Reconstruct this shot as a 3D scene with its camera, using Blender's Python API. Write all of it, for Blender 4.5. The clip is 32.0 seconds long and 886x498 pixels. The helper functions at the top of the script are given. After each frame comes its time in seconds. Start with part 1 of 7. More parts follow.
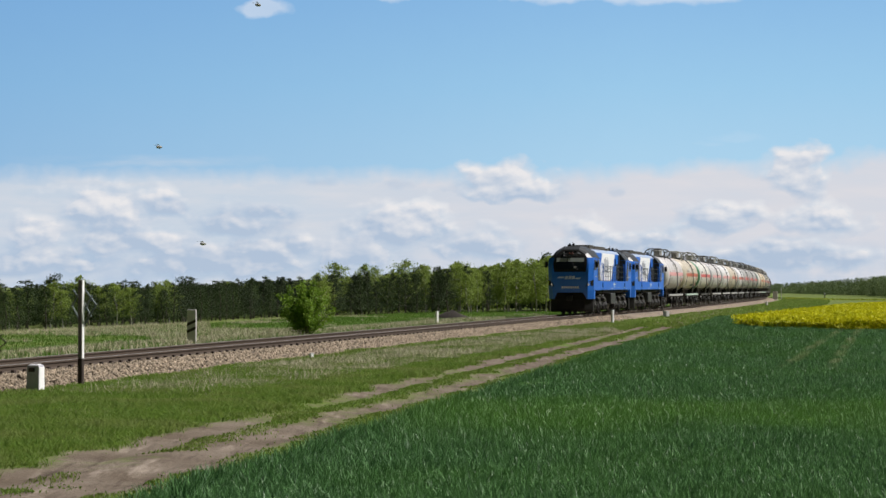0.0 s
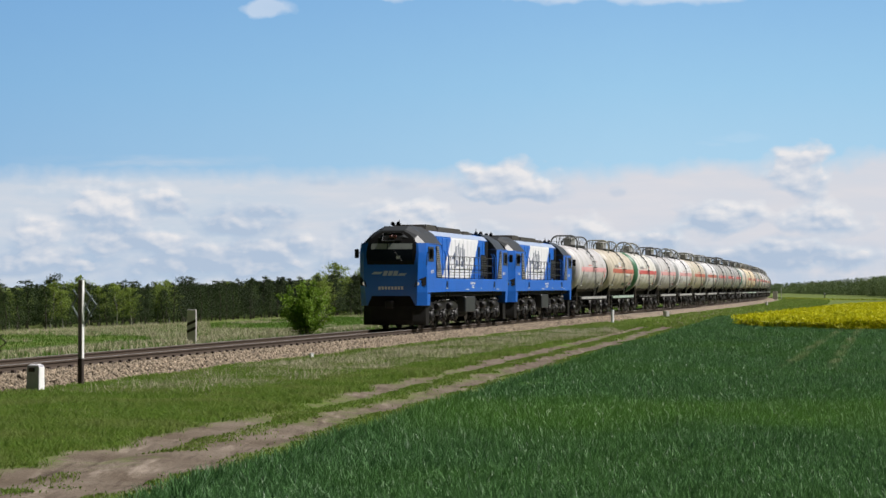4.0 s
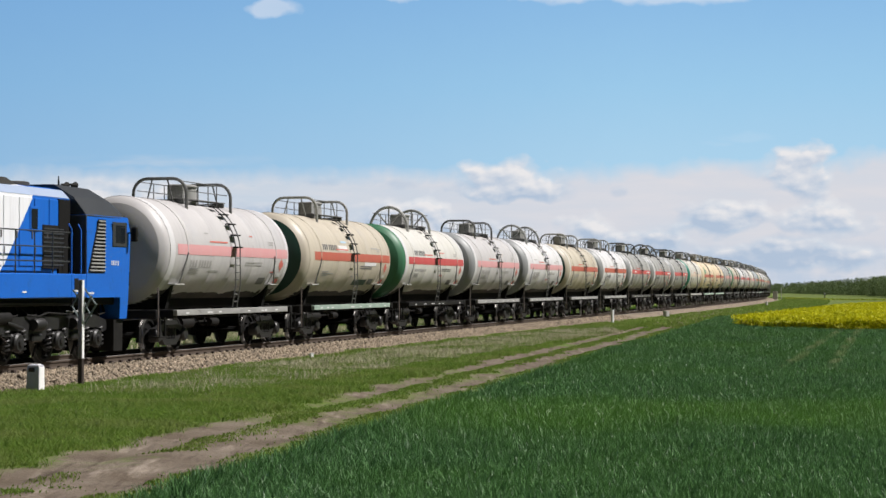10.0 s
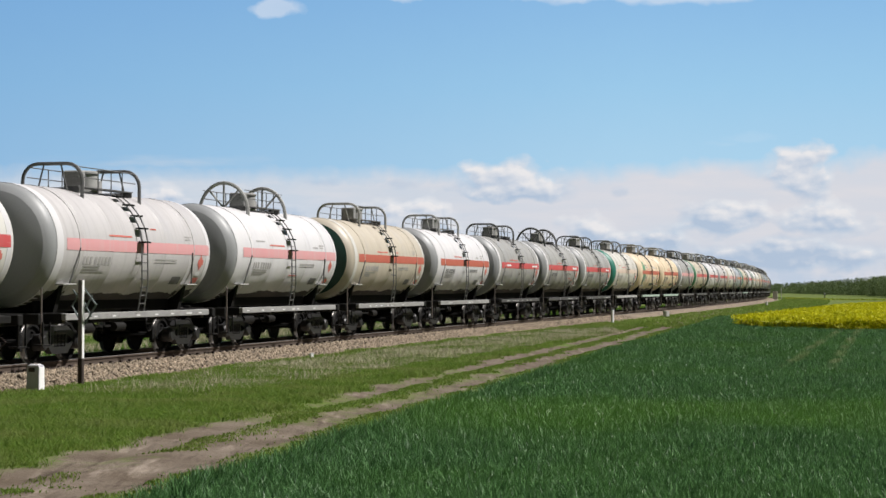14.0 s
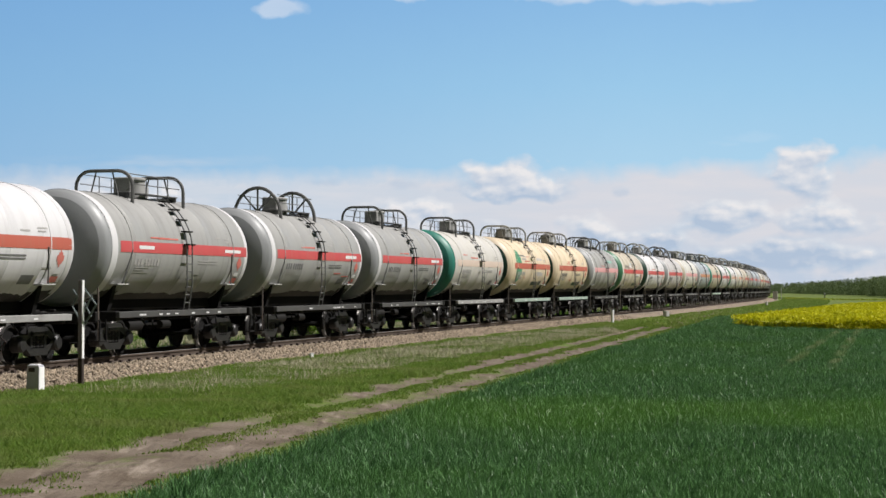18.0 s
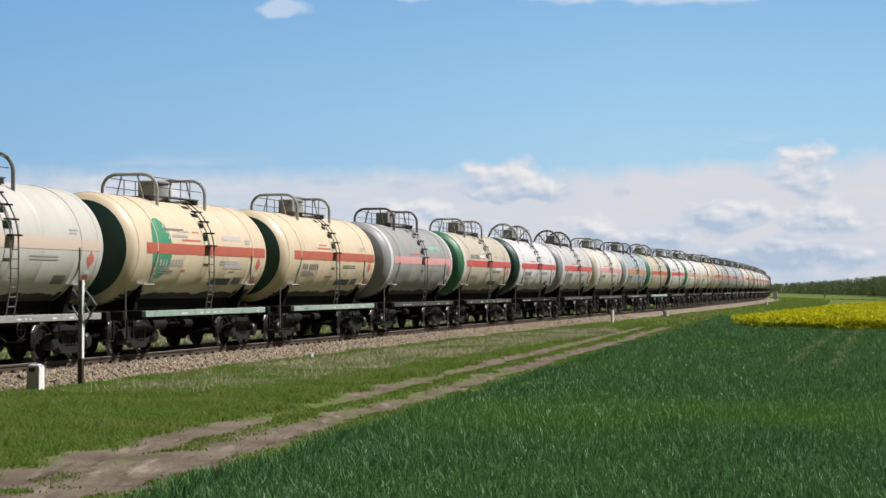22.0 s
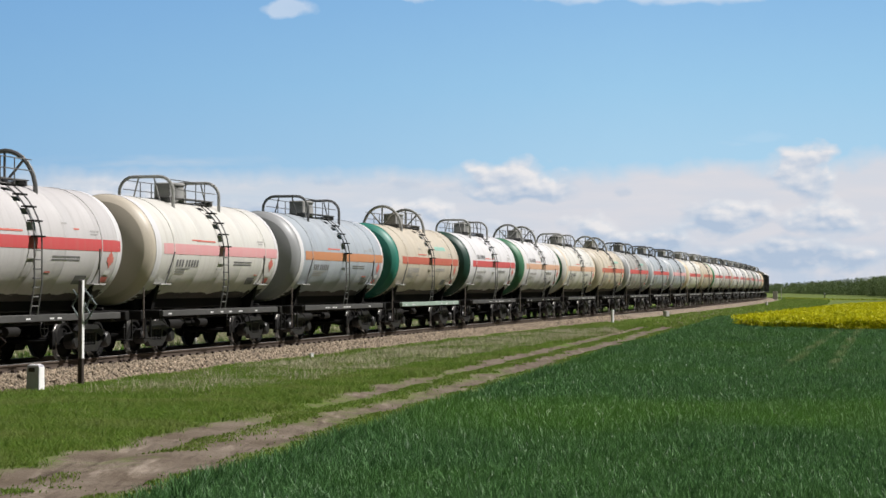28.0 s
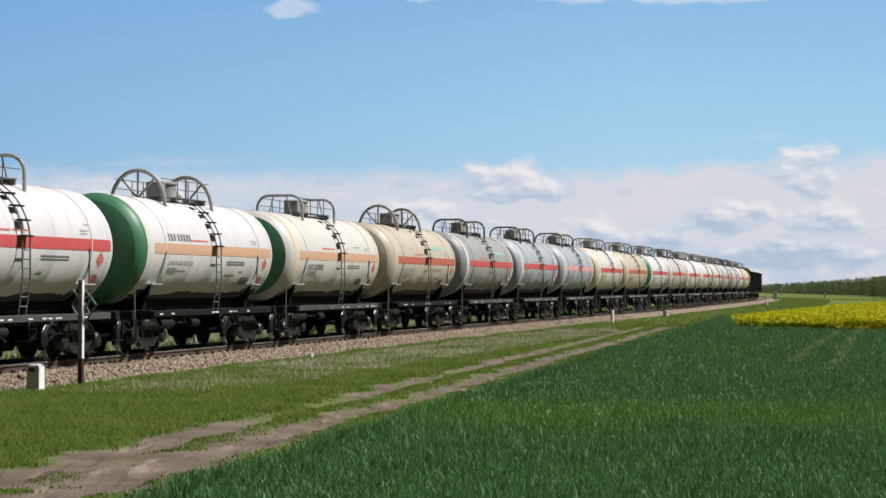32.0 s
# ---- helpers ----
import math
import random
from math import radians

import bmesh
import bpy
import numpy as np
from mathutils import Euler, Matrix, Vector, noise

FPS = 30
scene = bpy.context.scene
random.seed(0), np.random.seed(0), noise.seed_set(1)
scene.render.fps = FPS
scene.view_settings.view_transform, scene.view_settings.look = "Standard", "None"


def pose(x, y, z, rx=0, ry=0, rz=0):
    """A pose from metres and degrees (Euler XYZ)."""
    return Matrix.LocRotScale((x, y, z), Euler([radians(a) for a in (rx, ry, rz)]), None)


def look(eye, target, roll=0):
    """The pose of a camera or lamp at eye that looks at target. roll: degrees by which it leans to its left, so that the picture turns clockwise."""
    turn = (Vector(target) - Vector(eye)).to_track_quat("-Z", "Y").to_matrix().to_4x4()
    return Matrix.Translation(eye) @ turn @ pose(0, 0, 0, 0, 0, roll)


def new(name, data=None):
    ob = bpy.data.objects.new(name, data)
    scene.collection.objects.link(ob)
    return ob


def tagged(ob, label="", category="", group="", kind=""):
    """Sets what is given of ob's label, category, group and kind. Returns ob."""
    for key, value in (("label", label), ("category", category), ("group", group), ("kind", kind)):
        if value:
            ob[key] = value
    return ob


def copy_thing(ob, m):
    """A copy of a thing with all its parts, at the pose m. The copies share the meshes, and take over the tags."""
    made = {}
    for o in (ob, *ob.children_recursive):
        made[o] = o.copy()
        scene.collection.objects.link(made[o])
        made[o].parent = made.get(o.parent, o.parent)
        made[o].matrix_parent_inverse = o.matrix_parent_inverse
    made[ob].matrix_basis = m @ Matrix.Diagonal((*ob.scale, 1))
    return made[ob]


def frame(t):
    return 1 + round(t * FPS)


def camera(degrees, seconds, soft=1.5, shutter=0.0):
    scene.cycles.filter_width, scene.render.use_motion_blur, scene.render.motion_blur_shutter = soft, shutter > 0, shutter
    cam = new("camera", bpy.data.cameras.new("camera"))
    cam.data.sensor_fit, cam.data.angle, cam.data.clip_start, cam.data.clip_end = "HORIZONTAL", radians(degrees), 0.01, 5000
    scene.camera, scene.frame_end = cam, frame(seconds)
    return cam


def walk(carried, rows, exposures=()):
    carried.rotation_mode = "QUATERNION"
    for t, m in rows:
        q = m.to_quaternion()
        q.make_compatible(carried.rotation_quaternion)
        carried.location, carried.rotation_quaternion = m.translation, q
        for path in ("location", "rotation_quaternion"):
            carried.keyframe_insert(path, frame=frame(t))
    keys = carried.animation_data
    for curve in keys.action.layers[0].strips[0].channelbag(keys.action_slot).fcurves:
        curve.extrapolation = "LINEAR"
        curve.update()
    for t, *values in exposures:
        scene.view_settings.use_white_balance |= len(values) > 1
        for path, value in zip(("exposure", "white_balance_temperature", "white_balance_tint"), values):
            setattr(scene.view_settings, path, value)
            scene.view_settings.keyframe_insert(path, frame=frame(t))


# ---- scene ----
cam = camera(26.74, 32.0, soft=1.5, shutter=0.0)
EYE = (0.0, 0.0, 2.2)
VIEW = look(EYE, (0.0, 100.0, 2.2 + 100.0 * 65.55 / 3298.6))
walk(cam, [(0.0, VIEW), (32.0, VIEW)], exposures=[(0.0, 0.0), (32.0, 0.0)])

# ---- light ----
SUN_AZ, SUN_EL = radians(4.0), radians(52.0)      # from +x towards +y, and up
sun_way = Vector((math.cos(SUN_AZ) * math.cos(SUN_EL), math.sin(SUN_AZ) * math.cos(SUN_EL), math.sin(SUN_EL)))
world = bpy.data.worlds.new("sky")
scene.world = world
world.use_nodes = True
wn, wl = world.node_tree.nodes, world.node_tree.links
wn.clear()
sky = wn.new("ShaderNodeTexSky")
sky.sky_type, sky.sun_disc = "NISHITA", False
sky.sun_elevation, sky.sun_rotation = SUN_EL, math.pi / 2 - SUN_AZ
sky.air_density, sky.dust_density, sky.ozone_density = 1.0, 0.6, 1.6
wb, wo = wn.new("ShaderNodeBackground"), wn.new("ShaderNodeOutputWorld")
wb.inputs["Strength"].default_value = 0.008
wl.new(sky.outputs[0], wb.inputs[0])
wl.new(wb.outputs[0], wo.inputs[0])
sun = new("sun", bpy.data.lights.new("sun", "SUN"))
sun.data.energy, sun.data.angle, sun.data.color = 6.2, radians(0.53), (1.0, 0.958, 0.93)
sun.matrix_world = look(tuple(sun_way * 100), (0, 0, 0))


# ---- materials ----
def nodes_of(name):
    m = bpy.data.materials.new(name)
    m.use_nodes = True
    t = m.node_tree
    return m, t, t.nodes["Principled BSDF"]


def link(t, a, b):
    t.links.new(a, b)


def mathn(t, op, a, b=None, c=None, clamp=False):
    n = t.nodes.new("ShaderNodeMath")
    n.operation, n.use_clamp = op, clamp
    for i, v in enumerate((a, b, c)):
        if v is None:
            continue
        if isinstance(v, (int, float)):
            n.inputs[i].default_value = v
        else:
            link(t, v, n.inputs[i])
    return n.outputs[0]


def mixc(t, fac, a, b, blend="MIX"):
    n = t.nodes.new("ShaderNodeMix")
    n.data_type, n.blend_type = "RGBA", blend
    for i, v in ((0, fac), (6, a), (7, b)):
        if isinstance(v, (int, float)):
            n.inputs[i].default_value = v
        elif isinstance(v, tuple):
            n.inputs[i].default_value = (*v[:3], 1)
        else:
            link(t, v, n.inputs[i])
    return n.outputs[2]


def noisen(t, scale, detail=4.0, rough=0.6, squash=(1, 1, 1), coord="Object", w=None):
    tc = t.nodes.new("ShaderNodeTexCoord")
    mp = t.nodes.new("ShaderNodeMapping")
    mp.inputs["Scale"].default_value = squash
    link(t, tc.outputs[coord], mp.inputs[0])
    n = t.nodes.new("ShaderNodeTexNoise")
    n.noise_dimensions = "4D"
    n.inputs["Scale"].default_value, n.inputs["Detail"].default_value, n.inputs["Roughness"].default_value = scale, detail, rough
    link(t, mp.outputs[0], n.inputs["Vector"])
    if w is not None:
        link(t, w, n.inputs["W"])
    return n.outputs[0]


def ramp(t, v, lo, hi):
    n = t.nodes.new("ShaderNodeMapRange")
    n.inputs[1].default_value, n.inputs[2].default_value = lo, hi
    link(t, v, n.inputs[0])
    return n.outputs[0]


def randomn(t, island=False):
    if island:
        return t.nodes.new("ShaderNodeNewGeometry").outputs["Random Per Island"]
    return t.nodes.new("ShaderNodeObjectInfo").outputs["Random"]


def bumped(t, p, h, strength, dist):
    b = t.nodes.new("ShaderNodeBump")
    b.inputs["Strength"].default_value, b.inputs["Distance"].default_value = strength, dist
    link(t, h, b.inputs["Height"])
    link(t, b.outputs[0], p.inputs["Normal"])


def surface(name, c1, c2, scale=3.0, rough=0.6, metal=0.0, bump=0.15, dist=0.01, fine=30.0, spots=None, squash=(1, 1, 1)):
    """A worn surface: two colours mixed by coarse and fine noise, with relief, and stains of a third colour."""
    m, t, p = nodes_of(name)
    w = mathn(t, "MULTIPLY", randomn(t), 40.0)
    big, small = noisen(t, scale, 5, 0.6, squash, w=w), noisen(t, fine, 3, 0.6, w=w)
    f = mathn(t, "ADD", mathn(t, "MULTIPLY", ramp(t, big, 0.3, 0.7), 0.7), mathn(t, "MULTIPLY", ramp(t, small, 0.3, 0.7), 0.3))
    c = mixc(t, f, c1, c2)
    if spots:
        s = noisen(t, scale * 2.3, 6, 0.7, squash, w=w)
        c = mixc(t, mathn(t, "MULTIPLY", ramp(t, s, 0.56, 0.7), 0.8), c, spots)
    link(t, c, p.inputs["Base Color"])
    link(t, mathn(t, "ADD", mathn(t, "MULTIPLY", small, 0.25), rough - 0.12), p.inputs["Roughness"])
    p.inputs["Metallic"].default_value = metal
    bumped(t, p, small, bump, dist)
    return m


def leafy(name, c1, c2, c3, rough=0.6, trans=0.25, scale=0.35, shine=0.15):
    """Blades and leaves: colour varies from blade to blade and in drifts over the ground."""
    m, t, p = nodes_of(name)
    r = randomn(t, True)
    drift = noisen(t, scale, 3, 0.6)
    c = mixc(t, r, c1, c2)
    c = mixc(t, mathn(t, "MULTIPLY", ramp(t, drift, 0.45, 0.68), 0.75), c, c3)
    link(t, c, p.inputs["Base Color"])
    p.inputs["Roughness"].default_value = rough
    p.inputs["Specular IOR Level"].default_value = shine
    tr = t.nodes.new("ShaderNodeBsdfTranslucent")
    link(t, c, tr.inputs[0])
    mx = t.nodes.new("ShaderNodeMixShader")
    mx.inputs[0].default_value = trans
    link(t, p.outputs[0], mx.inputs[1])
    link(t, tr.outputs[0], mx.inputs[2])
    link(t, mx.outputs[0], t.nodes["Material Output"].inputs[0])
    return m


def tank_paint(name, col, grime, amount=0.5, rough=0.42):
    """Painted steel shell with rain streaks running down the curve, plate-to-plate change and oily stains."""
    m, t, p = nodes_of(name)
    w = mathn(t, "MULTIPLY", randomn(t), 60.0)
    streak = noisen(t, 1.0, 6, 0.65, (5.0, 0.7, 0.35), w=w)
    cloud = noisen(t, 0.9, 4, 0.6, w=w)
    fine = noisen(t, 24.0, 4, 0.65, w=w)
    c = mixc(t, mathn(t, "MULTIPLY", ramp(t, cloud, 0.35, 0.7), 0.35), col, tuple(x * 0.86 for x in col))
    c = mixc(t, mathn(t, "MULTIPLY", ramp(t, streak, 0.5, 0.78), amount), c, grime)
    c = mixc(t, mathn(t, "MULTIPLY", ramp(t, fine, 0.55, 0.8), amount * 0.5), c, grime)
    link(t, c, p.inputs["Base Color"])
    link(t, mathn(t, "ADD", mathn(t, "MULTIPLY", cloud, 0.3), rough - 0.1), p.inputs["Roughness"])
    bumped(t, p, mathn(t, "ADD", cloud, mathn(t, "MULTIPLY", fine, 0.1)), 0.12, 0.03)
    return m


M = {}
M["white"] = tank_paint("tank_white", (0.64, 0.635, 0.645), (0.40, 0.38, 0.37), 0.55)
M["ivory"] = tank_paint("tank_ivory", (0.61, 0.60, 0.56), (0.40, 0.365, 0.325), 0.55)
M["cream"] = tank_paint("tank_cream", (0.67, 0.56, 0.405), (0.36, 0.27, 0.18), 0.5)
M["beige"] = tank_paint("tank_beige", (0.51, 0.46, 0.375), (0.27, 0.225, 0.165), 0.5)
M["grey"] = tank_paint("tank_grey", (0.33, 0.33, 0.32), (0.15, 0.14, 0.13), 0.5)
M["pale"] = tank_paint("tank_pale_grey", (0.51, 0.495, 0.495), (0.26, 0.25, 0.245), 0.5)
M["blue"] = tank_paint("tank_blue_grey", (0.36, 0.40, 0.44), (0.18, 0.18, 0.18), 0.5)
M["capgrey"] = tank_paint("cap_grey", (0.29, 0.30, 0.305), (0.10, 0.10, 0.10), 0.5)
M["green"] = tank_paint("cap_green", (0.05, 0.18, 0.095), (0.03, 0.07, 0.04), 0.5)
M["teal"] = tank_paint("cap_teal", (0.03, 0.20, 0.15), (0.02, 0.08, 0.06), 0.5)
M["dkgreen"] = tank_paint("cap_dark_green", (0.012, 0.05, 0.035), (0.02, 0.03, 0.02), 0.4)
M["bone"] = tank_paint("tank_bone", (0.55, 0.535, 0.495), (0.36, 0.33, 0.28), 0.5)
M["ghost"] = tank_paint("stripe_worn_away", (0.62, 0.50, 0.42), (0.55, 0.49, 0.43), 0.6)
M["red"] = tank_paint("stripe_red", (0.53, 0.085, 0.09), (0.40, 0.20, 0.18), 0.45)
M["rust"] = tank_paint("stripe_rust", (0.47, 0.12, 0.085), (0.36, 0.2, 0.15), 0.45)
M["pink"] = tank_paint("stripe_pink", (0.66, 0.33, 0.34), (0.56, 0.46, 0.46), 0.6)
M["orange"] = tank_paint("stripe_orange", (0.50, 0.22, 0.11), (0.40, 0.28, 0.2), 0.5)
M["peach"] = tank_paint("stripe_peach", (0.60, 0.36, 0.24), (0.50, 0.42, 0.35), 0.5)
M["ink"] = surface("ink", (0.10, 0.10, 0.10), (0.20, 0.20, 0.20), 4, 0.7, bump=0.0)
M["faded"] = surface("faded_ink", (0.30, 0.30, 0.30), (0.42, 0.40, 0.38), 4, 0.7, bump=0.0)
M["redink"] = surface("red_ink", (0.52, 0.10, 0.08), (0.55, 0.2, 0.16), 4, 0.7, bump=0.0)
M["tealink"] = surface("teal_ink", (0.20, 0.50, 0.42), (0.3, 0.52, 0.45), 4, 0.7, bump=0.0)
M["whiteink"] = surface("white_ink", (0.7, 0.7, 0.7), (0.6, 0.6, 0.6), 4, 0.7, bump=0.0)
M["iron"] = surface("running_gear_iron", (0.006, 0.006, 0.0062), (0.017, 0.016, 0.0155), 5, 0.55, 0.0, 0.3, spots=(0.02, 0.017, 0.015))
M["gear"] = surface("oily_running_gear", (0.009, 0.009, 0.0095), (0.021, 0.0205, 0.0205), 6, 0.5, 0.0, 0.3, spots=(0.04, 0.038, 0.037))
M["silldark"] = surface("dark_grey_sill", (0.075, 0.075, 0.073), (0.04, 0.04, 0.039), 2, 0.65, 0.0, 0.2, spots=(0.12, 0.115, 0.11), squash=(0.6, 1, 2))
# near-black: the gear's own black, with shade below and in recesses put in
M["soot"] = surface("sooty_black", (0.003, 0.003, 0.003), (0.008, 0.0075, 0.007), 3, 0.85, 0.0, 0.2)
M["handrail"] = surface("worn_handrail", (0.20, 0.17, 0.15), (0.12, 0.10, 0.09), 5, 0.6, 0.1, 0.1)
# belly dirt and the shade under the tank, both put into this colour
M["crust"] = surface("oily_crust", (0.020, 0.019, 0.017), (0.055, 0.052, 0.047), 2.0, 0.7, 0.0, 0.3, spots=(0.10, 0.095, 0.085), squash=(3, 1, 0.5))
M["discgreen"] = tank_paint("disc_green", (0.06, 0.27, 0.155), (0.2, 0.3, 0.2), 0.4)
M["blueink"] = surface("light_blue_ink", (0.35, 0.52, 0.66), (0.4, 0.55, 0.68), 4, 0.7, bump=0.0)
M["greyink"] = surface("lilac_grey_ink", (0.46, 0.43, 0.42), (0.52, 0.48, 0.44), 4, 0.7, bump=0.0)
M["black"] = surface("black_frame", (0.007, 0.007, 0.007), (0.016, 0.015, 0.014), 3, 0.65, 0.0, 0.2)
M["sill"] = surface("grey_sill", (0.36, 0.36, 0.35), (0.20, 0.20, 0.195), 2, 0.65, 0.0, 0.2, spots=(0.09, 0.075, 0.065), squash=(0.6, 1, 2))
M["sillgreen"] = surface("green_sill", (0.36, 0.44, 0.38), (0.20, 0.29, 0.24), 2, 0.65, 0.0, 0.2, spots=(0.06, 0.05, 0.045))
M["pipe"] = surface("galvanised_pipe", (0.20, 0.20, 0.20), (0.12, 0.12, 0.12), 5, 0.5, 0.4, 0.1)
M["pipelight"] = surface("light_pipe", (0.42, 0.42, 0.41), (0.28, 0.28, 0.27), 5, 0.5, 0.1, 0.1)
M["tread"] = surface("wheel_tread_steel", (0.45, 0.44, 0.43), (0.3, 0.29, 0.28), 8, 0.35, 0.9, 0.05)
M["locoblue"] = surface("locomotive_blue", (0.009, 0.135, 0.58), (0.011, 0.115, 0.50), 1.2, 0.38, 0.0, 0.05, spots=(0.02, 0.10, 0.36))
M["roofedge"] = surface("hood_roof_edge", (0.36, 0.43, 0.58), (0.30, 0.37, 0.50), 1.5, 0.45, 0.0, 0.05)
M["locogrey"] = surface("locomotive_dark_grey", (0.042, 0.047, 0.052), (0.03, 0.033, 0.037), 2, 0.45, 0.0, 0.08)
M["roofgrey"] = surface("locomotive_roof", (0.035, 0.033, 0.03), (0.06, 0.055, 0.05), 2, 0.7, 0.0, 0.2)
M["rail"] = surface("rail_side_rust", (0.055, 0.040, 0.030), (0.085, 0.062, 0.045), 6, 0.8, 0.1, 0.2)
M["railtop"] = surface("rail_head_steel", (0.52, 0.50, 0.48), (0.40, 0.385, 0.37), 6, 0.5, 0.85, 0.03)
M["sleeper"] = surface("concrete_sleeper", (0.36, 0.32, 0.27), (0.25, 0.22, 0.18), 6, 0.85, 0.0, 0.3, spots=(0.15, 0.12, 0.09))
M["concrete"] = surface("weathered_concrete", (0.56, 0.58, 0.61), (0.42, 0.44, 0.46), 6, 0.85, 0.0, 0.4, spots=(0.2, 0.2, 0.2))
M["whitewash"] = surface("whitewash", (0.88, 0.875, 0.87), (0.78, 0.775, 0.77), 6, 0.8, 0.0, 0.3, spots=(0.6, 0.58, 0.56))
M["blackwash"] = surface("black_paint", (0.03, 0.024, 0.022), (0.06, 0.045, 0.04), 6, 0.7, 0.0, 0.3)
M["postshade"] = surface("weathered_wood", (0.20, 0.185, 0.195), (0.12, 0.11, 0.115), 5, 0.9, 0.0, 0.4, squash=(1, 1, 0.2))
M["tin"] = surface("dull_metal_lattice", (0.16, 0.20, 0.20), (0.11, 0.135, 0.135), 6, 0.8, 0.0, 0.2)
M["soil"] = surface("dark_soil", (0.016, 0.012, 0.010), (0.03, 0.023, 0.019), 5, 0.95, 0.0, 0.6, 0.03)
M["bark"] = surface("bark", (0.10, 0.085, 0.07), (0.05, 0.042, 0.036), 4, 0.9, 0.0, 0.4, squash=(1, 1, 0.3))
M["birchbark"] = surface("birch_bark", (0.42, 0.40, 0.37), (0.16, 0.15, 0.14), 5, 0.85, 0.0, 0.3, squash=(1, 1, 1.6))
M["wheat"] = leafy("wheat_blades", (0.020, 0.075, 0.022), (0.165, 0.35, 0.12), (0.092, 0.22, 0.045), 0.44, 0.28, 0.16, 0.36)
M["grass"] = leafy("verge_grass", (0.115, 0.205, 0.03), (0.185, 0.27, 0.053), (0.235, 0.265, 0.09), 0.6, 0.55, 0.5)
M["straw"] = leafy("dry_grass", (0.58, 0.53, 0.40), (0.45, 0.40, 0.29), (0.29, 0.30, 0.16), 0.75, 0.25, 0.6)
M["rape"] = leafy("rapeseed_flowers", (0.56, 0.53, 0.010), (0.46, 0.46, 0.014), (0.32, 0.37, 0.02), 0.6, 0.3, 0.2)
M["farcrop"] = leafy("far_crop_leaves", (0.30, 0.36, 0.05), (0.24, 0.32, 0.05), (0.34, 0.36, 0.04), 0.6, 0.3, 0.2)
M["pine"] = leafy("pine_needles", (0.030, 0.044, 0.028), (0.062, 0.082, 0.042), (0.066, 0.096, 0.042), 0.9, 0.25, 0.7)
M["birch"] = leafy("birch_leaves", (0.21, 0.29, 0.06), (0.33, 0.41, 0.09), (0.14, 0.21, 0.05), 0.6, 0.4, 0.7)
M["mixleaf"] = leafy("young_tree_leaves", (0.036, 0.058, 0.023), (0.080, 0.118, 0.041), (0.034, 0.052, 0.022), 0.7, 0.3, 0.6)
M["bushleaf"] = leafy("bush_leaves", (0.14, 0.25, 0.025), (0.23, 0.35, 0.05), (0.10, 0.18, 0.02), 0.5, 0.4, 1.5)
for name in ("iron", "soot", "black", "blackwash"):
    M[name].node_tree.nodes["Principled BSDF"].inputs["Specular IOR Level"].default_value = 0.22


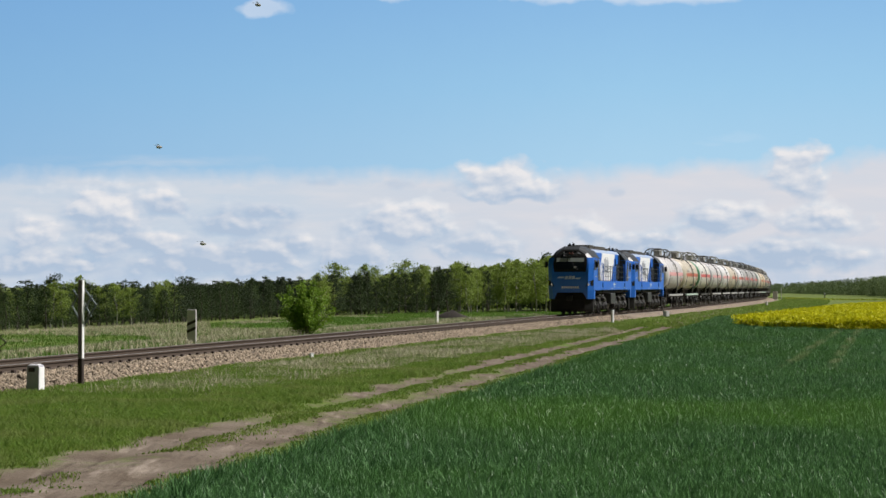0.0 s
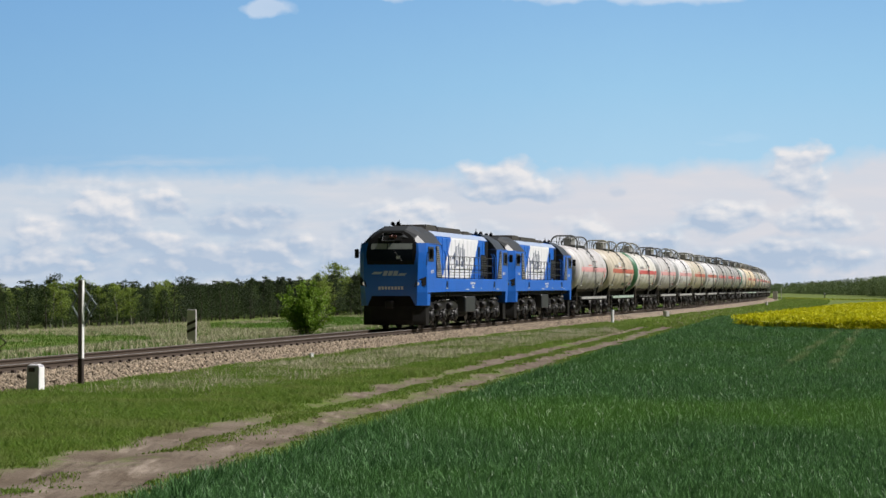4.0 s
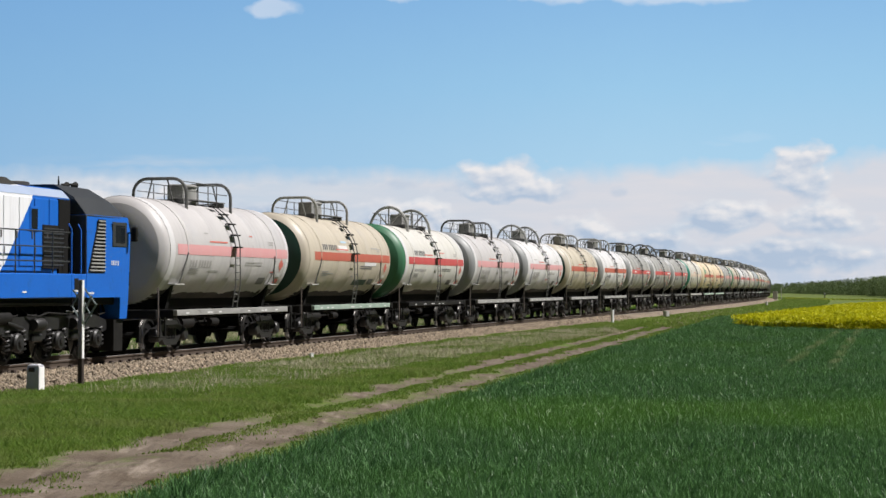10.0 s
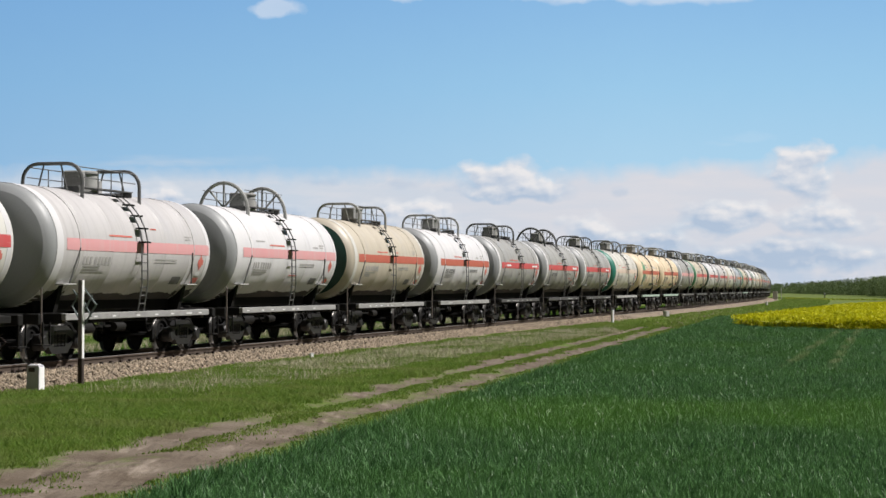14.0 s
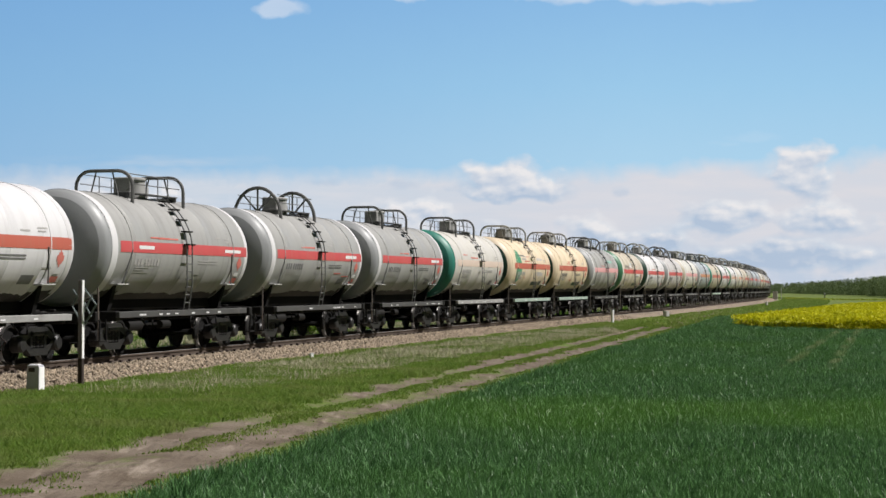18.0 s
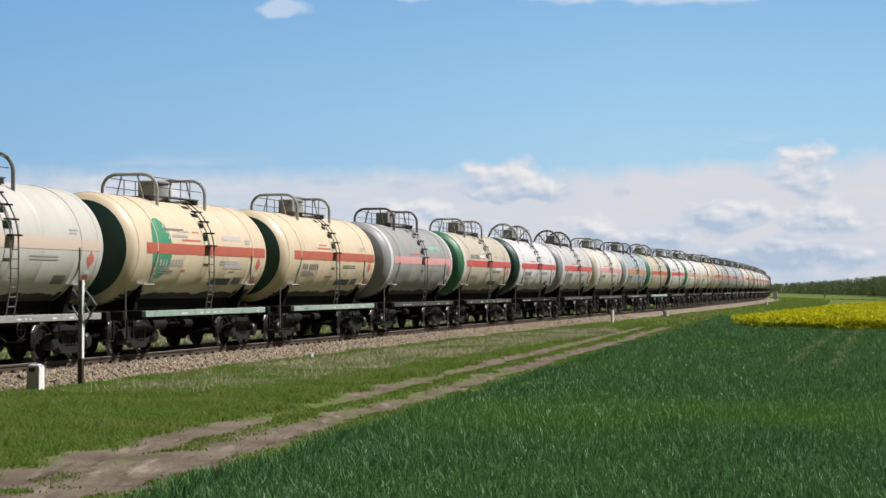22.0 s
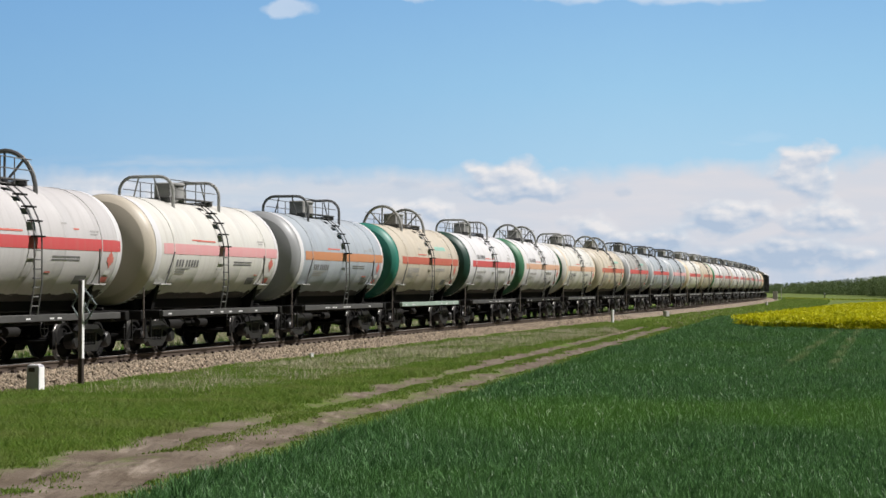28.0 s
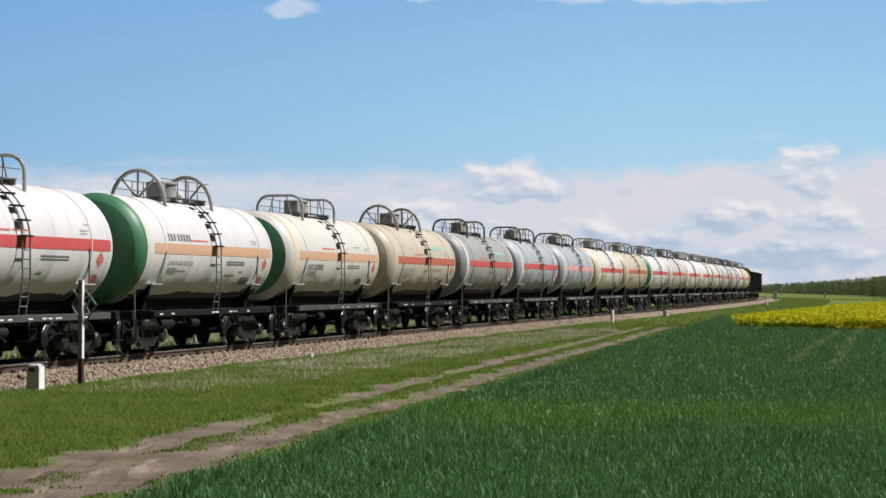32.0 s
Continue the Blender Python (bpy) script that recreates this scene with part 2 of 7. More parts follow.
# ---- building blocks ----
class Geo:
    """Collects the faces of one mesh."""

    def __init__(self):
        self.v, self.f = [], []

    def add(self, verts, faces):
        o = len(self.v)
        self.v += [tuple(p) for p in verts]
        self.f += [tuple(i + o for i in q) for q in faces]
        return self

    def box(self, x0, x1, y0, y1, z0, z1, b=0.0, m=None):
        """A box with chamfered edges of width b."""
        lo, hi = (x0, y0, z0), (x1, y1, z1)
        b = min(b, *(0.45 * (hi[i] - lo[i]) for i in range(3)))
        if b <= 0:
            vs = [Vector((x, y, z)) for z in (z0, z1) for y in (y0, y1) for x in (x0, x1)]
            fs = [(0, 2, 3, 1), (4, 5, 7, 6), (0, 1, 5, 4), (2, 6, 7, 3), (0, 4, 6, 2), (1, 3, 7, 5)]
        else:
            vs, idx = [], {}
            for c in range(8):
                bits = (c & 1, c >> 1 & 1, c >> 2 & 1)
                for a in range(3):
                    p = [(hi if bits[i] else lo)[i] + (0 if i == a else (-b if bits[i] else b)) for i in range(3)]
                    idx[c, a] = len(vs)
                    vs.append(Vector(p))
            fs = []
            for a in range(3):
                u, w = (a + 1) % 3, (a + 2) % 3
                for side in (0, 1):
                    q = [(side << a) | (i << u) | (j << w) for i, j in ((0, 0), (1, 0), (1, 1), (0, 1))]
                    q = [idx[c, a] for c in q]
                    fs.append(tuple(q if side else q[::-1]))
                for i in (0, 1):
                    for j in (0, 1):
                        c0 = (i << u) | (j << w)
                        c1 = c0 | (1 << a)
                        q = (idx[c0, u], idx[c1, u], idx[c1, w], idx[c0, w])
                        fs.append(q if i == j else q[::-1])
            for c in range(8):
                q = (idx[c, 0], idx[c, 1], idx[c, 2])
                fs.append(q if bin(c).count("1") % 2 else q[::-1])
        if m is not None:
            vs = [m @ p for p in vs]
        return self.add(vs, fs)

    def tube(self, pts, r, seg=8, closed=False, r1=None):
        """A round bar along points."""
        pts = [Vector(p) for p in pts]
        n, rings = len(pts), []
        up = None
        for i, p in enumerate(pts):
            a = pts[(i - 1) % n] if (closed or i) else p
            c = pts[(i + 1) % n] if (closed or i < n - 1) else p
            d = (c - a).normalized()
            if up is None:
                up = d.orthogonal().normalized()
            up = (up - d * up.dot(d))
            up = up.normalized() if up.length > 1e-6 else d.orthogonal().normalized()
            s = d.cross(up)
            rr = r if r1 is None else r + (r1 - r) * i / max(1, n - 1)
            rings.append([p + (up * math.cos(k * 2 * math.pi / seg) + s * math.sin(k * 2 * math.pi / seg)) * rr for k in range(seg)])
        vs = [q for ring in rings for q in ring]
        fs = []
        for i in range(n if closed else n - 1):
            j = (i + 1) % n
            for k in range(seg):
                k1 = (k + 1) % seg
                fs.append((i * seg + k, i * seg + k1, j * seg + k1, j * seg + k))
        if not closed:
            fs += [tuple(range(seg))[::-1], tuple((n - 1) * seg + k for k in range(seg))]
        return self.add(vs, fs)

    def lathe(self, prof, seg, axis="x", at=(0, 0, 0), a0=0.0, a1=2 * math.pi):
        """A turned form: prof holds (along, radius)."""
        full = abs(a1 - a0 - 2 * math.pi) < 1e-6
        n = seg if full else seg + 1
        vs, fs = [], []
        for s, r in prof:
            for k in range(n):
                a = a0 + (a1 - a0) * k / seg
                c, d = r * math.cos(a), r * math.sin(a)
                p = {"x": (s, c, d), "y": (d, s, c), "z": (c, d, s)}[axis]
                vs.append((p[0] + at[0], p[1] + at[1], p[2] + at[2]))
        for i in range(len(prof) - 1):
            for k in range(seg):
                k1 = (k + 1) % n
                fs.append((i * n + k, i * n + k1, (i + 1) * n + k1, (i + 1) * n + k))
        return self.add(vs, fs)

    def prism(self, poly, d0, d1, axis="y"):
        """A polygon drawn out along an axis; poly lies in the other two."""
        def put(p, d):
            return {"y": (p[0], d, p[1]), "x": (d, p[0], p[1]), "z": (p[0], p[1], d)}[axis]
        n = len(poly)
        vs = [put(p, d0) for p in poly] + [put(p, d1) for p in poly]
        fs = [tuple(range(n)), tuple(range(n, 2 * n))[::-1]] + [(i, i + n, (i + 1) % n + n, (i + 1) % n) for i in range(n)]
        return self.add(vs, fs)

    def loft(self, rings, cap=True):
        n = len(rings[0])
        vs = [p for r in rings for p in r]
        fs = [(i * n + k, i * n + (k + 1) % n, (i + 1) * n + (k + 1) % n, (i + 1) * n + k) for i in range(len(rings) - 1) for k in range(n)]
        if cap:
            fs += [tuple(range(n))[::-1], tuple((len(rings) - 1) * n + k for k in range(n))]
        return self.add(vs, fs)

    def mesh(self, name, mat, smooth=0.0):
        me = bpy.data.meshes.new(name)
        me.from_pydata([tuple(p) for p in self.v], [], self.f)
        me.materials.append(mat)
        bm = bmesh.new()
        bm.from_mesh(me)
        bmesh.ops.recalc_face_normals(bm, faces=bm.faces)
        bm.to_mesh(me)
        bm.free()
        if smooth:
            me.shade_smooth()
            me.set_sharp_from_angle(angle=radians(smooth))
        return me


def part(name, geo, material, parent=None, label="", smooth=35.0, at=None):
    """Links a mesh as one object under a thing or part."""
    me = geo if isinstance(geo, bpy.types.Mesh) else geo.mesh(name, material, smooth)
    ob = new(name, me)
    if parent:
        ob.parent = parent
    if at is not None:
        ob.matrix_basis = at
    if label:
        ob["label"] = label
    return ob


def repaint(ob, material):
    ob.material_slots[0].link = "OBJECT"
    ob.material_slots[0].material = material


def soup(name, verts, tris, mat, label="", category="", kind="stuff", smooth=False):
    """One object out of arrays of corners and triangles."""
    me = bpy.data.meshes.new(name)
    nv, nf, w = len(verts), len(tris), tris.shape[1]
    me.vertices.add(nv)
    me.vertices.foreach_set("co", np.ascontiguousarray(verts, dtype=np.float32).ravel())
    me.loops.add(nf * w)
    me.loops.foreach_set("vertex_index", np.ascontiguousarray(tris, dtype=np.int32).ravel())
    me.polygons.add(nf)
    me.polygons.foreach_set("loop_start", np.arange(0, nf * w, w, dtype=np.int32))
    me.update(calc_edges=True)
    me.validate()
    if smooth:
        me.shade_smooth()
    me.materials.append(mat)
    return tagged(new(name, me), label, category, kind=kind)


# ---- the railway's line and the lie of the land ----
P0, HEAD, BEND, STRAIGHT = (-16.894, 19.579), 0.249405, 0.00033393, 131.81


def line(s):
    """A place on the track, s metres away from the start: x, y, heading from +y to +x. It bends off to the left."""
    a = min(s, STRAIGHT)
    x, y = P0[0] + math.sin(HEAD) * a, P0[1] + math.cos(HEAD) * a
    th = HEAD - BEND * max(s - STRAIGHT, 0.0)
    return x + (math.cos(th) - math.cos(HEAD)) / BEND, y - (math.sin(th) - math.sin(HEAD)) / BEND, th


def rail_z(s):
    s = max(0.0, min(s, 480.0))
    return 0.351 + 0.00102274 * s - 6.1168e-6 * s * s


def line_point(s, right, z):
    """right: metres to the camera's side of the track; z: above the rail."""
    x, y, th = line(s)
    return Vector((x + right * math.cos(th), y - right * math.sin(th), rail_z(s) + z))


LS = np.arange(-2000.0, 1600.0, 4.0)
LP = np.array([line(s)[:2] for s in LS])


def off_track(x, y):
    """Arrays: how far along the track, and how far to the camera's side of it."""
    x, y = np.asarray(x, float), np.asarray(y, float)
    s = (x - P0[0]) * math.sin(HEAD) + (y - P0[1]) * math.cos(HEAD)
    for _ in range(4):
        a = np.minimum(s, STRAIGHT)
        th = HEAD - BEND * np.maximum(s - STRAIGHT, 0.0)
        lx = P0[0] + math.sin(HEAD) * a + (np.cos(th) - math.cos(HEAD)) / BEND
        ly = P0[1] + math.cos(HEAD) * a - (np.sin(th) - math.sin(HEAD)) / BEND
        s = s + (x - lx) * np.sin(th) + (y - ly) * np.cos(th)
        s = np.clip(s, -3000, 2500)
    return s, (x - lx) * np.cos(th) - (y - ly) * np.sin(th)


def waves(x, y, k, seed):
    """Smooth uneven ground from a few sines."""
    r = np.random.RandomState(seed)
    out = 0
    for _ in range(7):
        a, ph, f = r.uniform(0, 6.28), r.uniform(0, 6.28), k * r.uniform(0.5, 1.8)
        out = out + np.sin((x * math.cos(a) + y * math.sin(a)) * f + ph)
    return out / 7


def smooth01(v, a, b):
    u = np.clip((v - a) / (b - a), 0, 1)
    return u * u * (3 - 2 * u)


def field_edge(y):
    """x of the border between the track road and the wheat."""
    return -3.4 + 0.2008 * (np.asarray(y, float) - 19.3)


def land(x, y):
    """The height of the ground."""
    x, y = np.asarray(x, float), np.asarray(y, float)
    s, r = off_track(x, y)
    q = np.clip(s, 0, 480)
    z = -0.04 + 0.00102274 * q - 6.1168e-6 * q * q
    z = z - 0.75 * smooth01(-r, 5.0, 16.0)
    z = z + 0.045 * waves(x, y, 1.1, 3) * smooth01(np.abs(r), 3.0, 4.5)
    z = z - 0.7 * smooth01(y, 235, 560) * smooth01(r, 5.0, 20.0)
    e = x - field_edge(y)
    rut = np.exp(-((e + 0.7) / 0.28) ** 2) + np.exp(-((e + 2.05) / 0.32) ** 2)
    return z - 0.05 * rut * (y < 160)


def land1(x, y):
    return float(land(np.array([x]), np.array([y]))[0])


# ---- ground ----
def steps(*spans):
    out = []
    for a, b, d in spans:
        out += list(np.arange(a, b, d))
    return np.array(out + [spans[-1][1]])


def ground_paint():
    """Grass and earth: short turf, dry thatch and worn soil in the wheel tracks."""
    m, t, p = nodes_of("turf_and_earth")
    n1, n2, n3 = noisen(t, 0.35, 5, 0.6), noisen(t, 2.2, 5, 0.7), noisen(t, 14.0, 4, 0.7)
    turf = mixc(t, n3, (0.078, 0.125, 0.025), (0.135, 0.175, 0.042))
    turf = mixc(t, mathn(t, "MULTIPLY", ramp(t, n1, 0.48, 0.66), 0.5), turf, (0.20, 0.195, 0.085))
    earth = mixc(t, n3, (0.095, 0.076, 0.058), (0.25, 0.208, 0.165))
    earth = mixc(t, ramp(t, noisen(t, 0.8, 5, 0.6), 0.42, 0.6), earth, (0.115, 0.09, 0.066))
    earth = mixc(t, ramp(t, noisen(t, 1.6, 5, 0.65, (3.2, 0.4, 1)), 0.52, 0.68), earth, (0.075, 0.056, 0.042))
    earth = mixc(t, ramp(t, noisen(t, 1.1, 5, 0.65, (2.6, 0.5, 1)), 0.55, 0.72), earth, (0.32, 0.27, 0.22))
    a = t.nodes.new("ShaderNodeAttribute")
    a.attribute_name = "worn"
    f = mathn(t, "ADD", mathn(t, "MULTIPLY", a.outputs["Fac"], 1.15), mathn(t, "MULTIPLY", mathn(t, "SUBTRACT", mathn(t, "ADD", mathn(t, "MULTIPLY", n2, 0.65), mathn(t, "MULTIPLY", n1, 0.35)), 0.52), 2.3), clamp=True)
    f = ramp(t, f, 0.14, 0.62)
    link(t, mixc(t, f, turf, earth), p.inputs["Base Color"])
    p.inputs["Roughness"].default_value = 0.92
    p.inputs["Specular IOR Level"].default_value = 0.15
    bumped(t, p, mathn(t, "ADD", mathn(t, "MULTIPLY", n3, 0.5), mathn(t, "MULTIPLY", n2, 1.5)), 0.7, 0.08)
    return m


gx = steps((-4000, -400, 300), (-400, -60, 20), (-60, -20, 2.0), (-20, 24, 0.3), (24, 80, 3), (80, 400, 20), (400, 4000, 300))
gy = steps((-1500, -60, 120), (-60, 12, 6), (12, 75, 0.3), (75, 180, 1.0), (180, 700, 20), (700, 4800, 200))
X, Y = np.meshgrid(gx, gy)
Z = land(X.ravel(), Y.ravel())
ni, nj = len(gy), len(gx)
quad = (np.arange(ni - 1)[:, None] * nj + np.arange(nj - 1)[None, :]).ravel()
quads = np.stack([quad, quad + 1, quad + nj + 1, quad + nj], 1)
ground = soup("ground", np.stack([X.ravel(), Y.ravel(), Z], 1), quads, ground_paint(),
              "open meadow with rough grass and a worn dirt road", "ground", "structure", True)
E_ = (X - field_edge(Y)).ravel()
RW = np.interp(Y.ravel(), [20, 36, 60, 110], [0.56, 0.46, 0.42, 0.42])
XR, YR = X.ravel(), Y.ravel()


def wander(x, y):
    """How far the wheel tracks stray sideways."""
    return 0.30 * waves(x, y, 0.45, 19) + 0.3 * waves(x, y, 1.6, 20) + 0.22 * waves(x, y, 4.0, 24)


E_ = E_ + wander(XR, YR)
RL = RW * (1.0 + 0.5 * waves(XR, YR, 0.33, 21))
RR = RW * (1.05 + 0.45 * waves(XR, YR, 0.4, 22))
broad = np.interp(YR, [16, 22, 27, 34], [0.42, 0.25, 0.16, 0.14])
gap = 1.0 - 0.85 * np.exp(-((YR - 33.5) / 2.2) ** 2) - 0.6 * np.exp(-((YR - 47.0) / 3.0) ** 2)
worn = np.exp(-((E_ + 0.75) / RR) ** 2) + gap * np.exp(-((E_ + 2.15) / RL) ** 2) + broad * np.exp(-((E_ + 1.45) / 0.9) ** 2)
worn = worn * (0.74 + 0.7 * waves(XR, YR, 0.8, 9)) * (YR < 170)
at = ground.data.attributes.new("worn", "FLOAT", "POINT")
at.data.foreach_set("value", np.clip(worn, 0, 1).astype(np.float32))

# ---- track ----
TRACK = [s for s in np.arange(-60, 620, 2.0)]


def along(name, prof, mat, label, category, spans=TRACK, smooth=0):
    """A strip with one cross-section all along the line; prof holds (right, up)."""
    vs = [line_point(s, r, z) for s in spans for r, z in prof]
    n = len(prof)
    g = Geo().add(vs, [(i * n + k, i * n + k + 1, (i + 1) * n + k + 1, (i + 1) * n + k) for i in range(len(spans) - 1) for k in range(n - 1)])
    return tagged(part(name, g, mat, smooth=smooth), label, category, kind="structure")


def ballast_paint():
    m, t, p = nodes_of("ballast_stone")
    tc = t.nodes.new("ShaderNodeTexCoord")
    v = t.nodes.new("ShaderNodeTexVoronoi")
    v.inputs["Scale"].default_value = 15.0
    link(t, tc.outputs["Object"], v.inputs["Vector"])
    b = t.nodes.new("ShaderNodeSeparateColor")
    link(t, v.outputs["Color"], b.inputs[0])
    c = mixc(t, b.outputs[0], (0.06, 0.047, 0.034), (0.35, 0.285, 0.205))
    c = mixc(t, mathn(t, "MULTIPLY", ramp(t, noisen(t, 0.5, 4), 0.4, 0.7), 0.5), c, (0.22, 0.16, 0.12))
    link(t, c, p.inputs["Base Color"])
    p.inputs["Roughness"].default_value = 0.9
    bumped(t, p, v.outputs["Distance"], 0.4, 0.02)
    return m


M["ballast"] = ballast_paint()
ballast = along("ballast_bed", [(-3.3, -0.62), (-1.95, -0.22), (-1.4, -0.19), (1.4, -0.19), (1.95, -0.22), (3.35, -0.46)], M["ballast"],
                "brown crushed-stone ballast bed under the rails", "ballast")
RAIL_PROF = [(-0.036, 0.0), (-0.036, -0.04), (-0.01, -0.055), (-0.01, -0.14), (-0.07, -0.165), (-0.07, -0.178), (0.07, -0.178), (0.07, -0.165), (0.01, -0.14), (0.01, -0.055), (0.036, -0.04), (0.036, 0.0)]
for side in (-0.796, 0.796):
    track_rail = along("rail", [(r + side, z) for r, z in RAIL_PROF], M["rail"], "rust-brown steel rail with a polished head", "rail")
    head = part("rail_head", Geo().add([line_point(s, side + d, z) for s in TRACK for d, z in ((-0.036, 0.0), (-0.03, 0.004), (0.03, 0.004), (0.036, 0.0))],
                [(i * 4 + k, i * 4 + k + 1, i * 4 + k + 5, i * 4 + k + 4) for i in range(len(TRACK) - 1) for k in range(3)]), M["railtop"], track_rail, "polished running surface")


# ---- tank wagons ----
TR, TC = 1.5, 2.8             # shell radius and axle height of the tank


def wheelset(parent, x):
    """Two solid wheels on an axle; turns about its own axle."""
    g = Geo()
    for sgn in (-1, 1):
        pr = [(0.70, 0.0), (0.70, 0.10), (0.735, 0.13), (0.745, 0.38), (0.73, 0.40), (0.725, 0.505), (0.755, 0.505), (0.76, 0.478), (0.855, 0.468), (0.855, 0.40), (0.80, 0.37), (0.80, 0.13), (0.86, 0.10), (0.86, 0.0)]
        g.lathe([(sgn * a, r) for a, r in pr], 28, "y")
    g.tube([(0, -0.95, 0), (0, 0.95, 0)], 0.085, 10)
    for k in range(3):
        a = k * 2.094
        for sgn in (-1, 1):
            g.box(-0.03, 0.03, sgn * 0.83 - 0.04, sgn * 0.83 + 0.04, 0.22, 0.28, 0.01, Matrix.Rotation(a, 4, "Y"))
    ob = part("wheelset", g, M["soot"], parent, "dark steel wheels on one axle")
    polish(ob.data, 0.462)
    ob.matrix_parent_inverse = Matrix.Translation((x, 0, 0.47))
    return ob


def polish(me, r0):
    """Bright rolled steel on the treads of a wheelset."""
    me.materials.append(M["tread"])
    for f in me.polygons:
        c = f.center
        if math.hypot(c.x, c.z) > r0 and abs(c.y) > 0.6:
            f.material_index = 1


def side_frame_geo(half, sgn):
    """Cast side frame of a two-axle bogie, with window, spring nest and axle boxes."""
    g = Geo()
    y0, y1 = (0.94, 1.10) if sgn > 0 else (-1.10, -0.94)
    g.prism([(-half - 0.18, 0.52), (-half - 0.16, 0.66), (-half + 0.2, 0.70), (-0.42, 0.86), (0.42, 0.86), (half - 0.2, 0.70), (half + 0.16, 0.66), (half + 0.18, 0.52),
             (half - 0.16, 0.50), (0.40, 0.66), (-0.40, 0.66), (-half + 0.16, 0.50)], y0, y1)
    g.prism([(-half + 0.15, 0.56), (-half + 0.2, 0.44), (-0.4, 0.19), (0.4, 0.19), (half - 0.2, 0.44), (half - 0.15, 0.56), (0.33, 0.36), (-0.33, 0.36)], y0, y1)
    for x in (-0.36, 0.36):
        g.box(x - 0.06, x + 0.06, y0, y1, 0.33, 0.80, 0.015)
    for x in (-0.2, 0.0, 0.2):
        for k in range(5):
            g.lathe([(0.37 + k * 0.06, 0.055), (0.39 + k * 0.06, 0.085), (0.415 + k * 0.06, 0.085), (0.43 + k * 0.06, 0.055)], 10, "z", (x, (y0 + y1) / 2, 0))
    g.box(-0.3, 0.3, y0 - 0.02, y1 + 0.02, 0.66, 0.76, 0.02)
    for x in (-half, half):
        g.lathe([(sgn * 0.90, 0.19), (sgn * 1.13, 0.19), (sgn * 1.18, 0.15), (sgn * 1.18, 0.0)], 14, "y", (x, 0, 0.47))
        g.box(x - 0.17, x + 0.17, y0, y1, 0.56, 0.66, 0.02)
    return g


def bogie(parent, x):
    b = part("bogie", Geo().box(-0.22, 0.22, -1.0, 1.0, 0.58, 0.88, 0.04).box(-0.9, 0.9, -0.12, 0.12, 0.45, 0.6, 0.03), M["iron"], parent, "black cast-steel two-axle bogie", at=pose(x, 0, 0))
    for sgn in (-1, 1):
        part("side_frame", side_frame_geo(0.925, sgn), M["gear"], b)
    for dx in (-0.925, 0.925):
        wheelset(b, dx)
        g = Geo()
        g.box(dx * 1.57 - 0.05, dx * 1.57 + 0.05, -0.84, 0.84, 0.42, 0.5, 0.01)
        for sgn in (-1, 1):
            g.box(dx * 1.57 - 0.09, dx * 1.57 + 0.05, sgn * 0.78 - 0.05, sgn * 0.78 + 0.05, 0.28, 0.72, 0.01)
        part("brake_beam", g, M["soot"], b)
    return b


def curved_patch(x0, x1, a0, a1, lift=0.006, seg=6, side=-1):
    """A sheet laid on the shell, between two lengths and two angles from the middle height upward, in degrees."""
    g, r = Geo(), TR + lift
    vs = []
    for k in range(seg + 1):
        a = radians(a0 + (a1 - a0) * k / seg)
        for x in (x0, x1):
            vs.append((x, side * r * math.cos(a), TC + r * math.sin(a)))
    return g.add(vs, [(2 * k, 2 * k + 1, 2 * k + 3, 2 * k + 2) for k in range(seg)])


def belly_shade_geo(side, seed):
    """Oily dirt and shade on the tank's belly, painted as one thin dark layer with a ragged, dripping upper border."""
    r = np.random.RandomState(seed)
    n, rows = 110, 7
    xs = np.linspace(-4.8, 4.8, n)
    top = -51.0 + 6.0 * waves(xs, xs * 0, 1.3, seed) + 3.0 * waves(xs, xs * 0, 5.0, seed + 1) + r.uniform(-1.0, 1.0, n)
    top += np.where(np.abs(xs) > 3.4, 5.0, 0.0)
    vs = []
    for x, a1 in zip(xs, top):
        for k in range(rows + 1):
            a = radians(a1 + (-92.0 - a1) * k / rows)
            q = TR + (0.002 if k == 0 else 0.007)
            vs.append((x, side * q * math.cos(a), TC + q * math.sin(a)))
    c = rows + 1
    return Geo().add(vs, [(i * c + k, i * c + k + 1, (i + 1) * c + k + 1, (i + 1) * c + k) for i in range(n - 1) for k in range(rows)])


def hoop_points(x, w, top, n, round_):
    """A safety hoop standing across the tank: a half wheel, or a box with rounded shoulders."""
    pts = []
    base = TC + math.sqrt(TR * TR - w * w) - 0.05
    if round_:
        for k in range(n + 1):
            a = math.pi * k / n
            pts.append((x, w * math.cos(a), base + (top - base) * math.sin(a) ** 0.9))
    else:
        c = 0.42
        pts = [(x, w, base), (x, w, top - c)]
        for k in range(1, 5):
            a = math.pi / 2 * k / 5
            pts.append((x, w - c + c * math.cos(a), top - c + c * math.sin(a)))
        pts.append((x, w - c, top))
        pts += [(x, -y, z) for _, y, z in pts[::-1]]
    return pts


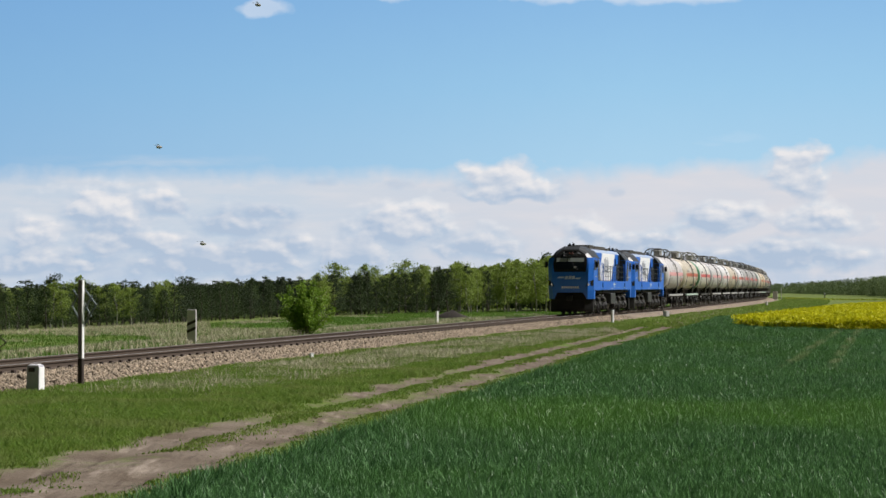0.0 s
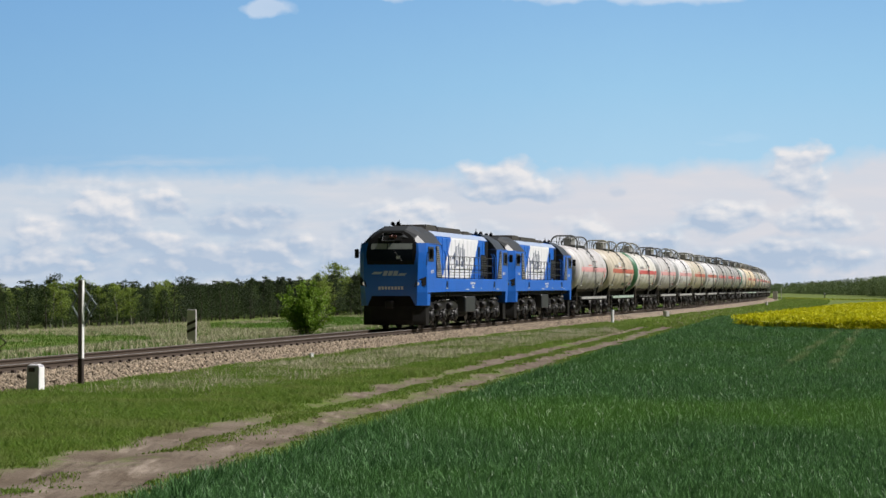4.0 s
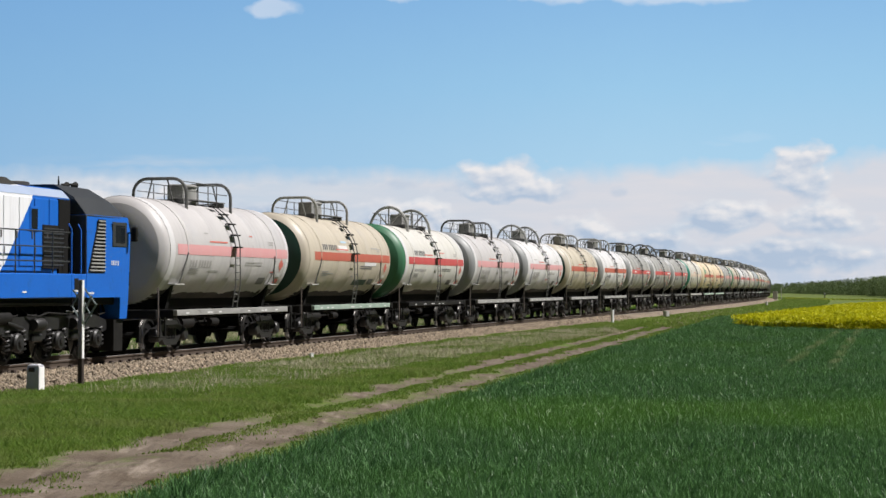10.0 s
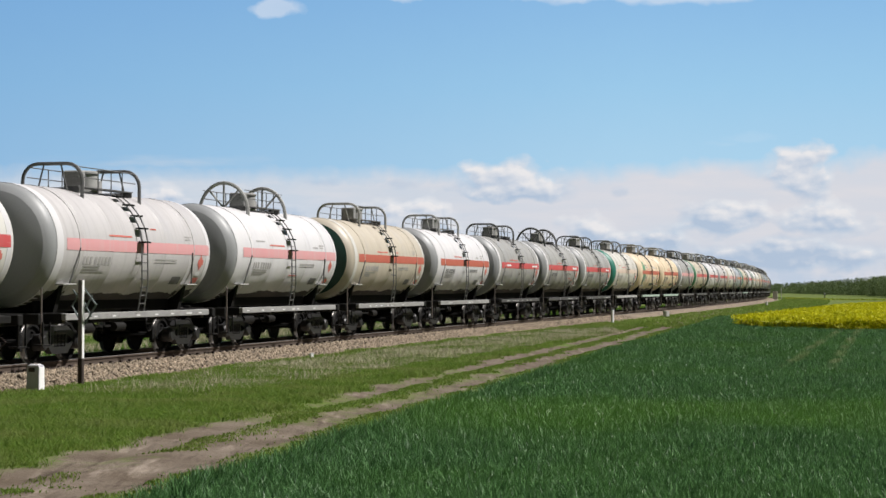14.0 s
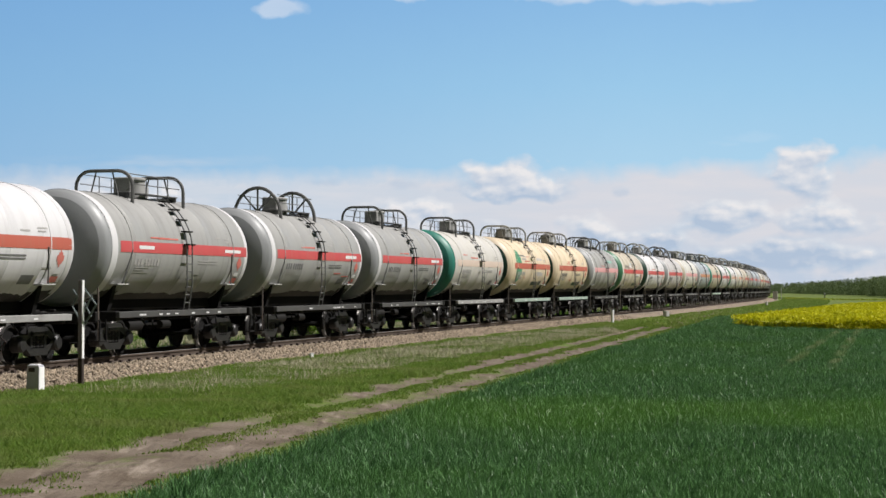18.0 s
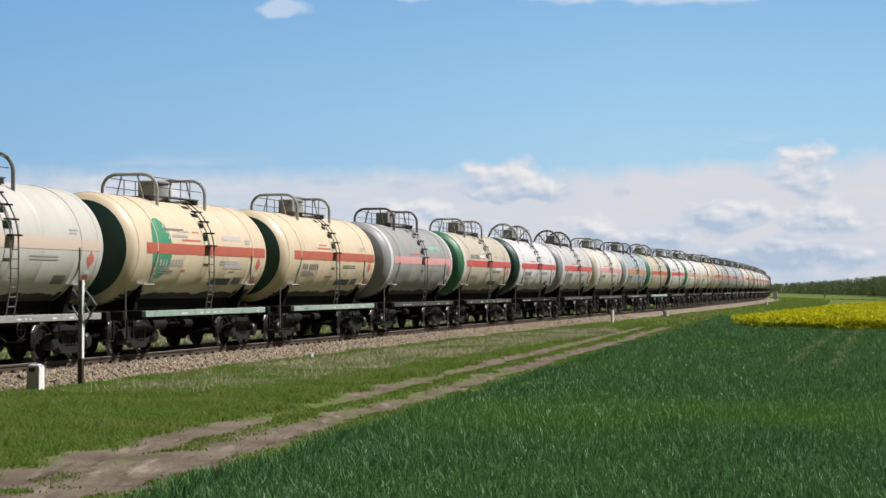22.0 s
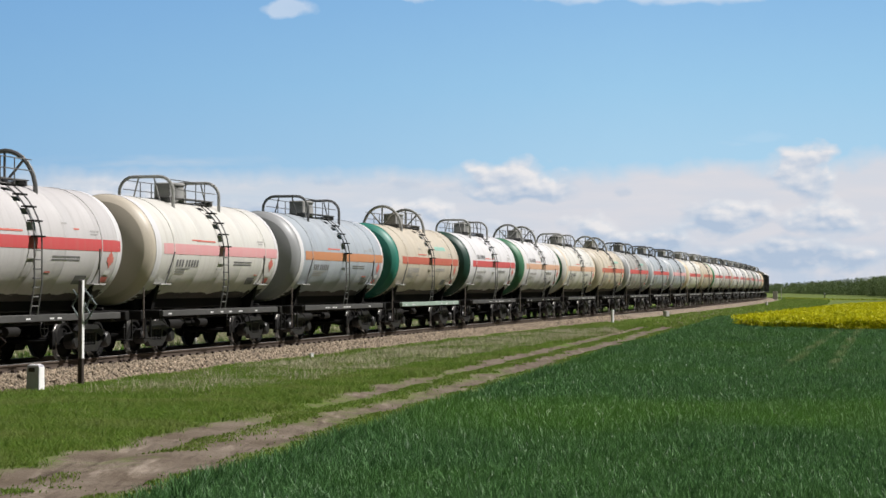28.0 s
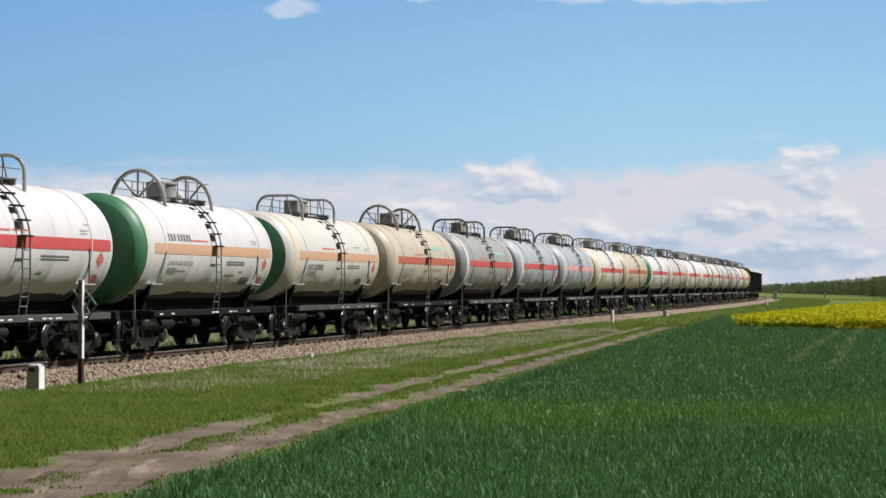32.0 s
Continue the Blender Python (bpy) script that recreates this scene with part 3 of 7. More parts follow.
def tank_wagon(round_hoops):
    """One four-axle tank wagon with its middle over x = 0, its leading end towards -x."""
    w = new("tank_wagon")
    L0 = 4.86
    shell = Geo()
    prof = [(-L0, TR)]
    for x in (-3.4, -1.7, 0.0, 1.7, 3.4):
        prof += [(x - 0.012, TR), (x, TR + 0.006), (x + 0.012, TR)]
    shell.lathe(prof + [(L0, TR)], 56, "x", (0, 0, TC))
    part("tank_shell", shell, M["white"], w, "", 30)
    dish = [(0.0, TR), (0.12, TR * 0.985), (0.24, TR * 0.94), (0.34, TR * 0.86), (0.42, TR * 0.74), (0.49, TR * 0.55), (0.53, TR * 0.3), (0.545, 0.0)]
    part("front_cap", Geo().lathe([(-L0 - a, r) for a, r in dish[3:]], 56, "x", (0, 0, TC)), M["green"], w, "domed tank end", 60)
    part("cap_rim", Geo().lathe([(-L0 - a, r) for a, r in dish[:4]], 56, "x", (0, 0, TC)), M["green"], w, "curved rim of the tank end", 60)
    part("rear_cap", Geo().lathe([(L0 + a, r) for a, r in dish], 56, "x", (0, 0, TC)), M["green"], w, "domed tank end", 60)
    for x0, x1 in ((-L0 - 0.02, -L0 + 0.34), (L0 - 0.22, L0 + 0.02)):
        part("end_ring", Geo().lathe([(x0, TR), (x0, TR + 0.006), (x1, TR + 0.006), (x1, TR)], 56, "x", (0, 0, TC)), M["white"], w, "weld ring painted a lighter shade")
    for x in (-3.62, 3.72):
        part("strap", Geo().lathe([(x - 0.022, TR), (x - 0.022, TR + 0.014), (x + 0.022, TR + 0.014), (x + 0.022, TR)], 56, "x", (0, 0, TC)), M["pipe"], w, "steel tie-down strap round the tank")
    for side in (-1, 1):
        part("stripe", curved_patch(-L0 + 0.5, L0 - 0.05, -4.0, 7.0, side=side), M["red"], w, "painted hazard stripe")
        part("belly_crust", belly_shade_geo(side, 500 + side + 7 * round_hoops), M["crust"], w, "black oily dirt and painted shade on the belly", 60)
    # top gear
    wd = 0.82
    for x in (-2.1, 1.45):
        g = Geo().tube(hoop_points(x, wd, 5.07 if round_hoops else 4.92, 16, round_hoops), 0.058 if round_hoops else 0.048, 8)
        if round_hoops:
            for a in (50, 90, 130):
                top = TC + TR
                g.tube([(x, 0, top - 0.02), (x, wd * math.cos(radians(a)) * 0.97, 4.15 + 0.90 * math.sin(radians(a)) ** 0.9)], 0.032, 6)
        else:
            for y in (-0.38, 0.38):
                g.tube([(x, y * 1.1, TC + TR - 0.1), (x, y * 0.6, 4.92)], 0.022, 6)
        part("safety_hoop", g, M["pipe"], w, "bent steel pipe hoop over the tank")
    g = Geo().lathe([(4.22, 0.36), (4.74, 0.36), (4.76, 0.40), (4.80, 0.40), (4.84, 0.3), (4.86, 0.0)], 24, "z", (-0.25, 0, 0))
    part("filler_hatch", g, M["pipelight"], w, "round filler dome with a bolted lid")
    part("valve_box", Geo().box(-0.95, -0.72, -0.26, 0.26, 4.25, 4.82, 0.03), M["sill"], w)
    part("valve_box", Geo().box(0.42, 0.62, -0.12, 0.12, 4.25, 4.62, 0.02), M["sill"], w)
    for y in (-0.5, 0.5):
        part("walkway", Geo().box(-2.0, 1.4, y - 0.17, y + 0.17, 4.33, 4.36, 0.008), M["pipe"], w, "steel walkway plank on the tank top")
    for x in (-1.9, 1.3):
        part("walkway_bearer", Geo().box(x - 0.03, x + 0.03, -0.66, 0.66, 4.2, 4.33), M["pipe"], w)
    g = Geo()
    for y in (-0.7, 0.7):
        for x in (-0.9, -0.1, 0.6):
            g.tube([(x, y, 4.2), (x, y, 4.84)], 0.016, 5)
        for z in (4.58, 4.84):
            g.tube([(-2.1, y, z), (1.45, y, z)], 0.014, 5)
    part("handrail", g, M["pipe"], w, "thin steel handrail")
    for side in (-1, 1):
        lad = part("ladder", Geo(), M["pipe"], w, "steel ladder bent over the tank side")
        g = Geo()
        arc = [(radians(a), TR + 0.12) for a in range(62, -1, -8)]
        for x in (-0.19, 0.19):
            pts = [(x, side * r * math.cos(a), TC + r * math.sin(a)) for a, r in arc] + [(x, side * 1.62, TC - 0.9), (x, side * 1.5, 1.12)]
            g.tube(pts, 0.02, 6)
        me = g.mesh("ladder", M["pipe"], 40)
        lad.data = me
        for k in range(5):
            a = radians(58 - 13 * k)
            q = Matrix.Translation((0, side * (TR + 0.12) * math.cos(a), TC + (TR + 0.12) * math.sin(a)))
            part("step", Geo().box(-0.22, 0.22, -0.09, 0.09, -0.02, 0.02, 0.006), M["black"], lad, at=q)
        for k in range(7):
            u = k / 7
            part("rung", Geo().tube([(-0.19, 0, 0), (0.19, 0, 0)], 0.016, 6), M["pipe"], lad, at=pose(0, side * (1.62 - 0.1 * u), TC - 0.15 - 1.5 * u))
    # under the tank
    for x in (-3.95, 3.85):
        for sgn in (-1, 1):
            g = Geo()
            g.prism([(sgn * 0.35, 1.18), (sgn * 0.98, 1.18), (sgn * 1.16, 1.84), (sgn * 1.10, 1.86), (sgn * 0.8, 1.55), (sgn * 0.35, 1.33)], x - 0.10, x + 0.10, "x")
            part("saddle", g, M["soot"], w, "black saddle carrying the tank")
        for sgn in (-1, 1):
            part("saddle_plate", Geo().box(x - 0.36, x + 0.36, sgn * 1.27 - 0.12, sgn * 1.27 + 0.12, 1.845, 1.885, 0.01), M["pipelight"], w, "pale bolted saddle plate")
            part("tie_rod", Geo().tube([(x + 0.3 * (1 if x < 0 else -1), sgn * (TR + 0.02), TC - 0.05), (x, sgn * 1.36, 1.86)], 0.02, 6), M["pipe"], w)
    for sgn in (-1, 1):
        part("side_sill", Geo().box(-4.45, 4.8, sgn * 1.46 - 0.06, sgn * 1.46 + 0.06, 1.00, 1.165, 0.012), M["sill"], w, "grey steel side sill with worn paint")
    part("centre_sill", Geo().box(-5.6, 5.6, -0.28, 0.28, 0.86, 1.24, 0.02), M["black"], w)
    # block added to fill the gap under the tank with dark, like shade
    part("cradle", Geo().box(-4.5, 4.5, -0.7, 0.7, 1.2, 1.5, 0.02), M["soot"], w, "black cradle block added to darken the gap under the tank")
    for x in (-5.5, -4.3, -1.6, 1.6, 4.6, 5.5):
        part("cross_beam", Geo().box(x - 0.12, x + 0.12, -1.40, 1.40, 0.92, 1.18, 0.02), M["black"], w)
    for sgn in (-1, 1):
        g = Geo().box(sgn * 5.85 - 0.25, sgn * 5.85 + 0.25, -0.12, 0.12, 0.94, 1.16, 0.04).box(sgn * 5.95 - 0.12, sgn * 5.95 + 0.12, -0.22, 0.16, 0.9, 1.2, 0.05)
        part("coupler", g, M["iron"], w, "automatic knuckle coupler")
        for y in (sgn * 1.4,):
            part("shunter_handrail", Geo().tube([(sgn * 5.5, y, 0.45), (sgn * 5.5, y, 1.78)], 0.024, 6), M["handrail"], w, "upright shunter's grab rail")
        part("uncoupling_rod", Geo().tube([(sgn * 5.6, -1.35, 0.95), (sgn * 5.6, 0.2, 0.88)], 0.02, 6), M["pipe"], w)
        part("end_step", Geo().box(sgn * 5.4 - 0.22, sgn * 5.4 + 0.22, -1.5, -1.25, 0.42, 0.46, 0.01).box(sgn * 5.4 - 0.2, sgn * 5.4 - 0.16, -1.5, -1.46, 0.42, 0.98).box(sgn * 5.4 + 0.16, sgn * 5.4 + 0.2, -1.5, -1.46, 0.42, 0.98), M["black"], w)
    g = Geo().lathe([(-0.5, 0.0), (-0.5, 0.15), (0.4, 0.15), (0.45, 0.1), (0.45, 0.0)], 16, "x", (-1.0, -0.35, 0.74)).box(-1.5, 1.6, -0.40, -0.34, 0.74, 0.8)
    part("brake_cylinder", g, M["black"], w)
    g = Geo().lathe([(-0.3, 0.0), (-0.3, 0.12), (0.3, 0.12), (0.3, 0.0)], 14, "x", (0.9, -0.45, 0.74))
    part("air_reservoir", g, M["black"], w)
    part("brake_handwheel", Geo().tube([(0.55 + 0.2 * math.cos(a), -1.5, 0.84 + 0.2 * math.sin(a)) for a in np.linspace(0, 2 * math.pi, 17)[:-1]], 0.016, 5, True).tube([(0.55, -1.5, 0.64), (0.55, -1.5, 1.04)], 0.012, 4).tube([(0.35, -1.5, 0.84), (0.75, -1.5, 0.84)], 0.012, 4), M["iron"], w)
    for x in (-2.4, 2.3):
        part("hose", Geo().tube([(x, -1.2, 1.0), (x + 0.3, -1.25, 0.72), (x + 0.8, -1.2, 0.7), (x + 1.0, -1.1, 0.95)], 0.02, 5), M["soot"], w)
    part("drain_valve", Geo().lathe([(1.34, 0.22), (1.05, 0.16), (0.7, 0.12), (0.7, 0.0)], 14, "z"), M["iron"], w)
    bogie(w, -3.9)
    bogie(w, 3.9)
    return w


# shell, front cap, ring, stripe, sill, half-round hoops, extra lettering
WAGONS = [
    ("pale", "pale", "white", "pink", "sill", 0, ""), ("beige", "dkgreen", "beige", "rust", "sillgreen", 0, "repaint"), ("ivory", "green", "white", "red", "black", 1, "wide"),
    ("pale", "capgrey", "white", "pink", "sill", 0, ""), ("white", "capgrey", "white", "pink", "sill", 1, ""), ("beige", "dkgreen", "ivory", "rust", "sill", 0, ""),
    ("white", "capgrey", "white", "rust", "sill", 0, "number"), ("grey", "capgrey", "white", "red", "silldark", 0, "white"), ("grey", "capgrey", "white", "red", "silldark", 1, "grey"),
    ("grey", "capgrey", "white", "red", "silldark", 0, "grey"), ("bone", "teal", "bone", "ghost", "sill", 0, ""), ("cream", "dkgreen", "cream", "rust", "sillgreen", 0, "patch"),
    ("cream", "dkgreen", "cream", "rust", "sillgreen", 0, "number"), ("grey", "capgrey", "white", "pink", "sill", 0, "teal"), ("beige", "green", "ivory", "red", "sill", 0, "repaint"),
    ("white", "dkgreen", "white", "red", "black", 1, "number"), ("pale", "capgrey", "white", "red", "sill", 1, "number"), ("ivory", "beige", "white", "pink", "sill", 0, "number"),
    ("blue", "capgrey", "white", "orange", "sill", 0, "number"), ("beige", "teal", "beige", "rust", "sillgreen", 1, "teal"), ("white", "dkgreen", "white", "red", "sill", 0, "wide"),
    ("white", "green", "ivory", "peach", "black", 1, "wide"), ("ivory", "green", "cream", "peach", "sill", 0, "number"), ("beige", "beige", "beige", "rust", "black", 1, "teal"),
    ("grey", "capgrey", "white", "red", "sill", 0, "teal"), ("blue", "blue", "white", "red", "sill", 0, ""), ("blue", "blue", "white", "pink", "sill", 0, ""),
    ("ivory", "cream", "ivory", "red", "sill", 0, ""), ("beige", "beige", "cream", "rust", "sill", 0, ""), ("white", "green", "ivory", "red", "sill", 0, ""),
    ("pale", "pale", "white", "red", "sill", 0, ""), ("white", "beige", "white", "red", "sill", 0, ""), ("white", "white", "white", "red", "sill", 0, ""),
    ("ivory", "capgrey", "white", "rust", "sill", 0, ""), ("pale", "capgrey", "white", "red", "sill", 0, ""), ("pale", "green", "ivory", "pink", "sill", 0, ""),
    ("white", "capgrey", "white", "red", "sill", 0, ""), ("cream", "beige", "cream", "rust", "sill", 0, ""),
]
PLATES = {}


def plate(wagon, name, x0, x1, a0, a1, ink, label=""):
    key = (x0, x1, a0, a1)
    if key not in PLATES:
        PLATES[key] = curved_patch(x0, x1, a0, a1, 0.008, 3).mesh(name, M[ink], 60)
    ob = part(name, PLATES[key], None, wagon, label)
    repaint(ob, M[ink])


def disc(wagon, name, xc, rx, ac, ra, ink, label, lift=0.004):
    """A painted ellipse lying on the shell."""
    key = (name, xc, rx, ac, ra)
    if key not in PLATES:
        g, r, n, m = Geo(), TR + lift, 24, 4
        vs = [(xc, -r * math.cos(radians(ac)), TC + r * math.sin(radians(ac)))]
        for j in range(1, m + 1):
            for k in range(n):
                b = 2 * math.pi * k / n
                a = radians(ac + ra * j / m * math.sin(b))
                vs.append((xc + rx * j / m * math.cos(b), -r * math.cos(a), TC + r * math.sin(a)))
        fs = [(0, 1 + k, 1 + (k + 1) % n) for k in range(n)]
        fs += [(1 + j * n + k, 1 + j * n + (k + 1) % n, 1 + (j + 1) * n + (k + 1) % n, 1 + (j + 1) * n + k) for j in range(m - 1) for k in range(n)]
        PLATES[key] = g.add(vs, fs).mesh(name, M[ink], 60)
    ob = part(name, PLATES[key], None, wagon, label)
    repaint(ob, M[ink])


def letter(wagon, extra, body_):
    """Lettering that cannot be read, as bars; the placard at the rear end; stains where old plates were."""
    rnd = random.Random(wagon.name)
    dark = "ink" if extra in ("number", "wide", "repaint", "grey") else "faded"
    low = extra not in ("wide", "repaint")
    for k in range(8):
        gap = 0.08 * (k > 2)
        plate(wagon, "number_bar", round(-3.4 + k * 0.2 + gap, 3), round(-3.28 + k * 0.2 + gap, 3), -17 if low else 10, -9.5 if low else 17.5, dark)
    if extra == "wide":
        for k in range(7):
            plate(wagon, "name_bar", -3.35 + k * 0.26, -3.17 + k * 0.26, -15, -11, "faded")
    for row in range(3):
        a = -19.5 - 2.6 * row
        n = rnd.choice((0.7, 1.0, 1.3))
        plate(wagon, "data_bar", -3.35, -3.35 + n, a, a + 1.3, "faded")
    for row in range(2):
        plate(wagon, "warning_bar", 1.0, 2.5, -11 - 2.8 * row, -9.6 - 2.8 * row, "faded" if extra == "white" else dark)
    plate(wagon, "warning_bar", -1.9, -0.5, 10.5, 12.2, "redink")
    for k in range(8):
        x0 = rnd.uniform(-4.2, 4.2)
        key = ("sill", round(x0, 1))
        if key not in PLATES:
            PLATES[key] = Geo().box(key[1], key[1] + 0.22, -1.526, -1.520, 1.05, 1.09).mesh("sill_mark", M["whiteink"])
        part("sill_mark", PLATES[key], None, wagon)
    plate(wagon, "owner_bar", 3.1, 3.6, 14, 15.4, "faded")
    plate(wagon, "owner_bar", 3.1, 3.5, 11, 12.4, "faded")
    # placard standing on its corner, and the number under it
    for k, (a, b) in enumerate(((0.0, 0.07), (0.07, 0.15), (0.15, 0.22), (0.22, 0.15), (0.15, 0.07), (0.07, 0.0))):
        h = (a + b) / 2
        plate(wagon, "hazard_placard", 4.26 - h, 4.26 + h, -20 + k * 2.7, -17.3 + k * 2.7, "redink", "red diamond-shaped hazard placard")
    plate(wagon, "placard_plate", 4.1, 4.42, -27, -22.5, "whiteink")
    plate(wagon, "warning_plate", 4.06, 4.46, -36, -29.5, "redink", "red-brown plate under the placard")
    if rnd.random() < 0.85:
        plate(wagon, "old_plate_mark", 2.55, 3.2, -38, -28.5, "ink", "dark rectangle of stencilled text")
    if extra in ("patch", "number", "repaint") and body_ in ("cream", "beige"):
        plate(wagon, "old_plate_mark", 0.7, 2.35, -39, -30, "dkgreen", "dark green rectangle of stencilled text")
    for k in range(rnd.randrange(2, 5)):
        x0, a0 = round(rnd.uniform(-3.3, 3.4), 1), rnd.choice((-26, -22, 11, 15, 20))
        plate(wagon, "data_bar", x0, x0 + rnd.choice((0.3, 0.5, 0.8)), a0, a0 + 1.5, rnd.choice(("faded", "faded", "redink")))
    if extra == "teal":
        for k in range(5):
            plate(wagon, "name_bar", 1.1 + k * 0.36, 1.38 + k * 0.36, 20, 26.5, "tealink", "block of a worn teal owner name")
    if extra == "patch":
        disc(wagon, "painted_disc", -3.3, 0.68, 2.0, 33.0, "discgreen", "big green painted disc behind the stripe")
        plate(wagon, "name_bar", -3.1, -1.6, 21, 23.5, "ink")
        plate(wagon, "name_bar", -2.5, -1.4, 14, 17, "faded")
        plate(wagon, "name_bar", 1.3, 2.8, 14, 19, "greyink")
        plate(wagon, "name_bar", 1.4, 2.9, -18, -11, "greyink")
    if extra == "repaint":
        plate(wagon, "repainted_patch", 1.5, 3.0, -9.5, -4.5, "whiteink", "fresh white rectangle over old lettering")
        plate(wagon, "repainted_patch", -1.6, -0.6, 10, 17, "whiteink")
        plate(wagon, "name_bar", -1.2, -0.5, 21, 23.5, "blueink", "small light-blue bar")
    if extra == "grey":
        plate(wagon, "name_bar", 2.9, 4.2, -0.6, 3.4, "whiteink")
    if extra == "white":
        plate(wagon, "name_bar", 3.0, 4.3, -0.3, 3.2, "whiteink")
        plate(wagon, "name_bar", -3.2, -2.2, -0.3, 3.2, "whiteink")


COLOUR = {"pale": "pale grey", "beige": "beige", "ivory": "ivory-white", "white": "white", "blue": "blue-grey", "grey": "grey", "cream": "yellowish cream", "capgrey": "dark grey",
          "dkgreen": "dark green", "green": "green", "teal": "teal green", "pink": "faded pink", "rust": "brick-red", "red": "red", "orange": "orange", "peach": "pale orange",
          "bone": "bone-coloured", "ghost": "worn-away orange", "silldark": "dark", "sill": "grey", "black": "black", "sillgreen": "greenish"}
FIRST, PITCH = 5.04, 12.02                  # middle of the first wagon at 13 s, and wagon length
proto = {0: tank_wagon(False), 1: tank_wagon(True)}
train = []
used = set()
for i, (body, cap, ring, stripe, sill, hoops, extra) in enumerate(WAGONS):
    wagon = copy_thing(proto[hoops], Matrix()) if hoops in used else proto[hoops]
    used.add(hoops)
    train.append((wagon, FIRST + PITCH * i, (body, cap, ring, stripe, sill, extra)))
for wagon, s, (body, cap, ring, stripe, sill, extra) in train:
    for ob in wagon.children:
        kind_ = ob.name.split(".")[0]
        pick = {"tank_shell": body, "front_cap": cap, "cap_rim": body if (cap == "dkgreen" and body in ("cream", "beige")) or (body == "ivory" and ring == "cream") else cap, "rear_cap": body, "end_ring": ring, "stripe": stripe, "side_sill": "silldark" if sill == "sill" and s > FIRST + 12.5 * PITCH else sill, "strap": body}.get(kind_)
        if pick:
            repaint(ob, M[pick])
        if kind_ == "safety_hoop" and body in ("white", "ivory", "beige", "cream"):
            repaint(ob, M["pipelight"])
    letter(wagon, extra, body)
    tagged(wagon, f"{COLOUR[body]} tank wagon, {COLOUR[stripe]} stripe, {COLOUR[cap]} front end", "tank wagon", "tank wagons of the train")


# ---- locomotives ----
MID = 7.35                    # middle of a locomotive; both cabs are alike


def hood_paint():
    """Blue paint with one broad white slanted field."""
    m, t, p = nodes_of("hood_blue_and_white")
    tc = t.nodes.new("ShaderNodeTexCoord")
    xyz = t.nodes.new("ShaderNodeSeparateXYZ")
    link(t, tc.outputs["Object"], xyz.inputs[0])
    u = mathn(t, "SUBTRACT", xyz.outputs[0], mathn(t, "MULTIPLY", xyz.outputs[2], 0.88))
    inside = mathn(t, "MULTIPLY", mathn(t, "GREATER_THAN", u, 1.95), mathn(t, "LESS_THAN", u, 7.25))
    streak = noisen(t, 1.4, 5, 0.65, (4, 1, 0.4))
    white = mixc(t, ramp(t, streak, 0.5, 0.75), (0.82, 0.83, 0.87), (0.68, 0.68, 0.70))
    blue = mixc(t, ramp(t, streak, 0.45, 0.75), (0.009, 0.135, 0.58), (0.013, 0.11, 0.45))
    link(t, mixc(t, inside, blue, white), p.inputs["Base Color"])
    p.inputs["Roughness"].default_value = 0.4
    bumped(t, p, noisen(t, 3.0), 0.08, 0.02)
    return m


def glass_paint():
    m, t, p = nodes_of("cab_glass")
    p.inputs["Base Color"].default_value = (0.012, 0.016, 0.02, 1)
    p.inputs["Roughness"].default_value = 0.08
    p.inputs["Specular IOR Level"].default_value = 0.35
    return m


def lens_paint():
    m, t, p = nodes_of("lamp_lens")
    p.inputs["Base Color"].default_value = (0.35, 0.33, 0.30, 1)
    p.inputs["Roughness"].default_value = 0.15
    p.inputs["Emission Color"].default_value = (1.0, 0.9, 0.75, 1)
    p.inputs["Emission Strength"].default_value = 0.3
    return m


M["hood"], M["glass"], M["lens"] = hood_paint(), glass_paint(), lens_paint()
M["visor"] = surface("pale_sun_blind", (0.34, 0.37, 0.36), (0.28, 0.31, 0.30), 3, 0.5)
M["redlens"] = surface("red_tail_lens", (0.20, 0.06, 0.05), (0.14, 0.05, 0.04), 3, 0.3)
M["logogrey"] = surface("logo_slate", (0.10, 0.13, 0.22), (0.13, 0.16, 0.24), 3, 0.5)
M["logolight"] = surface("logo_grey", (0.30, 0.32, 0.38), (0.36, 0.38, 0.43), 3, 0.5)
M["frontmark"] = surface("front_mark_silver", (0.50, 0.58, 0.72), (0.42, 0.50, 0.64), 3, 0.5)
CAB = [  # height, side corner, front, half width of the front, half width of the side
    (1.00, -0.42, -0.80, 1.08, 1.43), (1.55, -0.48, -0.92, 1.12, 1.45), (2.10, -0.52, -0.99, 1.16, 1.45),
    (2.75, -0.58, -0.96, 1.18, 1.45), (3.20, -0.60, -0.86, 1.18, 1.45), (3.60, -0.52, -0.72, 1.10, 1.41)]


def front_x(z):
    return float(np.interp(z, [r[0] for r in CAB], [r[2] for r in CAB])) if z < 3.62 else -0.74 + (z - 3.62) * 0.55


def mirror_x(o):
    """Turns a cab part round to the other end."""
    return Matrix.Translation((2 * MID, 0, 0)) @ Matrix.Rotation(math.pi, 4, "Z") @ o


def sheet(pts, d, axis):
    """A thin plate from a flat outline of (x, y, z) points, thickened by d along an axis."""
    off = Vector({"x": (d, 0, 0), "y": (0, d, 0), "z": (0, 0, d)}[axis])
    pts = [Vector(p) for p in pts]
    n = len(pts)
    return Geo().add(pts + [p + off for p in pts], [tuple(range(n)), tuple(range(n, 2 * n))[::-1]] + [(i, i + n, (i + 1) % n + n, (i + 1) % n) for i in range(n)])


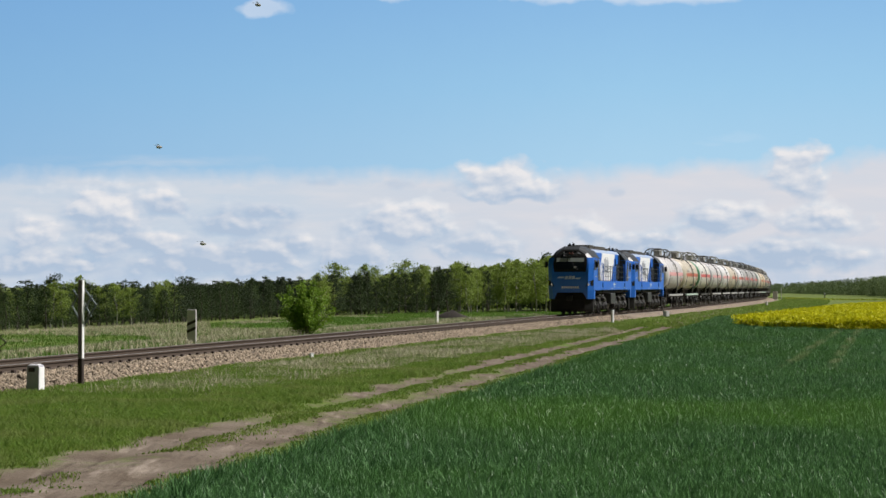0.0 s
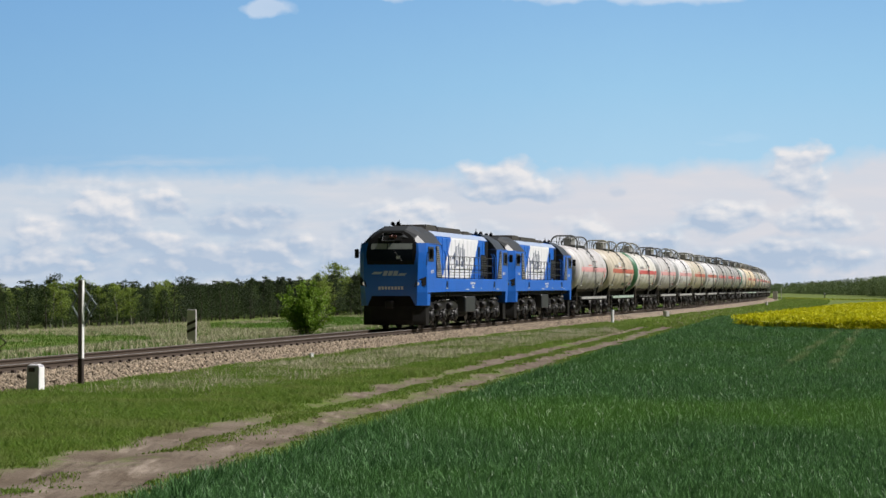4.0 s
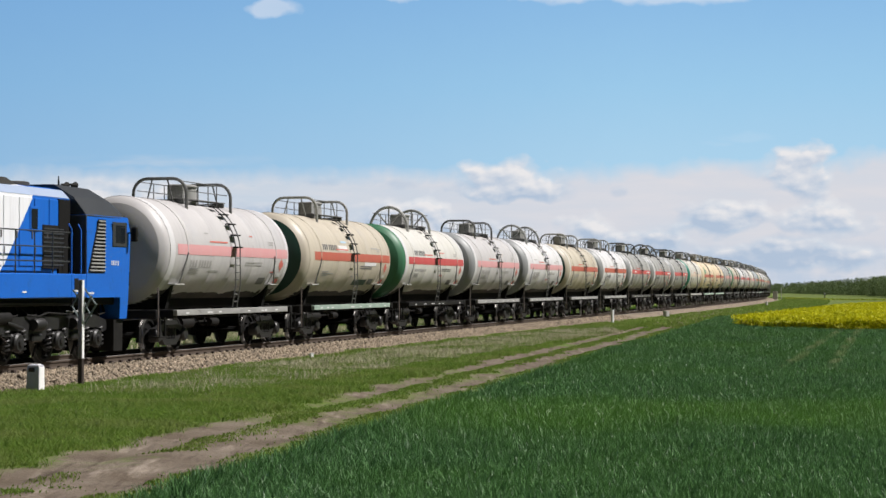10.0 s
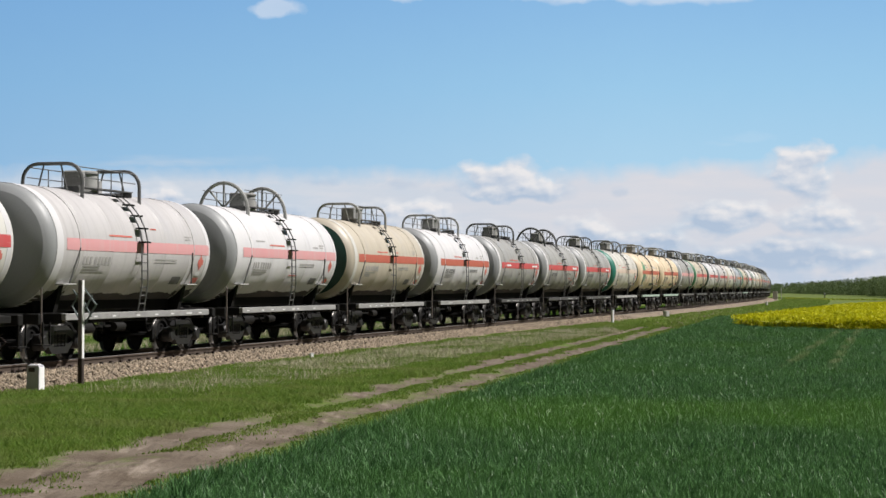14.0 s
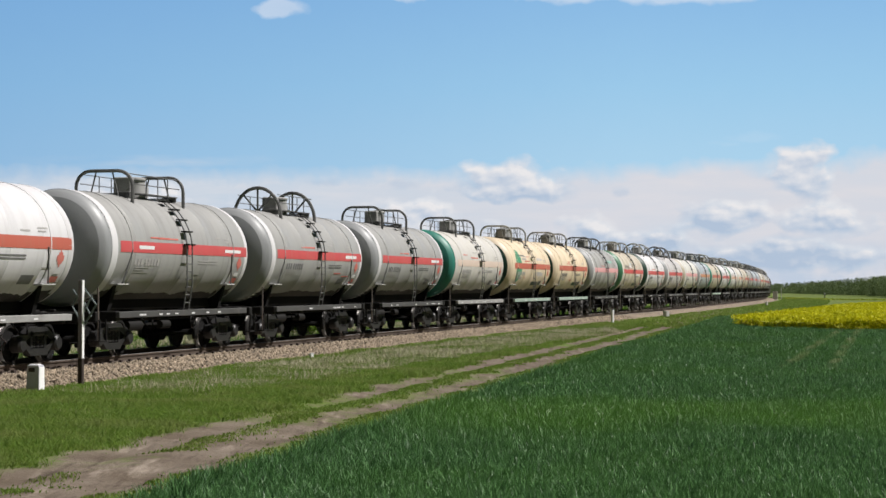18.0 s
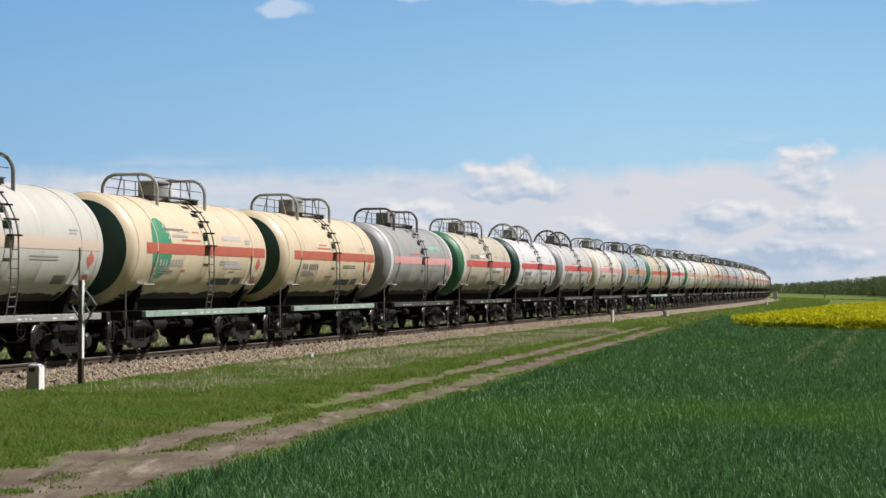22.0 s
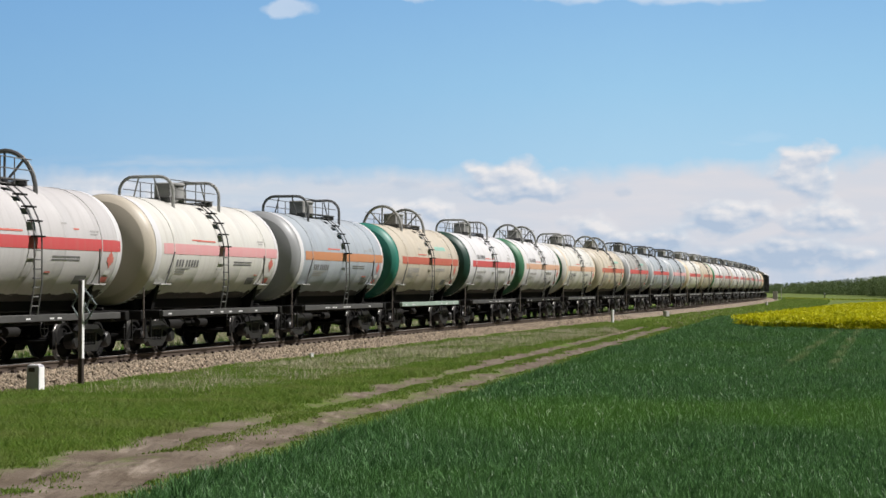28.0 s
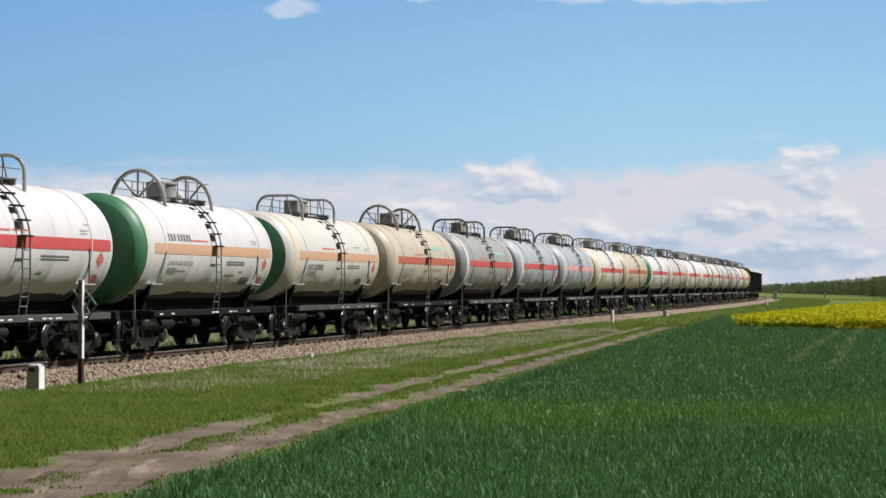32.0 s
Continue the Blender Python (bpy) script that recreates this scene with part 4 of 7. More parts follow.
def cab(w, turn):
    def put(name, geo, mat, parent=w, label="", smooth=30.0):
        o = part(name, geo, mat, parent, label, smooth)
        if parent is w:
            o.matrix_basis = turn
        return o
    back = 2.0
    def ring(b, z, cx, fx, fw, hw):
        return ([(b, -hw, z), (cx, -hw, z), (cx - 0.06, -hw + 0.05, z), (fx, -fw, z), (fx - 0.03, -fw + 0.12, z), (fx - 0.07, 0, z), (fx - 0.03, fw - 0.12, z), (fx, fw, z), (cx - 0.06, hw - 0.05, z), (cx, hw, z), (b, hw, z)])
    put("nose_skirt", Geo().loft([ring(0.02, *CAB[0]), ring(0.02, *CAB[1])]), M["locoblue"], label="blue skirt under the cab", smooth=18)
    # dark grey plate over the blue wall; its shade is put into the colour
    put("cab_bulkhead", Geo().box(back - 0.02, back + 0.02, -1.44, 1.44, 2.12, 3.58, 0.01), M["locogrey"], label="rear wall of the cab, dark grey for its shade")
    shell = put("cab", Geo().loft([ring(back, *c) for c in CAB[1:]]), M["locoblue"], label="glossy blue driver's cab", smooth=18)
    # grey roof with broad slanted sides
    ends = []
    for x, w1, z1, w2, z2, w3, z3 in ((-0.70, 1.10, 3.58, 0.92, 3.74, 0.46, 3.86), (-0.46, 1.36, 3.58, 1.02, 3.92, 0.50, 4.16), (-0.05, 1.42, 3.57, 1.06, 4.02, 0.52, 4.33), (1.97, 1.43, 3.57, 1.06, 4.04, 0.54, 4.35)):
        ends.append([(x, -w1, z1), (x, -w2, z2), (x, -w3, z3), (x, w3, z3), (x, w2, z2), (x, w1, z1)])
    put("cab_roof", Geo().loft(ends), M["locogrey"], label="dark grey cab roof with slanted sides", smooth=14)
    # windscreen and brow
    def fp(y, z, lift=0.0):
        bow = 0.07 - 0.04 * min(1.0, abs(y) / 1.0)
        return (front_x(z) - bow - lift, y, z)

    def panel(zs, lo, hi, lift, thick=0.02):
        """A panel that follows the bowed front between two side borders."""
        n, g = 8, Geo()
        rows = [[fp(lo(z) + (hi(z) - lo(z)) * k / n, z, lift) for k in range(n + 1)] for z in zs]
        vs = [p for r in rows for p in r]
        m_ = len(vs)
        vs += [(x + thick, y, z) for x, y, z in vs]
        c = n + 1
        fs = [(i * c + k, i * c + k + 1, (i + 1) * c + k + 1, (i + 1) * c + k) for i in range(len(zs) - 1) for k in range(n)]
        rim = list(range(c)) + [i * c + n for i in range(1, len(zs))] + [(len(zs) - 1) * c + k for k in range(n - 1, -1, -1)] + [i * c for i in range(len(zs) - 2, 0, -1)]
        fs += [(rim[i], rim[(i + 1) % len(rim)], rim[(i + 1) % len(rim)] + m_, rim[i] + m_) for i in range(len(rim))]
        return g.add(vs, fs)

    half = lambda z: float(np.interp(z, [2.7, 3.1, 3.55, 3.8, 4.0, 4.1], [1.0, 1.08, 1.06, 0.92, 0.66, 0.46]))
    sur = put("windscreen_surround", panel((2.70, 2.75, 3.0, 3.2, 3.4, 3.6, 3.8, 4.0, 4.1), lambda z: -half(z), half, 0.015, 0.03), M["black"], label="black windscreen surround", smooth=50)
    put("windscreen", panel((2.86, 3.2, 3.6), lambda z: -0.92, lambda z: 0.92, 0.03), M["glass"], sur, "dark tinted windscreen", 50)
    for y0, y1 in ((-0.88, 0.16), (0.20, 0.88)):
        put("sun_blind", panel((3.34, 3.45, 3.58), lambda z, a=y0: a, lambda z, a=y1: a, 0.036, 0.01), M["visor"], sur, "pale sun blind behind the glass", 50)
    put("wiper", Geo().tube([fp(-0.5, 2.84, 0.06), fp(-0.12, 3.3, 0.07)], 0.012, 5), M["black"], sur)
    put("cab_card", panel((2.93, 3.06), lambda z: -0.42, lambda z: -0.26, 0.05, 0.005), M["whiteink"], sur, "white paper card behind the windscreen")
    lamp = put("top_headlamp", panel((3.70, 4.0), lambda z: -0.42, lambda z: 0.42, 0.03, 0.05), M["black"], label="recessed roof headlamp")
    for pts in ([fp(0.42, 3.69, 0.05), fp(0.42, 4.01, 0.05), fp(-0.42, 4.01, 0.05)], [fp(0.42, 3.69, 0.05), fp(-0.1, 3.69, 0.05)]):
        put("lamp_frame", Geo().tube(pts, 0.018, 5), M["locogrey"], lamp, "grey frame round the lamp")
    for y in (-0.12, 0.06):
        put("lens", Geo().lathe([(0.0, 0.075), (-0.02, 0.06), (-0.03, 0.0)], 16, "x", (fp(y, 3.86, 0.045)[0], y, 3.86)), M["redlens"], lamp)
    for sgn in (-1, 1):
        q = [(-0.985, sgn * 1.02, 1.78), (-0.56, sgn * 1.405, 1.84), (-0.57, sgn * 1.41, 2.20), (-0.99, sgn * 1.10, 2.04)]
        lampb = put("headlight", Geo().add([(x - 0.035, y + sgn * 0.03, z) for x, y, z in q] + [(x + 0.1, y - sgn * 0.08, z) for x, y, z in q], [(0, 1, 2, 3), (7, 6, 5, 4), (0, 4, 5, 1), (1, 5, 6, 2), (2, 6, 7, 3), (3, 7, 4, 0)]), M["black"], label="wedge-shaped black headlight housing")
        put("lens", Geo().lathe([(0.0, 0.085), (-0.015, 0.075), (-0.025, 0.0)], 16, "x", (-0.935, sgn * 1.135, 1.91)), M["lens"], lampb, "round headlight lens")
        put("lens", Geo().lathe([(0.0, 0.06), (-0.03, 0.05), (-0.04, 0.0)], 12, "x", (-0.765, sgn * 1.285, 1.98)), M["glass"], lampb, "unlit lamp glass")
        s_ = sgn * 1.45
        win = put("side_window", Geo().box(-0.34, 0.52, min(s_, s_ + sgn * 0.02), max(s_, s_ + sgn * 0.02), 2.84, 3.46, 0.008), M["locogrey"], label="cab side window in a grey frame")
        put("pane", Geo().box(-0.22, 0.34, min(s_, s_ + sgn * 0.028), max(s_, s_ + sgn * 0.028), 2.93, 3.38, 0.004), M["glass"], win)
        put("mirror", Geo().box(-0.52, -0.42, sgn * 1.62 - 0.09, sgn * 1.62 + 0.09, 2.98, 3.36, 0.03).tube([(-0.45, sgn * 1.42, 3.2), (-0.47, sgn * 1.6, 3.2)], 0.02, 6), M["black"], label="black rear-view mirror on an arm")
        lv = put("louvre", sheet([(0.92, s_, 3.50), (1.36, s_, 3.50), (1.95, s_, 2.16), (0.98, s_, 2.16)], sgn * 0.012, "y"), M["black"], label="grey slatted air intake")
        for k in range(15):
            z = 2.22 + k * 0.088
            x1 = float(np.interp(z, [2.16, 3.5], [1.93, 1.36]))
            put("slat", Geo().box(0.98, x1 - 0.03, min(s_, s_ + sgn * 0.04), max(s_, s_ + sgn * 0.04), z - 0.018, z + 0.018, 0.004), M["pipelight"], lv)
        for k in range(5):
            put("fleet_number_bar", Geo().box(0.12 + k * 0.1, 0.165 + k * 0.1, min(s_, s_ + sgn * 0.006), max(s_, s_ + sgn * 0.006), 2.36, 2.48), M["whiteink"])
    # marks on the nose: plain bars for the sign and the number
    for k, (y0, y1, z0, z1, sl) in enumerate(((0.70, 0.30, 2.30, 2.40, 0.12), (0.26, 0.08, 2.24, 2.44, 0.07), (0.04, -0.14, 2.24, 2.44, 0.07), (-0.18, -0.36, 2.24, 2.44, 0.07), (-0.40, -0.72, 2.24, 2.34, 0.10))):
        put("front_mark", sheet([fp(y0 + sl, z0, 0.012), fp(y1 + sl, z0, 0.012), fp(y1, z1, 0.012), fp(y0, z1, 0.012)], 0.008, "x"), M["frontmark"], shell, "silver slanted bar of the sign")
    for k in range(8):
        y = 0.52 - k * 0.14
        put("number_bar", sheet([fp(y, 1.66, 0.012), fp(y - 0.09, 1.66, 0.012), fp(y - 0.09, 1.79, 0.012), fp(y, 1.79, 0.012)], 0.008, "x"), M["whiteink"], shell)
    # flat panel on the nose; the hollow's shade is put into its colour
    put("coupler_recess", panel((0.97, 1.2, 1.40), lambda z: -np.interp(z, [1.0, 1.4], [1.03, 0.82]), lambda z: np.interp(z, [1.0, 1.4], [1.03, 0.82]), 0.012, 0.03), M["soot"], label="flat black panel painted as the shaded recess round the coupler", smooth=50)
    put("plough", Geo().loft([[(0.2, -1.35, z), (-0.35, -1.35, z), (x, -0.9, z), (x - 0.06, 0, z), (x, 0.9, z), (-0.35, 1.35, z), (0.2, 1.35, z)] for z, x in ((0.18, -0.62), (0.4, -0.78), (0.98, -0.74))]), M["black"], label="black snow plough under the nose", smooth=20)
    put("coupler", Geo().box(-1.3, -0.6, -0.13, 0.13, 0.93, 1.17, 0.04).box(-1.32, -1.05, -0.2, 0.16, 0.88, 1.22, 0.05), M["iron"], label="automatic knuckle coupler")
    for y in (-0.04, 0.20):
        put("horn", Geo().lathe([(-0.16, 0.09), (-0.1, 0.05), (0.15, 0.03), (0.15, 0.0)], 12, "x", (0.2, y, 4.43)).tube([(0.25, y, 4.3), (0.25, y, 4.42)], 0.02, 6), M["black"])
    put("aerial", Geo().tube([(0.9, 0.15, 4.36), (0.9, 0.15, 4.62)], 0.03, 6, r1=0.012), M["black"])
    put("skirt_strip", Geo().box(-0.4, 0.02, -1.46, -1.44, 1.5, 1.53), M["black"])


def loco_bogie(w, x):
    b = part("bogie", Geo().box(-2.9, 2.9, -0.55, 0.55, 0.62, 0.95, 0.05).box(-0.4, 0.4, -1.0, 1.0, 0.6, 1.1, 0.05), M["soot"], w, "black three-axle bogie", at=pose(x, 0, 0))
    for k in (-1.45, 0.65, 1.5):
        part("traction_motor", Geo().lathe([(-0.6, 0.0), (-0.6, 0.36), (-0.5, 0.42), (0.5, 0.42), (0.6, 0.36), (0.6, 0.0)], 14, "y", (k, 0, 0.58)), M["soot"], b)
    for sgn in (-1, 1):
        y0, y1 = sorted((sgn * 1.00, sgn * 1.16))
        part("side_frame", Geo().prism([(-2.95, 0.72), (-2.85, 0.98), (-2.2, 1.12), (2.2, 1.12), (2.85, 0.98), (2.95, 0.72), (2.5, 0.68), (2.35, 0.80), (1.75, 0.80), (1.5, 0.58), (0.6, 0.58), (0.35, 0.80), (-0.35, 0.80), (-0.6, 0.58), (-1.5, 0.58), (-1.75, 0.80), (-2.35, 0.80), (-2.5, 0.68)], y0, y1), M["gear"], b)
        for k in (-1.05, 1.05):
            part("brake_cylinder", Geo().lathe([(k - 0.3, 0.0), (k - 0.3, 0.13), (k - 0.24, 0.16), (k + 0.12, 0.16), (k + 0.16, 0.10), (k + 0.34, 0.08), (k + 0.36, 0.0)], 14, "x", (0, sgn * 1.24, 0.93)), M["gear"], b)
            part("frame_bolster", Geo().box(k - 0.26, k + 0.26, sgn * 1.14 - 0.09, sgn * 1.14 + 0.09, 0.52, 0.72, 0.04), M["gear"], b)
        for k in (-2.1, 0.0, 2.1):
            part("axle_box", Geo().box(k - 0.25, k + 0.25, sgn * 1.12 - 0.12, sgn * 1.12 + 0.12, 0.34, 0.74, 0.05), M["gear"], b)
            part("axle_cover", Geo().lathe([(sgn * 1.20, 0.23), (sgn * 1.27, 0.23), (sgn * 1.31, 0.19), (sgn * 1.31, 0.10), (sgn * 1.35, 0.09), (sgn * 1.36, 0.0)], 18, "y", (k, 0, 0.53)), M["gear"], b, "round axle bearing cover")
            for d in (-0.40, 0.40):
                coil = [(k + d + 0.085 * math.cos(j * 0.7), sgn * 1.14 + 0.085 * math.sin(j * 0.7), 0.30 + j * 0.0118) for j in range(46)]
                part("coil_spring", Geo().tube(coil, 0.026, 5), M["gear"], b)
            part("brake_hanger", Geo().box(k + 0.56, k + 0.66, sgn * 0.98 - 0.05, sgn * 0.98 + 0.05, 0.25, 0.75, 0.02), M["soot"], b)
            part("sand_pipe", Geo().tube([(k - 0.55, sgn * 1.05, 1.05), (k - 0.62, sgn * 1.0, 0.6), (k - 0.56, sgn * 0.84, 0.16)], 0.028, 6), M["soot"], b)
        part("damper", Geo().tube([(-2.6, sgn * 1.22, 1.0), (-1.9, sgn * 1.24, 0.86)], 0.045, 8), M["gear"], b)
        part("brake_hose", Geo().tube([(-1.6, sgn * 1.2, 1.16), (-1.2, sgn * 1.3, 1.12), (-0.5, sgn * 1.2, 1.2), (0.6, sgn * 1.2, 1.14)], 0.025, 6), M["black"], b)
    for k in (-2.1, 0.0, 2.1):
        g = Geo()
        for sgn in (-1, 1):
            pr = [(0.70, 0.0), (0.70, 0.14), (0.735, 0.17), (0.745, 0.42), (0.725, 0.555), (0.755, 0.555), (0.76, 0.53), (0.86, 0.52), (0.86, 0.44), (0.80, 0.40), (0.80, 0.18), (0.87, 0.14), (0.87, 0.0)]
            g.lathe([(sgn * a, r) for a, r in pr], 28, "y")
            for j in range(5):
                g.box(-0.035, 0.035, sgn * 0.83 - 0.04, sgn * 0.83 + 0.04, 0.22, 0.36, 0.01, Matrix.Rotation(j * 1.2566, 4, "Y"))
        g.tube([(0, -1.0, 0), (0, 1.0, 0)], 0.1, 10)
        o = part("driving_wheelset", g, M["iron"], b, "steel driving wheels on one axle")
        polish(o.data, 0.515)
        o.matrix_parent_inverse = Matrix.Translation((k, 0, 0.525))


def locomotive():
    """A double-ended diesel; its leading cab's side corner lies at x = 0."""
    w = new("diesel_locomotive")
    cab(w, Matrix())
    cab(w, mirror_x(Matrix()))
    hw = 0.97
    prof = [(-hw, 1.6), (-hw, 3.98), (-hw + 0.2, 4.18), (-0.4, 4.26), (0.4, 4.26), (hw - 0.2, 4.18), (hw, 3.98), (hw, 1.6)]
    for sgn in (-1, 1):
        edge_ = [(sgn * (hw + 0.006), 3.985), (sgn * (hw - 0.2), 4.192), (sgn * (hw - 0.24), 4.18), (sgn * (hw - 0.03), 3.965)]
        part("roof_edge", Geo().prism(edge_ if sgn < 0 else edge_[::-1], 2.0, 2 * MID - 2.0, "x"), M["roofedge"], w, "pale blue-grey strip along the edge of the hood roof")
    part("hood", Geo().prism(prof, 1.96, 2 * MID - 1.96, "x"), M["hood"], w, "engine hood, blue with a slanted white field", 25)
    for sgn in (-1, 1):
        for k in range(13):
            x = 2.35 + k * 0.77
            y0, y1 = sorted((sgn * hw, sgn * (hw + 0.025)))
            d = part("hood_door", Geo().box(x, x + 0.71, y0, y1, 2.30, 3.92, 0.02), M["hood"], w)
            part("door_handle", Geo().box(x + 0.60, x + 0.64, min(sgn * hw, sgn * (hw + 0.05)), max(sgn * hw, sgn * (hw + 0.05)), 2.95, 3.12, 0.008), M["pipe"], d)
            part("hinge", Geo().tube([(x + 0.02, sgn * (hw + 0.03), 2.6), (x + 0.02, sgn * (hw + 0.03), 2.75)], 0.015, 5), M["pipe"], d)
        for x in (3.05, 10.55):
            wi = part("hood_window", Geo().box(x, x + 0.42, *sorted((sgn * (hw + 0.026), sgn * (hw + 0.045))), 3.12, 3.72, 0.02), M["locoblue"], w, "small dark window in the hood")
            part("pane", Geo().box(x + 0.05, x + 0.37, *sorted((sgn * (hw + 0.03), sgn * (hw + 0.052))), 3.18, 3.66, 0.005), M["glass"], wi)
        gr = part("radiator_grille", Geo().box(11.2, 12.35, *sorted((sgn * (hw + 0.026), sgn * (hw + 0.04))), 2.25, 3.3, 0.01), M["black"], w, "dark radiator grille")
        for k in range(9):
            part("slat", Geo().box(11.24, 12.31, *sorted((sgn * (hw + 0.036), sgn * (hw + 0.055))), 2.32 + k * 0.108, 2.36 + k * 0.108, 0.005), M["locogrey"], gr)
        # sign on the white field: plain slanted bars with two points
        y = sgn * (hw + 0.03)
        for x0, z0, ww, hh in ((6.05, 2.98, 0.30, 0.62), (6.55, 3.02, 0.12, 0.72), (6.85, 2.98, 0.34, 0.58), (7.38, 3.02, 0.12, 0.72), (7.62, 2.94, 0.24, 0.56), (6.2, 2.72, 0.36, 0.26), (6.75, 2.72, 0.30, 0.22), (7.25, 2.70, 0.42, 0.24)):
            part("sign_bar", sheet([(x0, y, z0), (x0 + ww, y, z0), (x0 + ww + hh * 0.25, y, z0 + hh), (x0 + hh * 0.25, y, z0 + hh)], sgn * 0.006, "y"), M["logogrey" if ww < 0.2 or hh < 0.3 else "logolight"], w, "slanted slate bar of the sign")
        for tri in (((5.45, 3.02), (6.1, 3.02), (6.1, 3.36)), ((7.3, 2.72), (8.1, 2.98), (7.5, 2.98))):
            part("sign_point", sheet([(a, y, b) for a, b in tri], sgn * 0.006, "y"), M["logogrey"], w)
        # walkway, sill and railing
        part("sill", Geo().box(2.0, 2 * MID - 2.0, *sorted((sgn * 1.30, sgn * 1.45)), 1.55, 2.13, 0.02), M["locoblue"], w, "blue frame beam")
        part("walkway", Geo().box(2.0, 2 * MID - 2.0, *sorted((sgn * hw, sgn * 1.32)), 2.04, 2.1, 0.01), M["roofgrey"], w)
        for x in (2.75, 12.0):
            part("step_opening", Geo().box(x, x + 0.24, *sorted((sgn * 1.44, sgn * 1.462)), 1.74, 2.02, 0.01), M["black"], w, "dark step opening in the beam")
            part("step_mark", Geo().box(x - 0.04, x + 0.26, *sorted((sgn * 1.44, sgn * 1.466)), 1.70, 1.735), M["whiteink"], w, "white line under the step opening")
            st = part("footstep", Geo().box(x - 0.12, x + 0.36, *sorted((sgn * 1.28, sgn * 1.48)), 1.20, 1.24, 0.01), M["pipelight"], w, "hanging footstep with a bright edge")
            for d in (-0.12, 0.33):
                part("hanger", Geo().box(x + d, x + d + 0.03, *sorted((sgn * 1.42, sgn * 1.46)), 1.22, 1.56), M["black"], st)
            for d in (-0.14, 0.38):
                part("grab_rail", Geo().tube([(x + d, sgn * 1.44, 1.6), (x + d, sgn * 1.44, 3.2), (x + d, sgn * 1.36, 3.34)], 0.02, 6), M["locoblue"], w)
        for k in range(10):
            part("railing_post", Geo().tube([(3.4 + k * 0.94, sgn * 1.41, 2.1), (3.4 + k * 0.94, sgn * 1.41, 3.12)], 0.017, 6), M["locogrey"], w)
        for z in (2.42, 2.76, 3.12):
            part("railing", Geo().tube([(3.12, sgn * 1.41, z), (11.9, sgn * 1.41, z)], 0.017, 6), M["locogrey"], w, "thin dark handrail")
        for k in range(9):
            part("data_bar", Geo().box(7.2 + k * 0.11, 7.27 + k * 0.11, *sorted((sgn * 1.448, sgn * 1.456)), 1.90, 1.98), M["whiteink"], w)
        for x0, x1, z in ((7.5, 7.9, 1.80), (7.45, 7.95, 1.73), (6.4, 6.9, 1.64), (9.3, 9.5, 1.68), (12.7, 13.1, 1.64)):
            part("data_bar", Geo().box(x0, x1, *sorted((sgn * 1.448, sgn * 1.456)), z, z + 0.04), M["whiteink"], w)
        part("battery_box", Geo().box(6.45, 8.3, *sorted((sgn * 0.9, sgn * 1.42)), 0.62, 1.34, 0.04), M["locogrey"], w, "dark grey equipment box")
        part("air_tank", Geo().lathe([(8.4, 0.0), (8.4, 0.17), (9.2, 0.17), (9.2, 0.0)], 14, "x", (0, sgn * 1.1, 1.1)), M["iron"], w)
        part("pipe_run", Geo().tube([(1.2, sgn * 1.3, 1.42), (5.9, sgn * 1.3, 1.38), (6.2, sgn * 1.34, 1.46), (13.4, sgn * 1.3, 1.42)], 0.03, 6), M["black"], w)
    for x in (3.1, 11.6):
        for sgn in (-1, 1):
            # filler block added so that the gap above the bogie stays dark
            part("equipment_bay", Geo().box(x - 2.9, x + 2.9, *sorted((sgn * 0.55, sgn * 0.98)), 0.98, 1.38, 0.03), M["soot"], w, "black filler block added to darken the gap over the bogie")
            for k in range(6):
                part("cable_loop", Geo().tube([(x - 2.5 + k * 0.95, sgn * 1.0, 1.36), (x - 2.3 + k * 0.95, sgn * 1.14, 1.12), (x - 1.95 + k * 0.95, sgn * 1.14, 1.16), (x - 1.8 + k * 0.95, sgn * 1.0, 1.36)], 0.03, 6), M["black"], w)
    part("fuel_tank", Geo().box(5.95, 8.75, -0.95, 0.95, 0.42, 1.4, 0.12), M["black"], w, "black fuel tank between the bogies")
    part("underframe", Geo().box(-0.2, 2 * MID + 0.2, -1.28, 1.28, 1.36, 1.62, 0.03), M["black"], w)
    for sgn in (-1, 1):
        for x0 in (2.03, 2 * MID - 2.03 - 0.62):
            # solid panel that paints the shade of the entrance behind the cab
            part("entrance_recess", Geo().box(x0, x0 + 0.62, *sorted((sgn * 0.9, sgn * 1.02)), 2.12, 3.95, 0.01), M["soot"], w, "dark panel painted as the shaded entrance behind the cab")
    for x0, x1, h in ((1.95, 4.0, 4.46), (4.1, 8.6, 4.42), (8.9, 10.4, 4.36)):
        part("roof_box", Geo().prism([(x0, 4.2), (x0 + 0.15, h), (x1 - 0.5, h), (x1, 4.22)], -0.72, 0.72), M["roofgrey"], w, "dark roof housing")
    part("exhaust", Geo().lathe([(4.4, 0.0), (4.4, 0.26), (4.52, 0.26), (4.52, 0.2), (4.45, 0.2)], 18, "z", (5.6, 0, 0)), M["black"], w)
    for x in (9.4, 11.4):
        part("roof_fan", Geo().lathe([(4.2, 0.5), (4.33, 0.5), (4.35, 0.46), (4.35, 0.0)], 24, "z", (x, 0, 0)), M["roofgrey"], w)
    loco_bogie(w, 3.1)
    loco_bogie(w, 11.6)
    return w


engine_a = locomotive()
engine_b = copy_thing(engine_a, Matrix())
M["lensoff"] = surface("unlit_lamp_lens", (0.22, 0.22, 0.21), (0.16, 0.16, 0.16), 4, 0.2)
for o in engine_b.children_recursive:
    if o.name.startswith("lens") and o.data.materials[0] == M["lens"]:
        repaint(o, M["lensoff"])
tagged(engine_a, "blue and white double-cab diesel locomotive leading the train", "locomotive", "locomotives")
